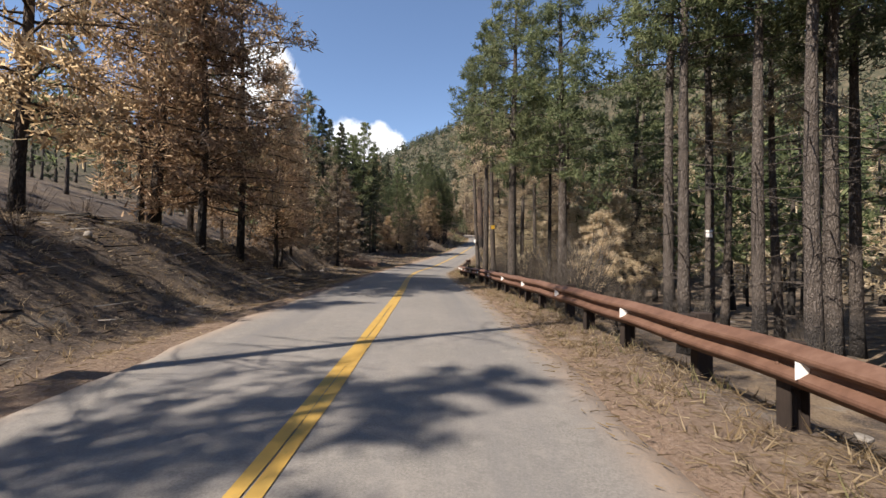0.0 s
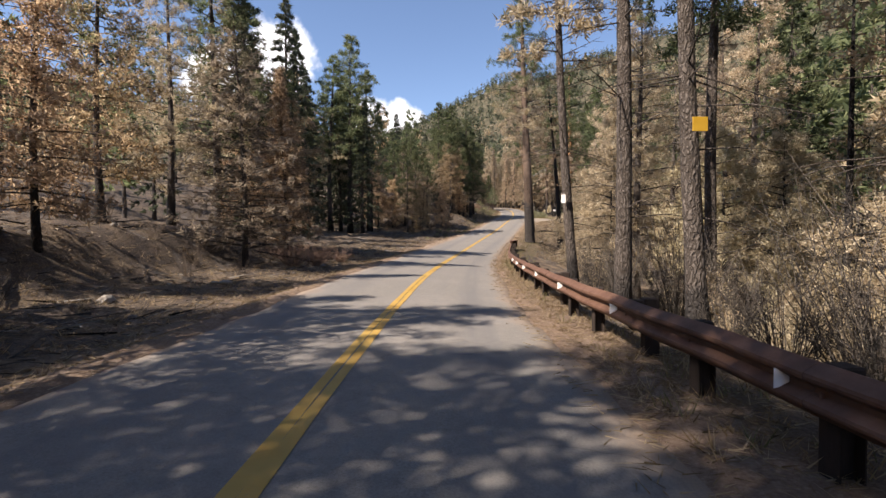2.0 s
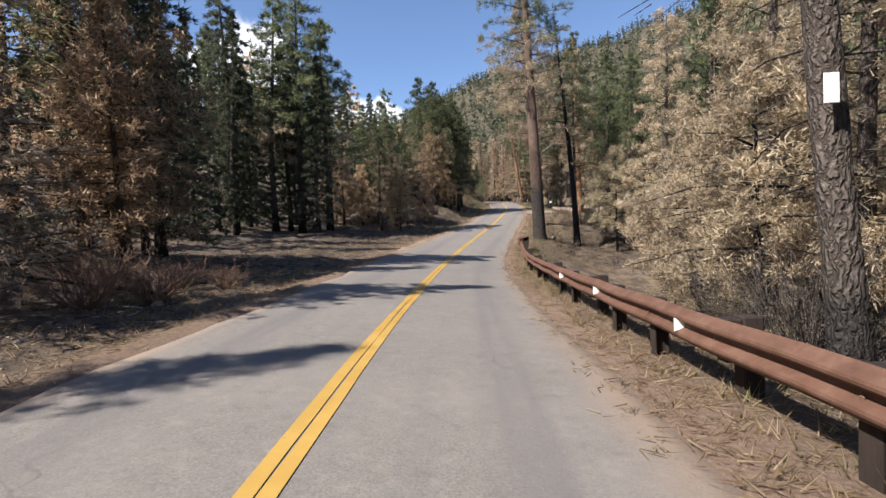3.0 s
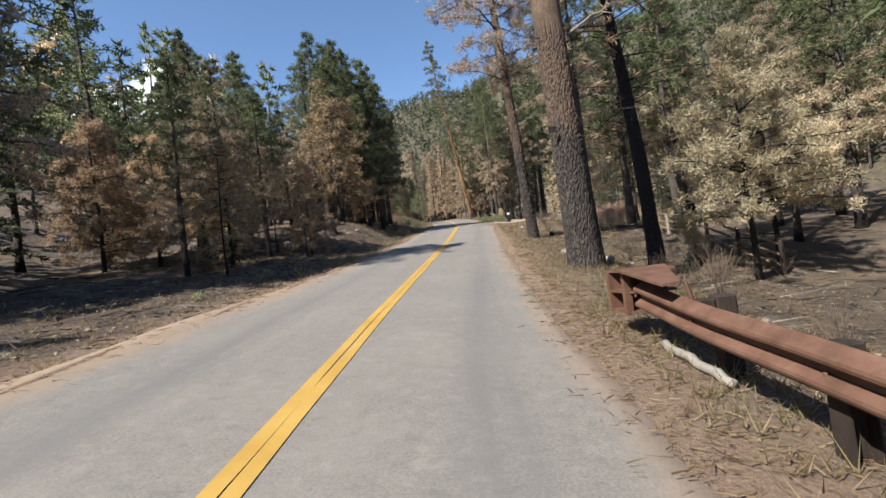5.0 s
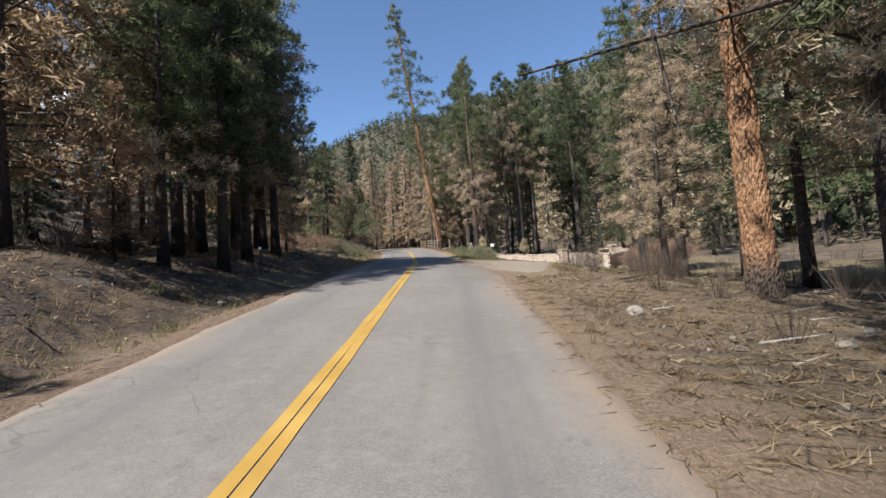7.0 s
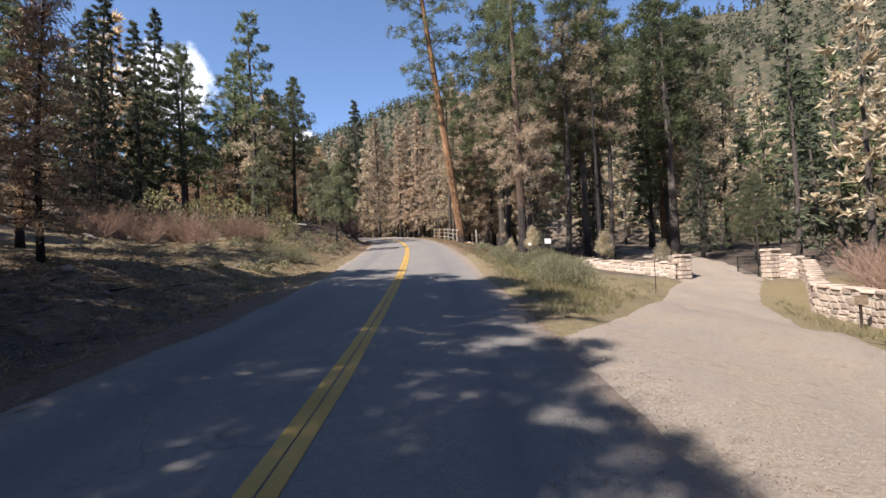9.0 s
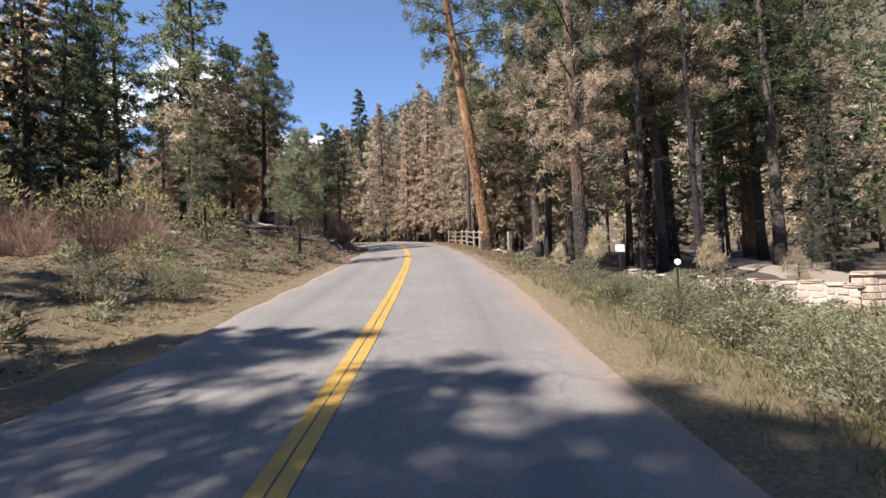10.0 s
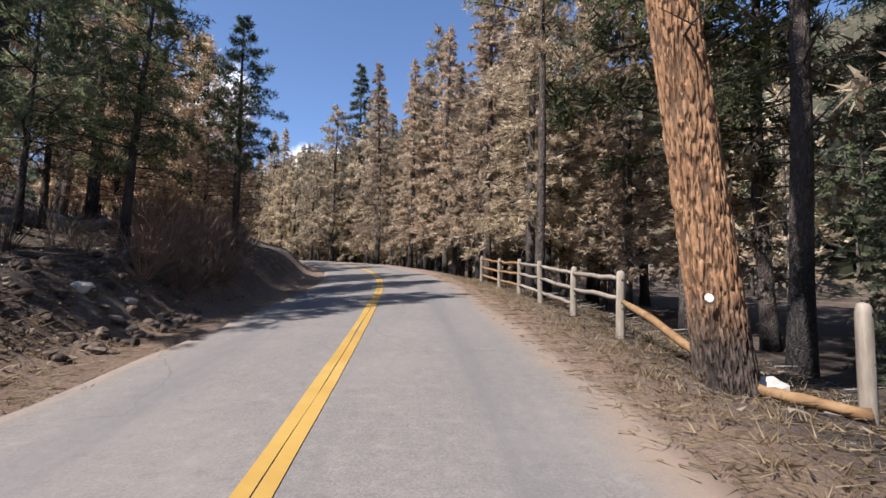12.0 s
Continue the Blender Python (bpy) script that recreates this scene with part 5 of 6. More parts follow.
# ---- markers nailed to trunks ----
def marker(x, y, z, w, h, mat, label, turn=0.0, round_=False):
    bm = bmesh.new()
    if round_:
        bmesh.ops.create_cone(bm, cap_ends=True, segments=20, radius1=w / 2, radius2=w / 2 * 0.92, depth=0.02, matrix=pose(0, 0, 0, 90, 0, 0))
    else:
        bmesh.ops.create_cube(bm, size=1, matrix=Matrix.Diagonal((w, 0.012, h, 1)))
        bmesh.ops.bevel(bm, geom=bm.edges[:], offset=0.004, segments=1, affect="EDGES")
    me = bpy.data.meshes.new("trail_marker")
    bm.to_mesh(me)
    bm.free()
    me.materials.append(mat)
    tagged_at(new("trail_marker", me), pose(x, y, z, 0, 0, turn), label, "marker", "markers on the trunks")


marker(0.80, 35.78, 3.02, 0.13, 0.26, WHITE, "white plastic marker nailed to a pine trunk")
marker(9.95, 19.44, 2.65, 0.26, 0.30, WHITE, "white square marker nailed to a pine trunk")
marker(1.74, 28.8, 3.55, 0.24, 0.22, YELLOW, "yellow square tag nailed to a pine trunk", 8)
marker(7.22, 123.60, 8.70, 0.085, 0.085, WHITE, "small round white reflector on orange bark", 0, True)
marker(1.78, 64.33, 4.95, 0.2, 0.16, CHAR, "dark weathered box nailed to the old pine")


# ---- guard rail ----
def rail_spot(y):
    """Centre of the rail's face at a station: place, direction along, direction to the road."""
    i = int(np.argmin(np.abs(ROAD[:, 1] - y)))
    f = (y - ROAD[i, 1]) / max(1e-6, ROAD_DIR[i, 1])
    o = float(np.interp(y, [-30, 4, 11, 30, 55, 60], [3.75, 3.65, 3.42, 3.2, 3.32, 3.2]))
    n = np.array([ROAD_DIR[i, 1], -ROAD_DIR[i, 0]])
    p = ROAD[i, :2] + ROAD_DIR[i] * f + n * o
    z = float(np.interp(y, ROAD[:420, 1], ROAD[:420, 2])) - 3.2 * math.tan(radians(ROAD[i, 3])) - 0.03
    return p, z, ROAD_DIR[i], n


def build_rail():
    root = thing("guard_rail", Matrix.Identity(4), "long rust-brown steel guard rail on dark posts beside the road", "guard rail")
    face = [(0.015, 0.372), (0.0, 0.385), (-0.075, 0.437), (-0.08, 0.455), (-0.075, 0.475), (-0.005, 0.52), (-0.005, 0.552), (-0.075, 0.597), (-0.08, 0.617), (-0.075, 0.637), (0.0, 0.687), (0.015, 0.70)]
    back = [(d + 0.007, h) for d, h in face[::-1]]
    prof = face + back
    rng = np.random.RandomState(3)

    def section(y0, y1, lap):
        ys = np.linspace(y0, y1 + 0.12, 9)
        rows = []
        for k, y in enumerate(ys):
            p, z, d, n = rail_spot(y)
            bow = 0.006 * math.sin(k * 1.3 + y0)
            rows.append([(p[0] + n[0] * (q + lap + bow), p[1] + n[1] * (q + lap + bow), z + h + bow) for q, h in prof])
        m, c = len(rows), len(prof)
        v = np.array(rows).reshape(-1, 3)
        f = [[i * c + j, i * c + (j + 1) % c, (i + 1) * c + (j + 1) % c, (i + 1) * c + j] for i in range(m - 1) for j in range(c)]
        f += [list(range(c))[::-1], [(m - 1) * c + j for j in range(c)]]
        return mesh_of("rail_section", v, f, RUST, False)

    ends = np.arange(58.2, -20, -3.81)
    for k in range(len(ends) - 1):
        piece("rail_section", section(ends[k + 1], ends[k], 0.004 * (k % 2)), root)
    # posts: a steel H with a block behind the rail
    h = Heap()
    for b in (box(-0.075, 0.075, 0.0, 0.011, -0.6, 0.66), box(-0.075, 0.075, 0.14, 0.151, -0.6, 0.66), box(-0.004, 0.004, 0.011, 0.14, -0.6, 0.66)):
        h.add(*b)
    post_me = h.mesh("post", POSTWOOD)
    block_me = bevelled("block", (0.15, 0.14, 0.36), POSTWOOD, 0.012, (0, 0.075, 0.535))
    post_me2 = bevelled("post", (0.16, 0.17, 1.34), POSTWOOD, 0.014, (0, 0.235, 0.065))
    bolt_me = bevelled("bolt", (0.035, 0.02, 0.035), RUST, 0.008)
    for k, y in enumerate(np.arange(57.2, -20, -1.45)):
        p, z, d, n = rail_spot(y)
        m = Matrix.Translation((p[0] + n[0] * 0.025, p[1] + n[1] * 0.025, z - 0.02)) @ Matrix(((d[0], n[0], 0, 0), (d[1], n[1], 0, 0), (0, 0, 1, 0), (0, 0, 0, 1))) @ pose(0, 0, 0, 0, rng.uniform(-1.2, 1.2), 0)
        steel = piece("post", post_me if k % 3 else post_me2, root, m)
        piece("block", block_me, steel)
        piece("bolt", bolt_me, steel, Matrix.Translation((0, -0.045, 0.536)))
    # reflectors in the rail's groove
    tri = Heap()
    tri.add([(-0.045, 0, -0.065), (0.05, 0, -0.03), (0.05, 0, 0.03), (-0.045, 0, 0.065), (-0.045, 0.008, -0.065), (0.05, 0.008, -0.03), (0.05, 0.008, 0.03), (-0.045, 0.008, 0.065)],
            [[0, 1, 2, 3], [7, 6, 5, 4], [0, 4, 5, 1], [1, 5, 6, 2], [2, 6, 7, 3], [3, 7, 4, 0]])
    refl = tri.mesh("reflector", WHITE)
    for y in np.arange(42.0, -8, -2.98):
        p, z, d, n = rail_spot(y)
        # turned to face oncoming traffic
        m = Matrix.Translation((p[0] - n[0] * 0.05, p[1] - n[1] * 0.05, z + 0.536)) @ pose(0, 0, 0, 0, 0, math.degrees(math.atan2(d[1], d[0])) - 90 - 8)
        piece("reflector", refl, root, m, "white reflector")
    # flared end piece with slots
    p, z, d, n = rail_spot(58.6)
    frame_m = Matrix(((-n[0], d[0], 0, p[0]), (-n[1], d[1], 0, p[1]), (0, 0, 1, z), (0, 0, 0, 1)))
    head = None
    sheets = [box(-0.42, -0.36, -0.02, 0.40, 0.30, 0.80), box(-0.355, 0.10, 0.34, 0.40, 0.30, 0.80), box(0.02, 0.10, -0.05, 0.02, 0.30, 0.80)]
    for k, part_ in enumerate(sheets):
        sheet = Heap()
        sheet.add(*part_)
        ob = piece("end_plate", sheet.mesh("end_plate", RUST), head or root, None if head else frame_m @ pose(0, 0, 0, 0, 0, -8), "flared rusty end plate" if k == 0 else "")
        head = head or ob
    for zz in (0.30, 0.53, 0.77):
        w = 0.03
        fin = Heap()
        fin.add([(-0.40, -0.26, zz), (0.05, -0.06, zz), (0.10, 0.40, zz), (-0.42, 0.40, zz), (-0.40, -0.26, zz + w), (0.05, -0.06, zz + w), (0.10, 0.40, zz + w), (-0.42, 0.40, zz + w)],
                [[3, 2, 1, 0], [4, 5, 6, 7], [0, 1, 5, 4], [1, 2, 6, 5], [2, 3, 7, 6], [3, 0, 4, 7]])
        piece("end_fin", fin.mesh("end_fin", RUST), head)
    for k in range(4):
        piece("bolt", bolt_me, head, pose(0.06, -0.22 - 0.13 * k, 0.52 + 0.06 * (k % 2)))
    hood = Heap()
    hood.add([(-0.02, -1.25, 0.71), (0.14, -1.25, 0.70), (0.16, -0.02, 0.80), (-0.40, -0.05, 0.80), (-0.02, -1.25, 0.735), (0.14, -1.25, 0.725), (0.16, -0.02, 0.825), (-0.40, -0.05, 0.825)],
             [[3, 2, 1, 0], [4, 5, 6, 7], [0, 1, 5, 4], [1, 2, 6, 5], [2, 3, 7, 6], [3, 0, 4, 7]])
    piece("top_plate", hood.mesh("top_plate", RUST), root, frame_m, "rusty sloping top plate")
    for t in (-1.25, -0.75, -0.3):
        st = Heap()
        st.add(*tube(np.array([(-0.09, t, 0.36), (-0.11, t, 0.54), (-0.07, t, 0.72)]), [0.02, 0.022, 0.02], 6))
        piece("strap", st.mesh("strap", RUST), root, frame_m)
    ln = Heap()
    pts = []
    for y in np.linspace(56.9, 58.1, 12):
        q, zz, _, nn = rail_spot(y)
        s = q + nn * 0.10
        pts.append((s[0], s[1], float(land(s[0], s[1])[0]) + 0.045))
    ln.add(*tube(np.array(pts), np.full(12, 0.045), 8))
    tagged(new("anchor_strut", ln.mesh("anchor_strut", GREYWOOD, True)), "pale galvanised strut lying under the guard rail", "strut")


build_rail()


# ---- stone walls, pillars, gate ----
def stone_kind(seed):
    rng = np.random.RandomState(seed)
    bm = bmesh.new()
    bmesh.ops.create_cube(bm, size=1)
    bmesh.ops.bevel(bm, geom=bm.edges[:], offset=0.14, segments=1, affect="EDGES")
    for v in bm.verts:
        v.co += Vector(rng.uniform(-0.075, 0.075, 3))
    me = bpy.data.meshes.new("stone")
    bm.to_mesh(me)
    bm.free()
    me.materials.append(STONE)
    return me


STONES = [stone_kind(70 + i) for i in range(7)]


def stone_wall(name, pts, heights, thick, label, seed):
    """A coursed rubble wall along a line: a mortar core, each stone a part, slabs on top."""
    rng = np.random.RandomState(seed)
    pts = np.array(pts, float)
    root = thing(name, Matrix.Identity(4), label, "wall", kind="structure")
    s = np.concatenate(([0], np.cumsum(np.hypot(*np.diff(pts, axis=0).T))))
    at = lambda q: np.array([np.interp(q, s, pts[:, 0]), np.interp(q, s, pts[:, 1])])
    tall = lambda q: float(np.interp(q, s, heights))
    n = int(s[-1] / 0.4) + 2
    qs = np.linspace(0, s[-1], n)
    core = []
    for q in qs:
        a, b = at(max(0, q - 0.1)), at(min(s[-1], q + 0.1))
        d = (b - a) / np.linalg.norm(b - a)
        nn = np.array([d[1], -d[0]]) * (thick / 2 - 0.012)
        g = ground(*at(q))
        core.append([(*(at(q) + nn), g - 0.3), (*(at(q) + nn), g + tall(q) - 0.05), (*(at(q) - nn), g + tall(q) - 0.05), (*(at(q) - nn), g - 0.3)])
    v = np.array(core).reshape(-1, 3)
    f = [[i * 4 + j, i * 4 + (j + 1) % 4, i * 4 + 4 + (j + 1) % 4, i * 4 + 4 + j] for i in range(n - 1) for j in range(4)] + [[0, 1, 2, 3], [(n - 1) * 4 + k for k in (3, 2, 1, 0)]]
    piece("mortar", mesh_of("mortar", v, f, MORTAR), root)
    for side in (1, -1):
        z, course = 0.0, 0
        while z < max(heights) - 0.12:
            ch = rng.uniform(0.15, 0.25)
            q = rng.uniform(-0.2, 0.0)
            while q < s[-1]:
                w = rng.uniform(0.18, 0.48)
                mid = min(max(q + w / 2, 0.08), s[-1] - 0.08)
                if z + ch * 0.6 < tall(mid) - 0.06:
                    a, b = at(max(0, mid - 0.1)), at(min(s[-1], mid + 0.1))
                    d = (b - a) / np.linalg.norm(b - a)
                    nn = np.array([d[1], -d[0]]) * side
                    c = at(mid) + nn * (thick / 2 - 0.05)
                    m = Matrix.Translation((c[0], c[1], ground(*at(mid)) + z + ch / 2)) @ pose(0, 0, 0, 0, rng.uniform(-7, 7), math.degrees(math.atan2(d[1], d[0])))
                    piece("stone", STONES[rng.randint(7)], root, m @ Matrix.Diagonal((w - 0.035, 0.125 + rng.uniform(-0.015, 0.025), ch * rng.uniform(0.8, 0.95), 1)))
                q += w
            z += ch
    q = 0.0
    while q < s[-1] - 0.1:
        w = rng.uniform(0.45, 0.8)
        mid = min(q + w / 2, s[-1] - 0.1)
        a, b = at(max(0, mid - 0.1)), at(min(s[-1], mid + 0.1))
        d = (b - a) / np.linalg.norm(b - a)
        m = Matrix.Translation((*at(mid), ground(*at(mid)) + tall(mid) - 0.02)) @ pose(0, 0, 0, 0, rng.uniform(-2, 2), math.degrees(math.atan2(d[1], d[0])))
        piece("coping_stone", STONES[rng.randint(7)], root, m @ Matrix.Diagonal((w - 0.02, thick + 0.07, 0.10, 1)))
        q += w
    return root


stone_wall("wall_west", [(12.78, 119.9), (14.2, 117.6), (15.8, 115.5), (17.2, 114.1)], [0.46, 0.55, 0.68, 0.8], 0.42, "low pinkish sandstone wall with pale slab coping", 81)
stone_wall("wall_east", [(22.55, 113.7), (23.4, 113.2), (22.6, 111.9), (19.6, 108.6), (16.3, 105.0), (15.5, 102.4), (14.2, 99.5), (12.7, 96.9), (11.7, 94.8)], [1.25, 1.12, 1.08, 1.02, 1.0, 0.98, 0.96, 0.95, 0.95], 0.45, "curving pinkish sandstone wall with pale slab coping", 82)


def pillar(x, y, h, seed):
    rng = np.random.RandomState(seed)
    root = thing("gate_pillar", pose(x, y, ground(x, y), 0, 0, 4), "square pinkish sandstone gate pillar with flat cap", "pillar", "gate pillars")
    piece("mortar", bevelled("mortar", (0.54, 0.54, h + 0.3), MORTAR, 0.01, (0, 0, h / 2 - 0.15)), root)
    z = 0
    while z < h - 0.1:
        ch = min(rng.uniform(0.16, 0.25), h - z)
        for k in range(4):
            w = rng.uniform(0.24, 0.36)
            for x0, ww in ((-0.3 + w / 2, w), (w / 2, 0.6 - w)):
                m = pose(0, 0, z + ch / 2, 0, 0, 90 * k) @ Matrix.Translation((x0, -0.26, 0))
                piece("stone", STONES[rng.randint(7)], root, m @ Matrix.Diagonal((ww - 0.02, 0.12, ch - 0.02, 1)))
        z += ch
    piece("cap", STONES[2], root, Matrix.Translation((0, 0, h + 0.04)) @ Matrix.Diagonal((0.74, 0.74, 0.12, 1)), "pale flat cap stone")


pillar(17.5, 114.0, 1.15, 91)
pillar(22.2, 113.8, 1.4, 92)


def gate_leaf(x, y, turn):
    root = thing("gate_leaf", pose(x, y, ground(x, y) + 0.05, 0, 0, turn), "black iron gate leaf with upright bars, standing open", "gate", "gate leaves")
    for n, b in (("top_bar", (0, 2.0, -0.02, 0.02, 1.02, 1.06)), ("bottom_bar", (0, 2.0, -0.02, 0.02, 0.1, 0.14)), ("stile", (0, 0.05, -0.025, 0.025, -0.02, 1.15)), ("stile", (1.96, 2.01, -0.025, 0.025, 0.0, 1.1))):
        h = Heap()
        h.add(*box(*b))
        piece(n, h.mesh(n, BLACKIRON), root)
    bar = Heap()
    bar.add(*tube(np.array([(0, 0, 0.12), (0, 0, 1.04)]), [0.011, 0.011], 6))
    bm_ = bar.mesh("bar", BLACKIRON)
    for k in range(1, 15):
        piece("bar", bm_, root, Matrix.Translation((0.05 + k * 0.128, 0, 0)))


gate_leaf(17.95, 114.25, 62)
gate_leaf(21.9, 114.25, 80)


# ---- posts, sign ----
def thin_post(x, y, h, label, top):
    root = thing("marker_post", pose(x, y, ground(x, y)), label, "post")
    st = Heap()
    st.add(*tube(np.array([(0, 0, -0.3), (0, 0, h)]), [0.014, 0.014], 7))
    piece("stem", st.mesh("stem", BLACKIRON), root)
    if top == "disc":
        bm = bmesh.new()
        bmesh.ops.create_cone(bm, cap_ends=True, segments=18, radius1=0.05, radius2=0.045, depth=0.02, matrix=pose(0, -0.02, h - 0.03, 90, 0, 0))
        me = bpy.data.meshes.new("reflector")
        bm.to_mesh(me)
        bm.free()
        me.materials.append(WHITE)
        piece("reflector", me, root, None, "round white reflector")
    else:
        a = np.linspace(0, math.pi, 9)
        hk = Heap()
        hk.add(*tube(np.stack([0.12 - 0.12 * np.cos(a), 0 * a, h + 0.09 * np.sin(a)], 1), np.full(9, 0.013), 6))
        piece("hook", hk.mesh("hook", BLACKIRON), root, None, "curved black hook")


thin_post(7.67, 107.5, 1.02, "thin dark stake with a round white reflector", "disc")
thin_post(12.5, 107.9, 1.15, "slender black iron post with a curved hook", "hook")
thin_post(-3.1, 88.6, 0.9, "thin dark stake with a small white reflector", "disc")


def small_sign(x, y):
    root = thing("small_sign", pose(x, y, ground(x, y), 0, 0, 6), "blank white board on a dark wooden stake", "sign")
    top = 7.66 - ground(x, y)
    piece("board", bevelled("board", (0.40, 0.03, 0.30), WHITE, 0.008, (0, -0.05, top - 0.15)), root)
    piece("stake", bevelled("stake", (0.08, 0.06, top + 0.3), POSTWOOD, 0.008, (0, 0, top / 2 - 0.2)), root)


small_sign(12.24, 119.35)


def notice(x, y, z):
    root = thing("small_sign", pose(x, y, z, 0, 0, -12), "small brown board on a stake before the wall", "sign")
    piece("board", bevelled("board", (0.32, 0.03, 0.24), LOGWOOD, 0.008, (0, -0.04, 0.62)), root)
    piece("stake", bevelled("stake", (0.05, 0.05, 0.9), POSTWOOD, 0.006, (0, 0, 0.25)), root)


notice(14.75, 102.3, ground(14.75, 102.3) + 0.08)


# ---- wooden fences ----
def round_post(h, r, seed, mat):
    rng = np.random.RandomState(seed)
    z = np.array([-0.5, 0, h * 0.5, h - 0.1, h - 0.04, h - 0.01, h])
    v, f = tube(np.stack([0 * z, 0 * z, z], 1), r * np.array([1.02, 1.03, 1.0, 0.98, 0.9, 0.65, 0.2]), 12)
    return mesh_of("fence_post", v + rng.normal(0, 0.004, v.shape), f, mat, True)


def rail_between(a, b, r, seed, mat):
    rng = np.random.RandomState(seed)
    s = np.linspace(0, 1, 7)
    p = np.array(a) + np.outer(s, np.array(b) - np.array(a)) + rng.normal(0, 0.012, (7, 3))
    v, f = tube(p, r * np.array([0.7, 1, 1.03, 1, 1.02, 1, 0.7]), 8)
    return mesh_of("fence_rail", v, f, mat, True)


FENCE = [(7.55, 126.45), (7.55, 128.75), (7.4, 130.85), (7.3, 133.0), (7.1, 135.4), (6.75, 137.6)]
END_FENCE = thing("wooden_fence", Matrix.Identity(4), "weathered post and rail wooden fence at the bend", "fence")
for k, (x, y) in enumerate(FENCE):
    g = ground(x, y)
    p = piece("fence_post", round_post(1.05, 0.068, 100 + k, FENCEWOOD), END_FENCE, pose(x, y, g, random.uniform(-1.5, 1.5), random.uniform(-1.5, 1.5), 0))
    # solid dark plugs stand for the shade inside the bolt holes
    for hz in (0.9, 0.45):
        hole = Heap()
        hole.add(*tube(np.array([(0, -0.071, hz), (0, -0.03, hz)]), [0.017, 0.017], 8))
        piece("hole_plug", hole.mesh("hole_plug", CHAR), p)
for k in range(len(FENCE) - 1):
    a, b = FENCE[k], FENCE[k + 1]
    for lvl, hh in enumerate((0.28, 0.6, 0.92)):
        if k == 0 and lvl == 0:
            continue
        piece("fence_rail", rail_between((*a, ground(*a) + hh), (*b, ground(*b) + hh), 0.042, 130 + k * 3 + lvl, FENCEWOOD if k < 3 else FENCEFRESH), END_FENCE)
a = (7.55, 126.3)
piece("fence_rail", rail_between((*a, ground(*a) + 0.58), (7.75, 124.1, ground(7.75, 124.1) + 0.12), 0.055, 160, FENCEFRESH), END_FENCE, None, "golden rail fallen from its post")
LONE = thing("fence_post", pose(8.52, 123.35, ground(8.52, 123.35), 1, -1, 20), "thick buff wooden fence post standing alone", "fence post")
piece("shaft", round_post(1.06, 0.068, 171, FENCEWOOD), LONE)
# no hole is cut: black plugs give the shaded depth
for hz in (0.95, 0.5):
    hole = Heap()
    hole.add(*tube(np.array([(0.01, -0.071, hz), (0.01, -0.03, hz)]), [0.02, 0.02], 8))
    piece("hole_plug", hole.mesh("hole_plug", CHAR), LONE)


def fallen(name, pts, r, mat, label, seed, category="log", taper=0.6):
    """A log or rail lying on the ground along some points."""
    rng = np.random.RandomState(seed)
    pts = np.array(pts, float)
    s = np.linspace(0, 1, 10)
    q = np.stack([np.interp(s, np.linspace(0, 1, len(pts)), pts[:, i]) for i in range(2)], 1)
    z = land(q[:, 0], q[:, 1]) + r * 0.75
    z = np.maximum(z, np.linspace(z[0], z[-1], 10))
    v, f = tube(np.column_stack((q, z)), r * (1 - (1 - taper) * s) * rng.uniform(0.93, 1.07, 10), 9)
    v = v + rng.normal(0, r * 0.09, v.shape)
    tagged(new(name, mesh_of(name, v, f, mat, True)), label, category, "fallen wood")


fallen("fence_rail", [(7.75, 123.75), (8.45, 123.25)], 0.06, FENCEFRESH, "golden fence rail lying in the litter", 180, "rail", 0.95)
fallen("fallen_log", [(8.6, 120.6), (10.2, 120.3), (12.4, 121.4)], 0.10, LOGWOOD, "pale barkless log lying on charred ground", 181)
fallen("fallen_log", [(8.0, 122.2), (9.6, 121.6)], 0.07, LOGWOOD, "short pale log lying by the pine", 182)
# the black tapered piece stands for a dark shape at the second pine's foot
fallen("fallen_log", [(4.5, 74.6), (6.4, 75.0)], 0.10, CHAR, "black log-shaped piece on the verge", 183)
fallen("fallen_log", [(9.5, 80.0), (13.5, 78.6)], 0.11, CHAR, "charred log lying on the flat", 184)
for k, (p, r) in enumerate((([(-3.7, 128.4), (-4.5, 133.3)], 0.16), ([(-5.0, 129.6), (-6.6, 135.0)], 0.17), ([(-3.2, 129.2), (-3.9, 131.2)], 0.13), ([(-0.9, 127.6), (-1.7, 129.4)], 0.05), ([(-4.6, 123.5), (-6.8, 126.2)], 0.09), ([(-3.6, 126.8), (-6.6, 128.4)], 0.08), ([(-4.2, 130.4), (-7.2, 131.0)], 0.10), ([(-5.2, 119.5), (-8.0, 121.6)], 0.08), ([(-3.5, 131.8), (-5.6, 134.6)], 0.07), ([(-7.4, 108.6), (-9.6, 111.5)], 0.08))):
    fallen("fallen_log", p, r, GREYWOOD, "silvery dead log lying on the burnt bank", 190 + k)
for k, (p, r) in enumerate((([(-10.4, 21.0), (-13.6, 22.8)], 0.07), ([(-9.6, 27.5), (-12.4, 30.8)], 0.06), ([(-10.0, 12.0), (-13.8, 13.0)], 0.07), ([(-8.8, 41.0), (-11.2, 40.2)], 0.05), ([(-9.4, 79.5), (-11.5, 81.0)], 0.08), ([(-6.8, 87.0), (-9.2, 86.0)], 0.10))):
    fallen("fallen_log", p, r, CHAR, "charred thin log on the burnt slope", 200 + k)

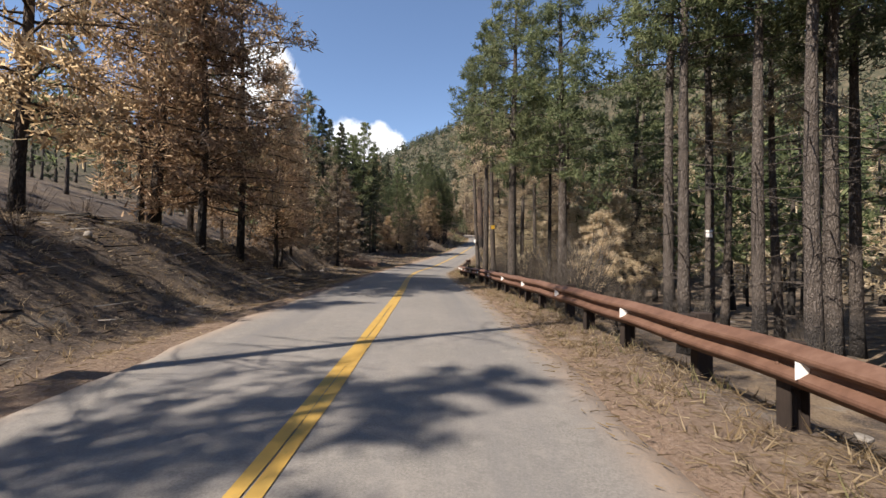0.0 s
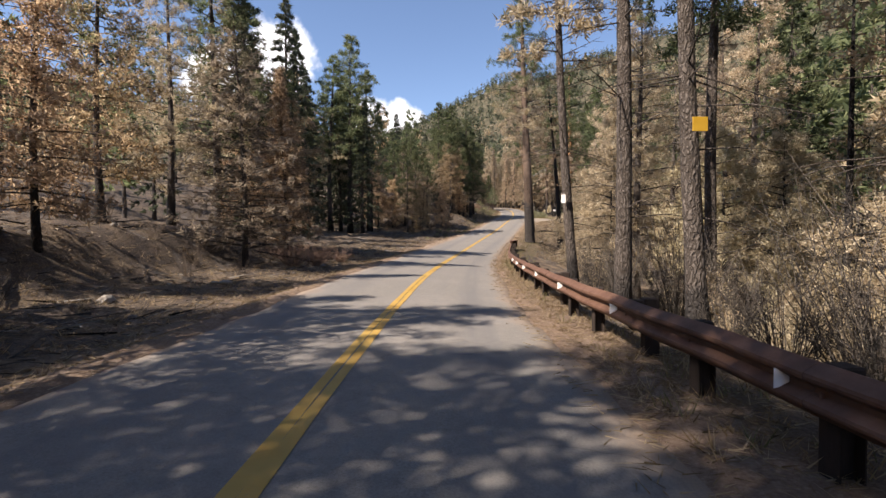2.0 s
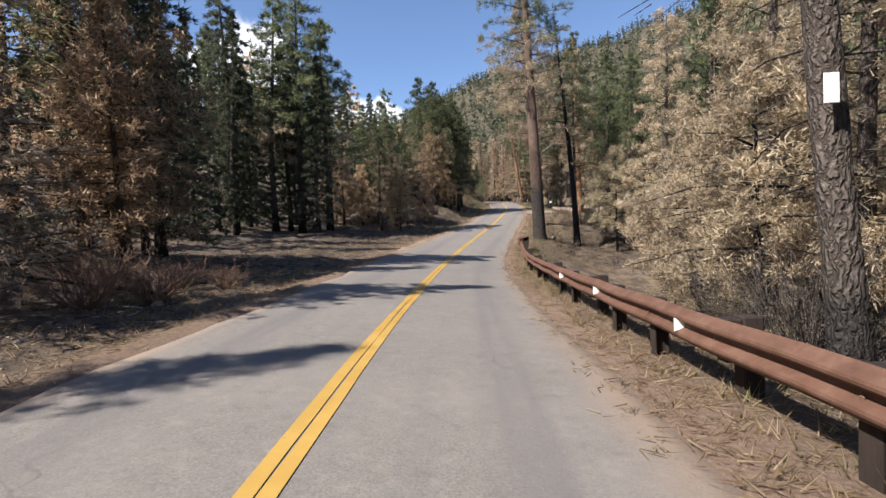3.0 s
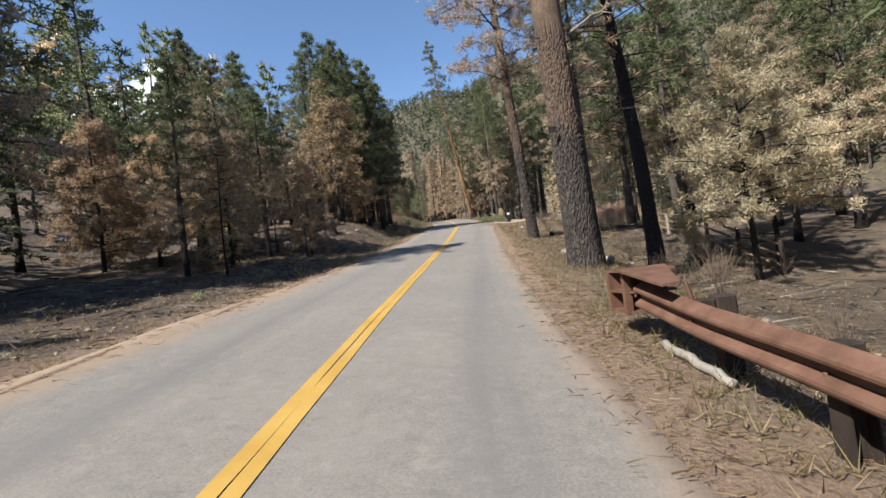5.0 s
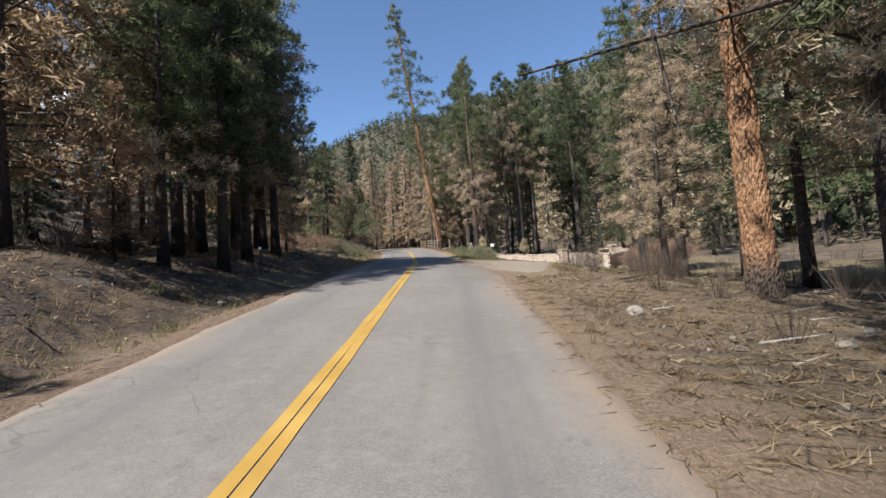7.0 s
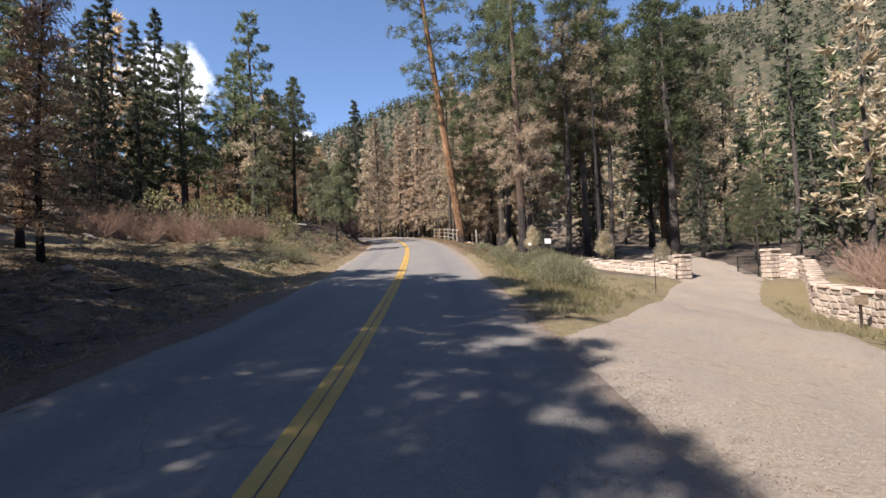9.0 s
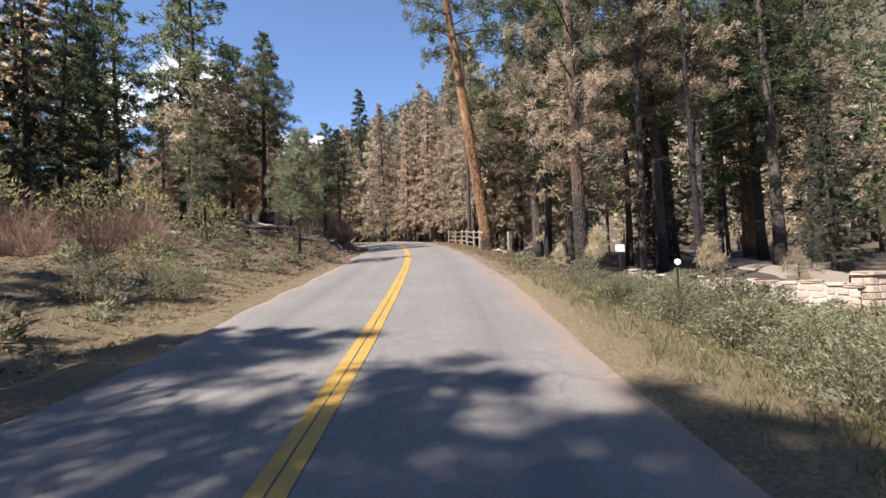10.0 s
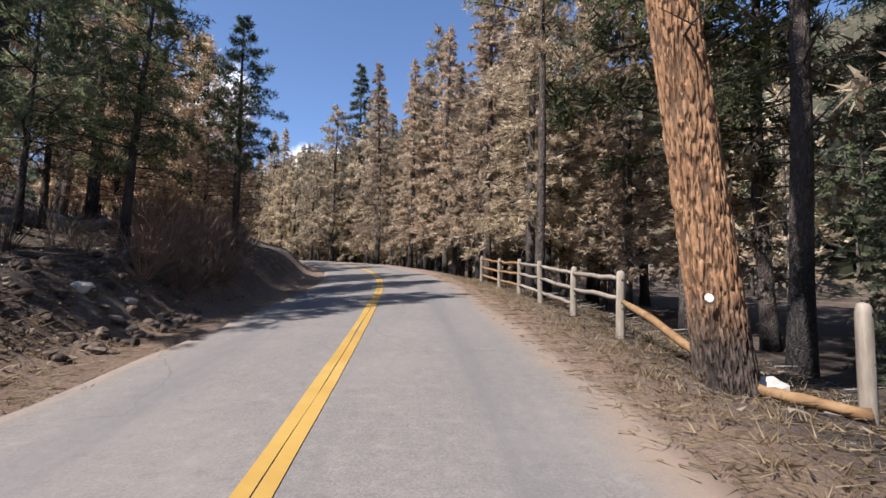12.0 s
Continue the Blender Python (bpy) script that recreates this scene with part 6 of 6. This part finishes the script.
# far post and rail fence on the flat
FLAT = [(11.2, 78.6), (10.8, 76.6), (10.3, 74.7), (9.95, 72.8), (9.7, 70.9), (9.5, 68.9), (9.4, 66.9)]
FLAT_FENCE = thing("wooden_fence", Matrix.Identity(4), "low rustic rail fence across the burnt flat", "fence")
for k, (x, y) in enumerate(FLAT):
    piece("fence_post", round_post(1.1, 0.07, 210 + k, FENCEWOOD if k == 2 else POSTWOOD), FLAT_FENCE, pose(x, y, ground(x, y)))
for k in range(len(FLAT) - 1):
    for lvl, hh in enumerate((0.25, 0.6, 0.95)):
        piece("fence_rail", rail_between((*FLAT[k], ground(*FLAT[k]) + hh), (*FLAT[k + 1], ground(*FLAT[k + 1]) + hh), 0.045, 220 + 3 * k + lvl, LOGWOOD), FLAT_FENCE)


# ---- stumps, rocks ----
def stump(x, y, h, r, seed):
    rng = np.random.RandomState(seed)
    z = np.array([-0.3, 0, 0.12, h * 0.5, h * 0.9, h])
    v, f = tube(np.stack([0 * z, 0 * z, z], 1), r * np.array([1.5, 1.4, 1.15, 1, 0.95, 0.9]), 16)
    a = np.arctan2(v[:, 1], v[:, 0])
    v[:, :2] *= (1 + 0.10 * np.sin(5 * a + seed))[:, None]
    v[-16:, 2] += rng.uniform(-0.12, 0.12, 16)
    ob = new("tree_stump", mesh_of("tree_stump", v, f, CHAR, True))
    tagged_at(ob, pose(x, y, ground(x, y), 3, -4, 0), "charred black tree stump with a jagged top", "stump", "stumps")


stump(-6.3, 79.2, 0.8, 0.2, 301)
stump(-3.0, 120.3, 0.4, 0.14, 302)
stump(-8.2, 103.9, 0.35, 0.2, 303)
stump(-7.7, 85.6, 0.4, 0.2, 304)


def rock_kind(seed):
    rng = np.random.RandomState(seed)
    bm = bmesh.new()
    bmesh.ops.create_icosphere(bm, subdivisions=2, radius=0.5)
    ph = rng.uniform(0, 6, 6)
    for v in bm.verts:
        c = v.co
        k = 1 + 0.16 * math.sin(5 * c.x + ph[0]) + 0.14 * math.sin(6 * c.y + ph[1]) + 0.12 * math.sin(7 * c.z + ph[2]) + rng.uniform(-0.06, 0.06)
        v.co = Vector((c.x * k * 1.1, c.y * k * 0.85, c.z * k * 0.62))
    me = bpy.data.meshes.new("rock")
    bm.to_mesh(me)
    bm.free()
    me.materials.append(ROCK)
    return me


ROCKS = [rock_kind(310 + i) for i in range(5)]


def rock(x, y, size, rng, mat=None, label="grey-buff rock half sunk in the litter"):
    me = ROCKS[rng.randint(5)]
    if mat is not None:
        me = me.copy()
        me.materials.clear()
        me.materials.append(mat)
    ob = new("rock", me)
    m = pose(x, y, ground(x, y) + size * 0.13, rng.uniform(-12, 12), rng.uniform(-12, 12), rng.uniform(0, 360)) @ Matrix.Diagonal((size, size * rng.uniform(0.7, 1), size * rng.uniform(0.7, 1.1), 1))
    tagged_at(ob, m, label, "rock", "loose rocks")


def spot(y, o):
    i = int(np.argmin(np.abs(ROAD[:, 1] - y)))
    return ROAD[i, 0] + ROAD_DIR[i, 1] * o, ROAD[i, 1] - ROAD_DIR[i, 0] * o


def scatter_rocks():
    rng = np.random.RandomState(320)
    rock(8.05, 124.0, 0.36, rng, PALEROCK, "whitish rock lying beside the leaning pine")
    rock(8.9, 121.9, 0.3, rng, PALEROCK, "whitish flat rock on the verge")
    rock(-8.6, 78.6, 0.5, rng, PALEROCK, "pale buff boulder on the bank")
    rock(-0.5, 126.2, 0.34, rng, PALEROCK, "pale stone in the rubble heap")
    rock(-0.25, 126.9, 0.28, rng, PALEROCK, "pale stone in the rubble heap")
    rock(-4.6, 130.8, 0.6, rng, PALEROCK, "pale buff boulder on the bank")
    for x, y, s in ((-5.2, 126.0, 0.4), (-6.0, 128.2, 0.5), (3.6, 66.3, 0.4), (2.9, 67.8, 0.35), (6.2, 69.3, 0.22), (5.4, 68.6, 0.18), (-9.2, 30.0, 0.4), (-8.8, 33.6, 0.35), (4.4, 61.4, 0.3)):
        rock(x, y, s, rng)
    # a heap of stones cleared to the bank, above the last bend
    for _ in range(130):
        x, y = spot(rng.uniform(124.6, 128.6), -rng.uniform(2.9, 4.6))
        rock(x, y, rng.uniform(0.07, 0.27), rng, BROWNROCK, "brown-grey stone in a rubble heap on the bank")
    for _ in range(95):
        x, y = spot(rng.uniform(114, 127), -rng.uniform(3.1, 6.4))
        rock(x, y, rng.uniform(0.07, 0.24), rng, BROWNROCK, "brown-grey stone on the scorched bank")
    for _ in range(130):
        y = rng.uniform(2, 140)
        i = int(np.argmin(np.abs(ROAD[:, 1] - y)))
        o = -rng.uniform(3.6, 11) if rng.uniform() < 0.65 else rng.uniform(4.0, 10)
        x, yy = ROAD[i, 0] + ROAD_DIR[i, 1] * o, ROAD[i, 1] - ROAD_DIR[i, 0] * o
        if drive_distance(np.array([x]), np.array([yy]))[0] > 0.4:
            rock(x, yy, rng.uniform(0.09, 0.28), rng)


scatter_rocks()


# ---- shrubs ----
def stems_mesh(rng, n, h, spread, r, mat, curl=0.2, forks=3):
    """Stems and the finer twigs on them."""
    heap, fine = Heap(), Heap()
    for _ in range(n):
        a, t = rng.uniform(0, 6.28), rng.uniform(0.15, 1) * spread
        hh = h * rng.uniform(0.55, 1.05)
        s = np.linspace(0, 1, 4)
        p = np.stack([0.08 * math.cos(a) + math.cos(a) * t * s, 0.08 * math.sin(a) + math.sin(a) * t * s, hh * s - 0.05], 1) + rng.normal(0, curl * 0.12, (4, 3)) * s[:, None]
        heap.add(*tube(p, r * np.array([1, 0.75, 0.5, 0.2]), 3, False))
        for _ in range(forks):
            k = rng.uniform(0.35, 0.9)
            b = np.array([np.interp(k, s, p[:, j]) for j in range(3)])
            e = b + np.array([math.cos(a) * 0.3, math.sin(a) * 0.3, 0.6]) * h * 0.28 + rng.normal(0, 0.1 * h, 3)
            fine.add(*tube(np.array([b, e]), [r * 0.5, r * 0.12], 3, False))
    return heap.mesh("stems", mat), fine.mesh("twigs", mat)


def leaves_mesh(rng, n, h, spread, size, mat, low=0.15, slim=0.34):
    a, k = rng.uniform(0, 6.28, n), rng.uniform(low, 1, n)
    rr = spread * np.sqrt(rng.uniform(0, 1, n)) * np.sin(np.clip(k, 0.05, 1) * 2.6 + 0.3)
    c = np.stack([np.cos(a) * rr, np.sin(a) * rr, h * k * (1 - 0.3 * (rr / spread) ** 2)], 1)
    c += 0.1 * spread * np.stack([np.sin(c[:, 2] * 9 + a * 3), np.cos(c[:, 0] * 8), np.sin(c[:, 1] * 7)], 1)
    d = np.stack([np.cos(a) * 0.6, np.sin(a) * 0.6, rng.uniform(0.2, 1, n)], 1) + rng.normal(0, 0.45, (n, 3))
    d /= np.linalg.norm(d, axis=1)[:, None]
    v, f = blades(c, d, size * rng.uniform(0.6, 1.3, n), size * slim * rng.uniform(0.7, 1.3, n), rng)
    return tri_mesh("leaves", v, f, mat)


SHRUBS = {}


def shrub_kinds():
    r = np.random.RandomState
    SHRUBS["willow"] = (stems_mesh(r(1), 80, 1.7, 1.15, 0.008, TWIG_RED, 0.8, 6), None, "leafless red-stemmed willow bush", 1.7)
    SHRUBS["twigs"] = (stems_mesh(r(2), 28, 1.2, 0.7, 0.009, TWIG), None, "bare brown twiggy little shrub", 1.2)
    SHRUBS["brush"] = (stems_mesh(r(12), 60, 1.2, 0.9, 0.012, TWIG_RED, 1.2, 4), None, "tangled dead red-brown brush", 1.2)
    SHRUBS["thicket"] = (stems_mesh(r(3), 44, 2.6, 1.2, 0.014, BARK_GREY, 0.5, 5), None, "pale leafless thicket of thin stems", 2.6)
    SHRUBS["sage"] = (stems_mesh(r(4), 24, 0.9, 0.6, 0.01, TWIG), leaves_mesh(r(5), 2900, 1.05, 0.85, 0.066, N_BUSH), "rounded grey-green bush on the verge", 1.05)
    SHRUBS["herb"] = (stems_mesh(r(6), 8, 0.3, 0.14, 0.006, TWIG), leaves_mesh(r(7), 150, 0.35, 0.28, 0.13, N_BUSH, 0.05), "low silvery-green broad-leaved herb", 0.35)
    SHRUBS["scrub"] = (stems_mesh(r(10), 30, 1.3, 0.8, 0.011, TWIG), leaves_mesh(r(11), 800, 1.5, 1.0, 0.13, N_GRASS), "yellow-green leafy scrub on the bank", 1.5)


shrub_kinds()


def shrub(kind, x, y, h, group="shrubs", wide=1.0):
    st, lv, label, base = SHRUBS[kind]
    k = h / base
    root = new("shrub")
    root.matrix_basis = pose(x, y, ground(x, y) - 0.03, 0, 0, random.uniform(0, 360)) @ Matrix.Diagonal((k * wide, k * wide, k, 1))
    tagged(root, label, "shrub", group)
    piece("branchwork", st[0], root)
    tagged(piece("twigwork", st[1], root), kind="stuff")
    if lv:
        piece("foliage", lv, root)


def set_shrubs():
    rng = np.random.RandomState(400)
    for x, y, h in ((-6.3, 113.2, 1.7), (-7.4, 112.0, 1.4), (-3.9, 114.6, 1.3), (-8.4, 110.8, 1.5), (-4.9, 115.8, 1.5), (-7.2, 114.2, 1.8), (-8.8, 112.6, 1.7), (-5.2, 112.4, 1.2), (-4.4, 113.6, 1.4), (-3.3, 113.9, 1.0)):
        shrub("willow", x, y, h, "red willow bushes", 1.35)
    for x, y, h in ((-1.5, 108.8, 0.7), (-0.7, 109.6, 0.6), (-1.3, 110.8, 0.55), (-2.3, 110.0, 0.6)):
        shrub("sage", x, y, h, "green bushes on the left bank", 1.1)
    for x, y, h in ((-7.0, 117.0, 2.2), (-5.6, 117.6, 2.0), (-3.2, 117.2, 1.5), (-8.6, 115.2, 2.2), (-2.0, 111.2, 0.9), (-1.0, 110.4, 0.7)):
        shrub("scrub", x, y, h, "green scrub on the bank")
    for y in np.arange(104.4, 111.4, 0.85):
        for o in (4.5, 5.3):
            x, yy = spot(y + rng.uniform(-0.3, 0.3), o + rng.uniform(-0.3, 0.3))
            shrub("sage", x, yy, rng.uniform(0.55, 0.95), "green verge bushes", rng.uniform(0.9, 1.25))
    for x, y, h in ((10.6, 122.0, 1.0), (19.2, 118.5, 1.6), (8.2, 69.4, 1.3), (10.8, 76.0, 1.5), (9.0, 78.6, 1.1)):
        plant("bush_pine", x, y, h, group="scorched pine bushes", name="pine_bush")
    for x, y, h in ((11.2, 119.0, 1.9), (15.1, 117.8, 2.1)):
        plant("puff_pine", x, y, h, group="scorched pine bushes", name="pine_bush")
    for x, y, h in ((19.6, 105.2, 1.8), (21.0, 106.4, 2.2), (22.4, 107.2, 1.9), (18.6, 103.4, 1.7), (20.4, 103.8, 2.0), (23.4, 109.0, 2.1), (24.6, 110.6, 2.3), (17.6, 101.2, 1.5), (19.4, 101.0, 1.9), (21.8, 104.6, 2.2), (25.4, 108.4, 2.2), (16.6, 98.6, 1.5)):
        shrub("willow", x, y, h, "red-brown brush behind the wall", 1.5)
    for _ in range(70):
        y = rng.uniform(60, 102)
        x, yy = spot(y, rng.uniform(5.2, 13))
        if drive_distance(np.array([x]), np.array([yy]))[0] > 0.8 and not (92 < y and x > 8):
            shrub("twigs", x, yy, rng.uniform(0.5, 1.3), "bare twigs on the flat")
    for _ in range(46):
        x, yy = spot(rng.uniform(66, 100), -rng.uniform(4.6, 11))
        shrub("twigs", x, yy, rng.uniform(0.5, 1.2), "bare twigs on the bank")
    for x, y, h in ((-0.6, 127.8, 1.1), (-0.3, 128.6, 1.0), (-0.9, 128.9, 1.3), (-0.4, 129.6, 1.2), (-1.0, 130.2, 1.4), (-0.5, 130.8, 1.2), (-1.2, 131.6, 1.4), (-1.4, 129.4, 1.3), (-0.9, 132.4, 1.2), (-1.7, 133.0, 1.4)):
        shrub("brush", x, y, h, "dead brush on the burnt bank")
    for x, y, h in ((-8.7, 40.4, 0.9), (-9.4, 39.6, 1.0), (-9.0, 41.6, 0.8), (-10.2, 41.0, 1.1), (-8.3, 42.4, 0.7)):
        shrub("brush", x, y, h, "dead brush below the bank", 1.3)
    for _ in range(44):
        x, yy = spot(rng.uniform(118, 140), -rng.uniform(4.4, 8.5))
        shrub("twigs", x, yy, rng.uniform(0.5, 1.4), "bare twigs on the bank")
    for _ in range(26):
        x, yy = spot(rng.uniform(8, 46), -rng.uniform(5.5, 12))
        shrub("twigs", x, yy, rng.uniform(0.5, 1.3), "bare twigs on the bank")
    for _ in range(44):
        x, yy = spot(rng.uniform(10, 46), rng.uniform(5.4, 11))
        shrub("thicket", x, yy, rng.uniform(1.3, 3.2), "pale thicket behind the guard rail")
    for _ in range(16):
        x, yy = spot(rng.uniform(20, 48), rng.uniform(6.2, 10))
        plant("bush_pine", x, yy, rng.uniform(1.0, 2.2), group="scorched pine bushes", name="pine_bush")
    for _ in range(34):
        x, yy = spot(rng.uniform(104, 122), -rng.uniform(3.3, 7.5))
        shrub("herb", x, yy, rng.uniform(0.2, 0.45), "low herbs on the verge")
    for _ in range(20):
        x, yy = spot(rng.uniform(108, 120), rng.uniform(3.4, 6.0))
        shrub("herb", x, yy, rng.uniform(0.2, 0.42), "low herbs on the verge")
    for _ in range(16):
        x, yy = spot(rng.uniform(60, 88), -rng.uniform(3.4, 6.0))
        shrub("herb", x, yy, rng.uniform(0.15, 0.3), "low herbs on the verge")


set_shrubs()


# ---- grass and litter, past counting ----
def carpet(name, spots, length, width, mat, label, lift, seed):
    """Blades of grass or fallen needles; lift 1 stands upright, 0 lies flat."""
    rng = np.random.RandomState(seed)
    xy = np.array(spots)
    n = len(xy)
    z = land(xy[:, 0], xy[:, 1]) + 0.012
    a = rng.uniform(0, 6.28, n)
    up = lift * rng.uniform(0.55, 1.2, n) + 0.04 * rng.uniform(0, 1, n)
    d = np.stack([np.cos(a) * (1.1 - lift * 0.75), np.sin(a) * (1.1 - lift * 0.75), up], 1)
    d /= np.linalg.norm(d, axis=1)[:, None]
    v, f = blades(np.column_stack((xy, z)), d, length * rng.uniform(0.45, 1.3, n), width * rng.uniform(0.7, 1.3, n), rng)
    tagged(new(name, tri_mesh(name, v, f, mat)), label, "ground cover", kind="stuff")


def strewn(rng, n, y0, y1, o0, o1, tuft=0, power=1.0):
    """Places along the road between two stations and two offsets, in tufts if asked."""
    y = rng.uniform(y0, y1, n)
    o = o0 + (o1 - o0) * rng.uniform(0, 1, n) ** power
    i = np.clip(np.searchsorted(ROAD[:470, 1], y), 0, 469)
    x = ROAD[i, 0] + ROAD_DIR[i, 1] * o
    y = y - ROAD_DIR[i, 0] * o
    keep = drive_distance(x, y) > 0.1
    p = np.stack([x, y], 1)[keep]
    if tuft:
        p = np.repeat(p, tuft, 0) + rng.normal(0, 0.05, (len(p) * tuft, 2))
    return p


def ground_cover():
    rng = np.random.RandomState(500)
    dry = np.concatenate([strewn(rng, 1300, 58, 118, 2.75, 6.5, 7), strewn(rng, 900, 0, 58, 2.8, 4.0, 6), strewn(rng, 1500, 90, 122, -2.9, -9, 8), strewn(rng, 1500, 4, 60, -3.0, -8, 6), strewn(rng, 900, 60, 90, -3.0, -8, 6), strewn(rng, 700, 118, 140, 2.9, 6, 7)])
    carpet("dry_grass", dry, 0.16, 0.012, N_STRAW, "short dry straw-coloured grass along the verges", 0.75, 501)
    lush = np.concatenate([strewn(rng, 1000, 97, 113, 2.95, 5.0, 8), strewn(rng, 90, 58, 74, 3.2, 6.0, 7), strewn(rng, 160, 0, 58, 2.9, 3.9, 6), strewn(rng, 420, 42, 66, 2.95, 5.0, 7), strewn(rng, 300, 70, 90, -2.9, -4.6, 8), strewn(rng, 1500, 89, 112, 4.0, 15, 8)])
    carpet("green_grass", lush, 0.19, 0.011, N_GRASS, "green and yellow grass on the right verge", 0.9, 502)
    lie = np.concatenate([strewn(rng, 9000, 0, 62, 2.3, 4.4), strewn(rng, 9000, 58, 100, 2.4, 9, 0, 1.4), strewn(rng, 9000, 0, 60, -2.5, -10, 0, 1.3), strewn(rng, 8000, 60, 118, -2.5, -9, 0, 1.3), strewn(rng, 8000, 112, 140, 2.5, 8, 0, 1.3), strewn(rng, 6000, 118, 140, -2.5, -9, 0, 1.3)])
    carpet("needle_litter", np.repeat(lie, 2, 0) + rng.normal(0, 0.12, (2 * len(lie), 2)), 0.15, 0.011, N_STRAW, "fallen straw-coloured pine needles on the ground", 0.0, 503)
    mat = np.concatenate([strewn(rng, 2600, 58, 92, 2.8, 8.5, 12, 1.3), strewn(rng, 900, 0, 58, 2.7, 4.0, 10), strewn(rng, 1600, 6, 60, -3.2, -9, 11, 1.2), strewn(rng, 800, 112, 136, 2.8, 5.5, 10), strewn(rng, 1300, 96, 126, -3.0, -7.5, 11)])
    carpet("matted_straw", mat, 0.15, 0.012, N_MAT, "matted tufts of dead straw on the verges", 0.32, 507)
    leaf = np.concatenate([strewn(rng, 14000, 100, 132, -3.0, -9, 0, 1.2), strewn(rng, 6000, 60, 100, -3.2, -9), strewn(rng, 7000, 4, 60, -3.4, -11), strewn(rng, 7000, 60, 96, 3.2, 11), strewn(rng, 5000, 114, 140, 3.0, 9)])
    carpet("dead_leaves", leaf, 0.085, 0.045, N_LEAF, "curled dead leaves and bark flakes on the banks", 0.35, 505)
    yy = rng.uniform(84, 100, 26000)
    i = np.searchsorted(ROAD[:470, 1], yy)
    oo = np.interp(yy, [84, 92, 100], [2.2, 2.35, 2.5]) + np.abs(rng.normal(0, 0.5, 26000)) * rng.choice((-1, 1), 26000, p=(0.45, 0.55))
    grit = np.stack([ROAD[i, 0] + ROAD_DIR[i, 1] * oo, yy - ROAD_DIR[i, 0] * oo], 1)
    carpet("loose_grit", grit, 0.013, 0.012, DIRT, "loose pale grit spilt along the asphalt's edge", 0.1, 506)
    twig = np.concatenate([strewn(rng, 700, 2, 60, -4.4, -13), strewn(rng, 260, 4, 30, -4.0, -8), strewn(rng, 400, 60, 100, -4.4, -11), strewn(rng, 450, 100, 138, -4.3, -9), strewn(rng, 350, 62, 92, 4.4, 13), strewn(rng, 250, 116, 140, 4, 9)])
    carpet("bleached_branches", twig, 0.75, 0.028, GREYWOOD, "bleached broken branches strewn over the burnt ground", 0.13, 508)
    carpet("charred_branches", np.concatenate([strewn(rng, 500, 2, 100, -5.2, -13), strewn(rng, 260, 4, 30, -4.0, -9), strewn(rng, 150, 100, 138, -5.0, -9), strewn(rng, 150, 62, 90, 5.6, 13)]), 1.0, 0.045, CHAR, "charred broken branches strewn over the burnt ground", 0.1, 509)
    dark = np.concatenate([strewn(rng, 7000, 0, 60, -3.6, -13), strewn(rng, 7000, 60, 140, -3.6, -12), strewn(rng, 5000, 62, 100, 4, 14), strewn(rng, 4000, 116, 140, 4, 9)])
    carpet("charred_sticks", dark, 0.32, 0.018, CHAR, "charred sticks and cone scraps on the burnt ground", 0.12, 504)


ground_cover()
